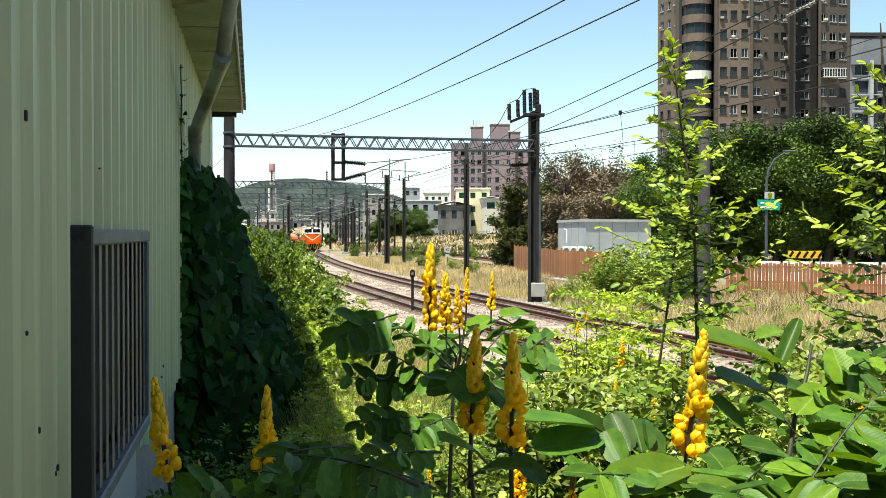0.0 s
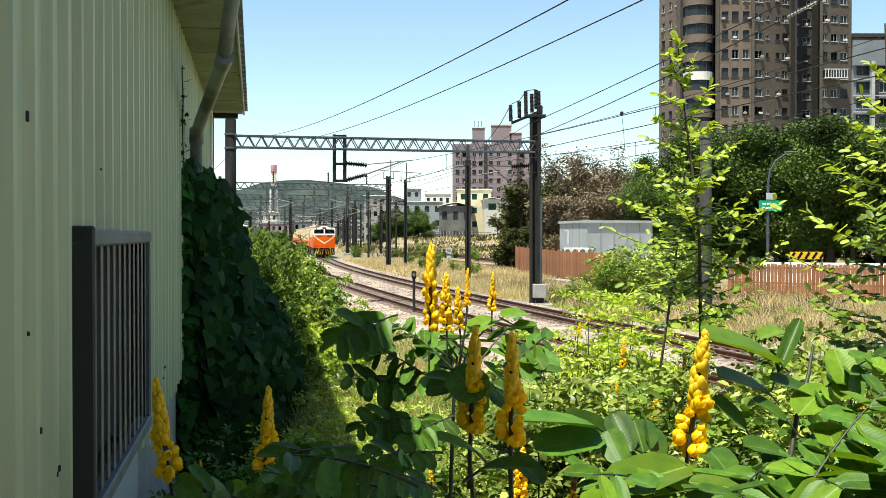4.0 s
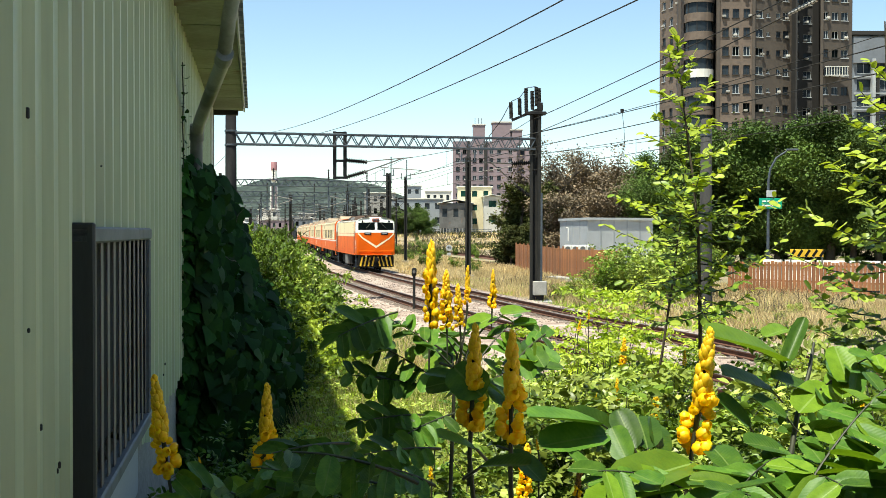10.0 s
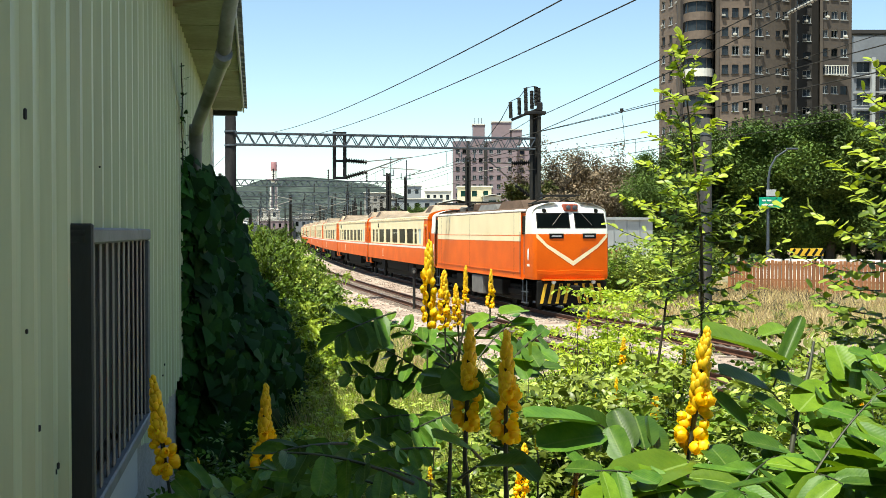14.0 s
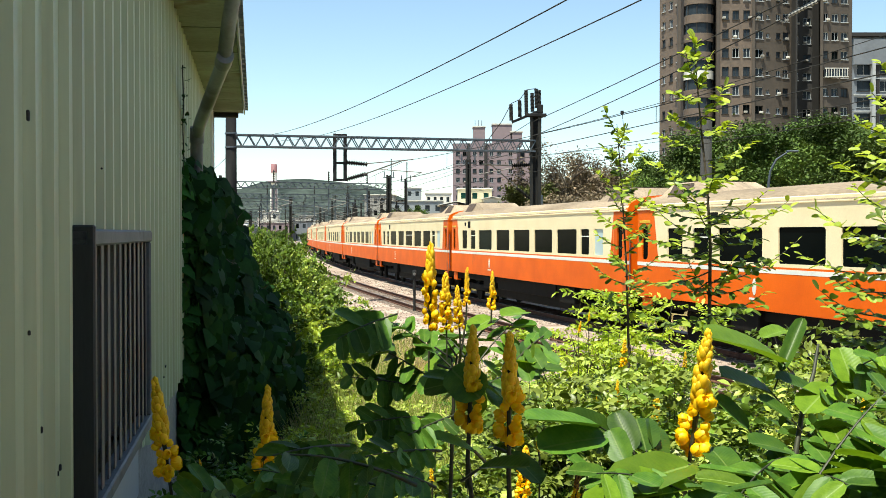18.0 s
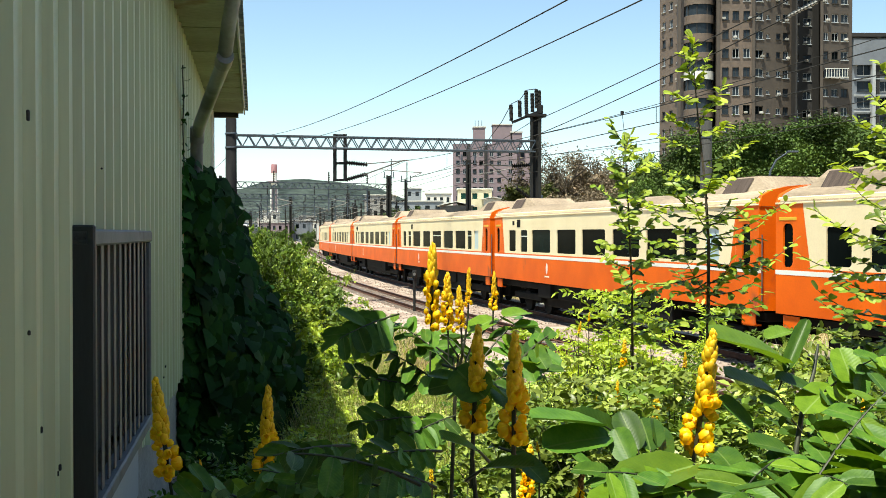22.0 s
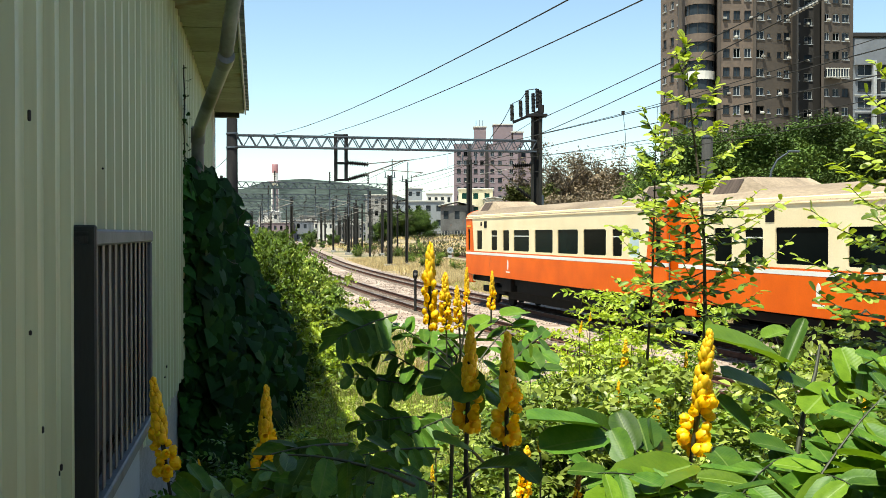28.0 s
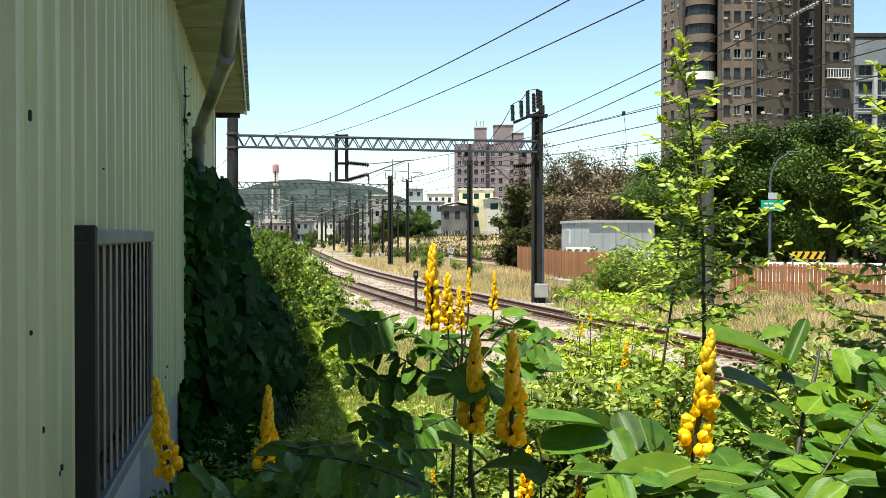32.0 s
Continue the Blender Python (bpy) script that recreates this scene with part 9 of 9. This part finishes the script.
GUST_RIGHT = [(0, -6), (1.5, -8), (3, -6), (6, -6), (8, -3), (10, -5), (13, -4), (14.5, -1), (16.5, 2), (18, 2), (18.5, 2), (19, 9), (19.5, 14), (20, 12), (20.5, 9), (21.5, 9), (22, 2), (23, 2), (23.5, -6), (24, -7), (24.5, 0), (25.5, 2), (28, 3), (29, -2), (30, 3), (30.5, -2), (31, 0), (32, 2)]
GUST_SHED = [(0, 5), (1, 6), (2, 4), (3.5, 5), (5.5, 3), (7, 5), (7.5, 0), (8, 3), (10, 2), (12, 3), (14.5, 2), (17, 3), (18, 2), (19, -2), (20.5, -2), (21.5, 2), (22, 3), (22.5, -3), (23, 3), (24, -1), (25, -2), (27.5, -3), (29, -3), (30, 2), (31, 0), (32, 0)]


def motions():
    times = [i * 0.5 for i in range(65)]
    walk(LOCO, [(t, car_pose(front_at(t) - 8.15, 4.6)) for t in times])
    for i, c in enumerate(COACHES):
        walk(c, [(t, car_pose(front_at(t) - 16.3 - 20.0 * i - 10.0, 6.9)) for t in times])
    sway(SAPLING, GUST_TALL, 0.00085)
    sway(SAPLING_B, GUST_TALL, 0.00045)
    m = SAPLING_C.matrix_basis.copy()
    lean = [(0, 0.15, 0.10), (3.5, 0.15, 0.10), (5.5, 0.15, 0.10), (13.5, 0.15, 0.10), (14.5, 0.11, 0.08), (15.5, 0.02, 0.0), (16.5, -0.01, 0.0), (17, -0.02, 0.0), (18, 0.01, -0.05), (18.8, -0.01, 0.0), (19.5, 0.03, 0.05), (20.3, 0.0, 0.30), (21, 0.01, 0.42), (22, -0.04, 0.34), (23, 0.0, 0.30), (24, -0.02, 0.36), (25, 0.0, 0.28), (26.5, 0.0, 0.24), (28, 0.04, 0.26), (29, 0.13, 0.16), (30, 0.15, 0.10), (31, 0.15, 0.10), (32, 0.15, 0.10)]
    walk(SAPLING_C, [(t, m @ Matrix.Rotation(a, 4, "Y") @ Matrix.Rotation(b, 4, "X")) for t, a, b in lean])
    sway(P_LIT, GUST_NEAR, 0.00080)
    sway(P_SHADE, GUST_SHADE, 0.00055)
    sway(P_MID, GUST_SHADE, 0.00050)
    sway(P_SHED, GUST_SHED, 0.00100)
    sway(P_RIGHT, GUST_RIGHT, 0.00110, -0.6)


motions()
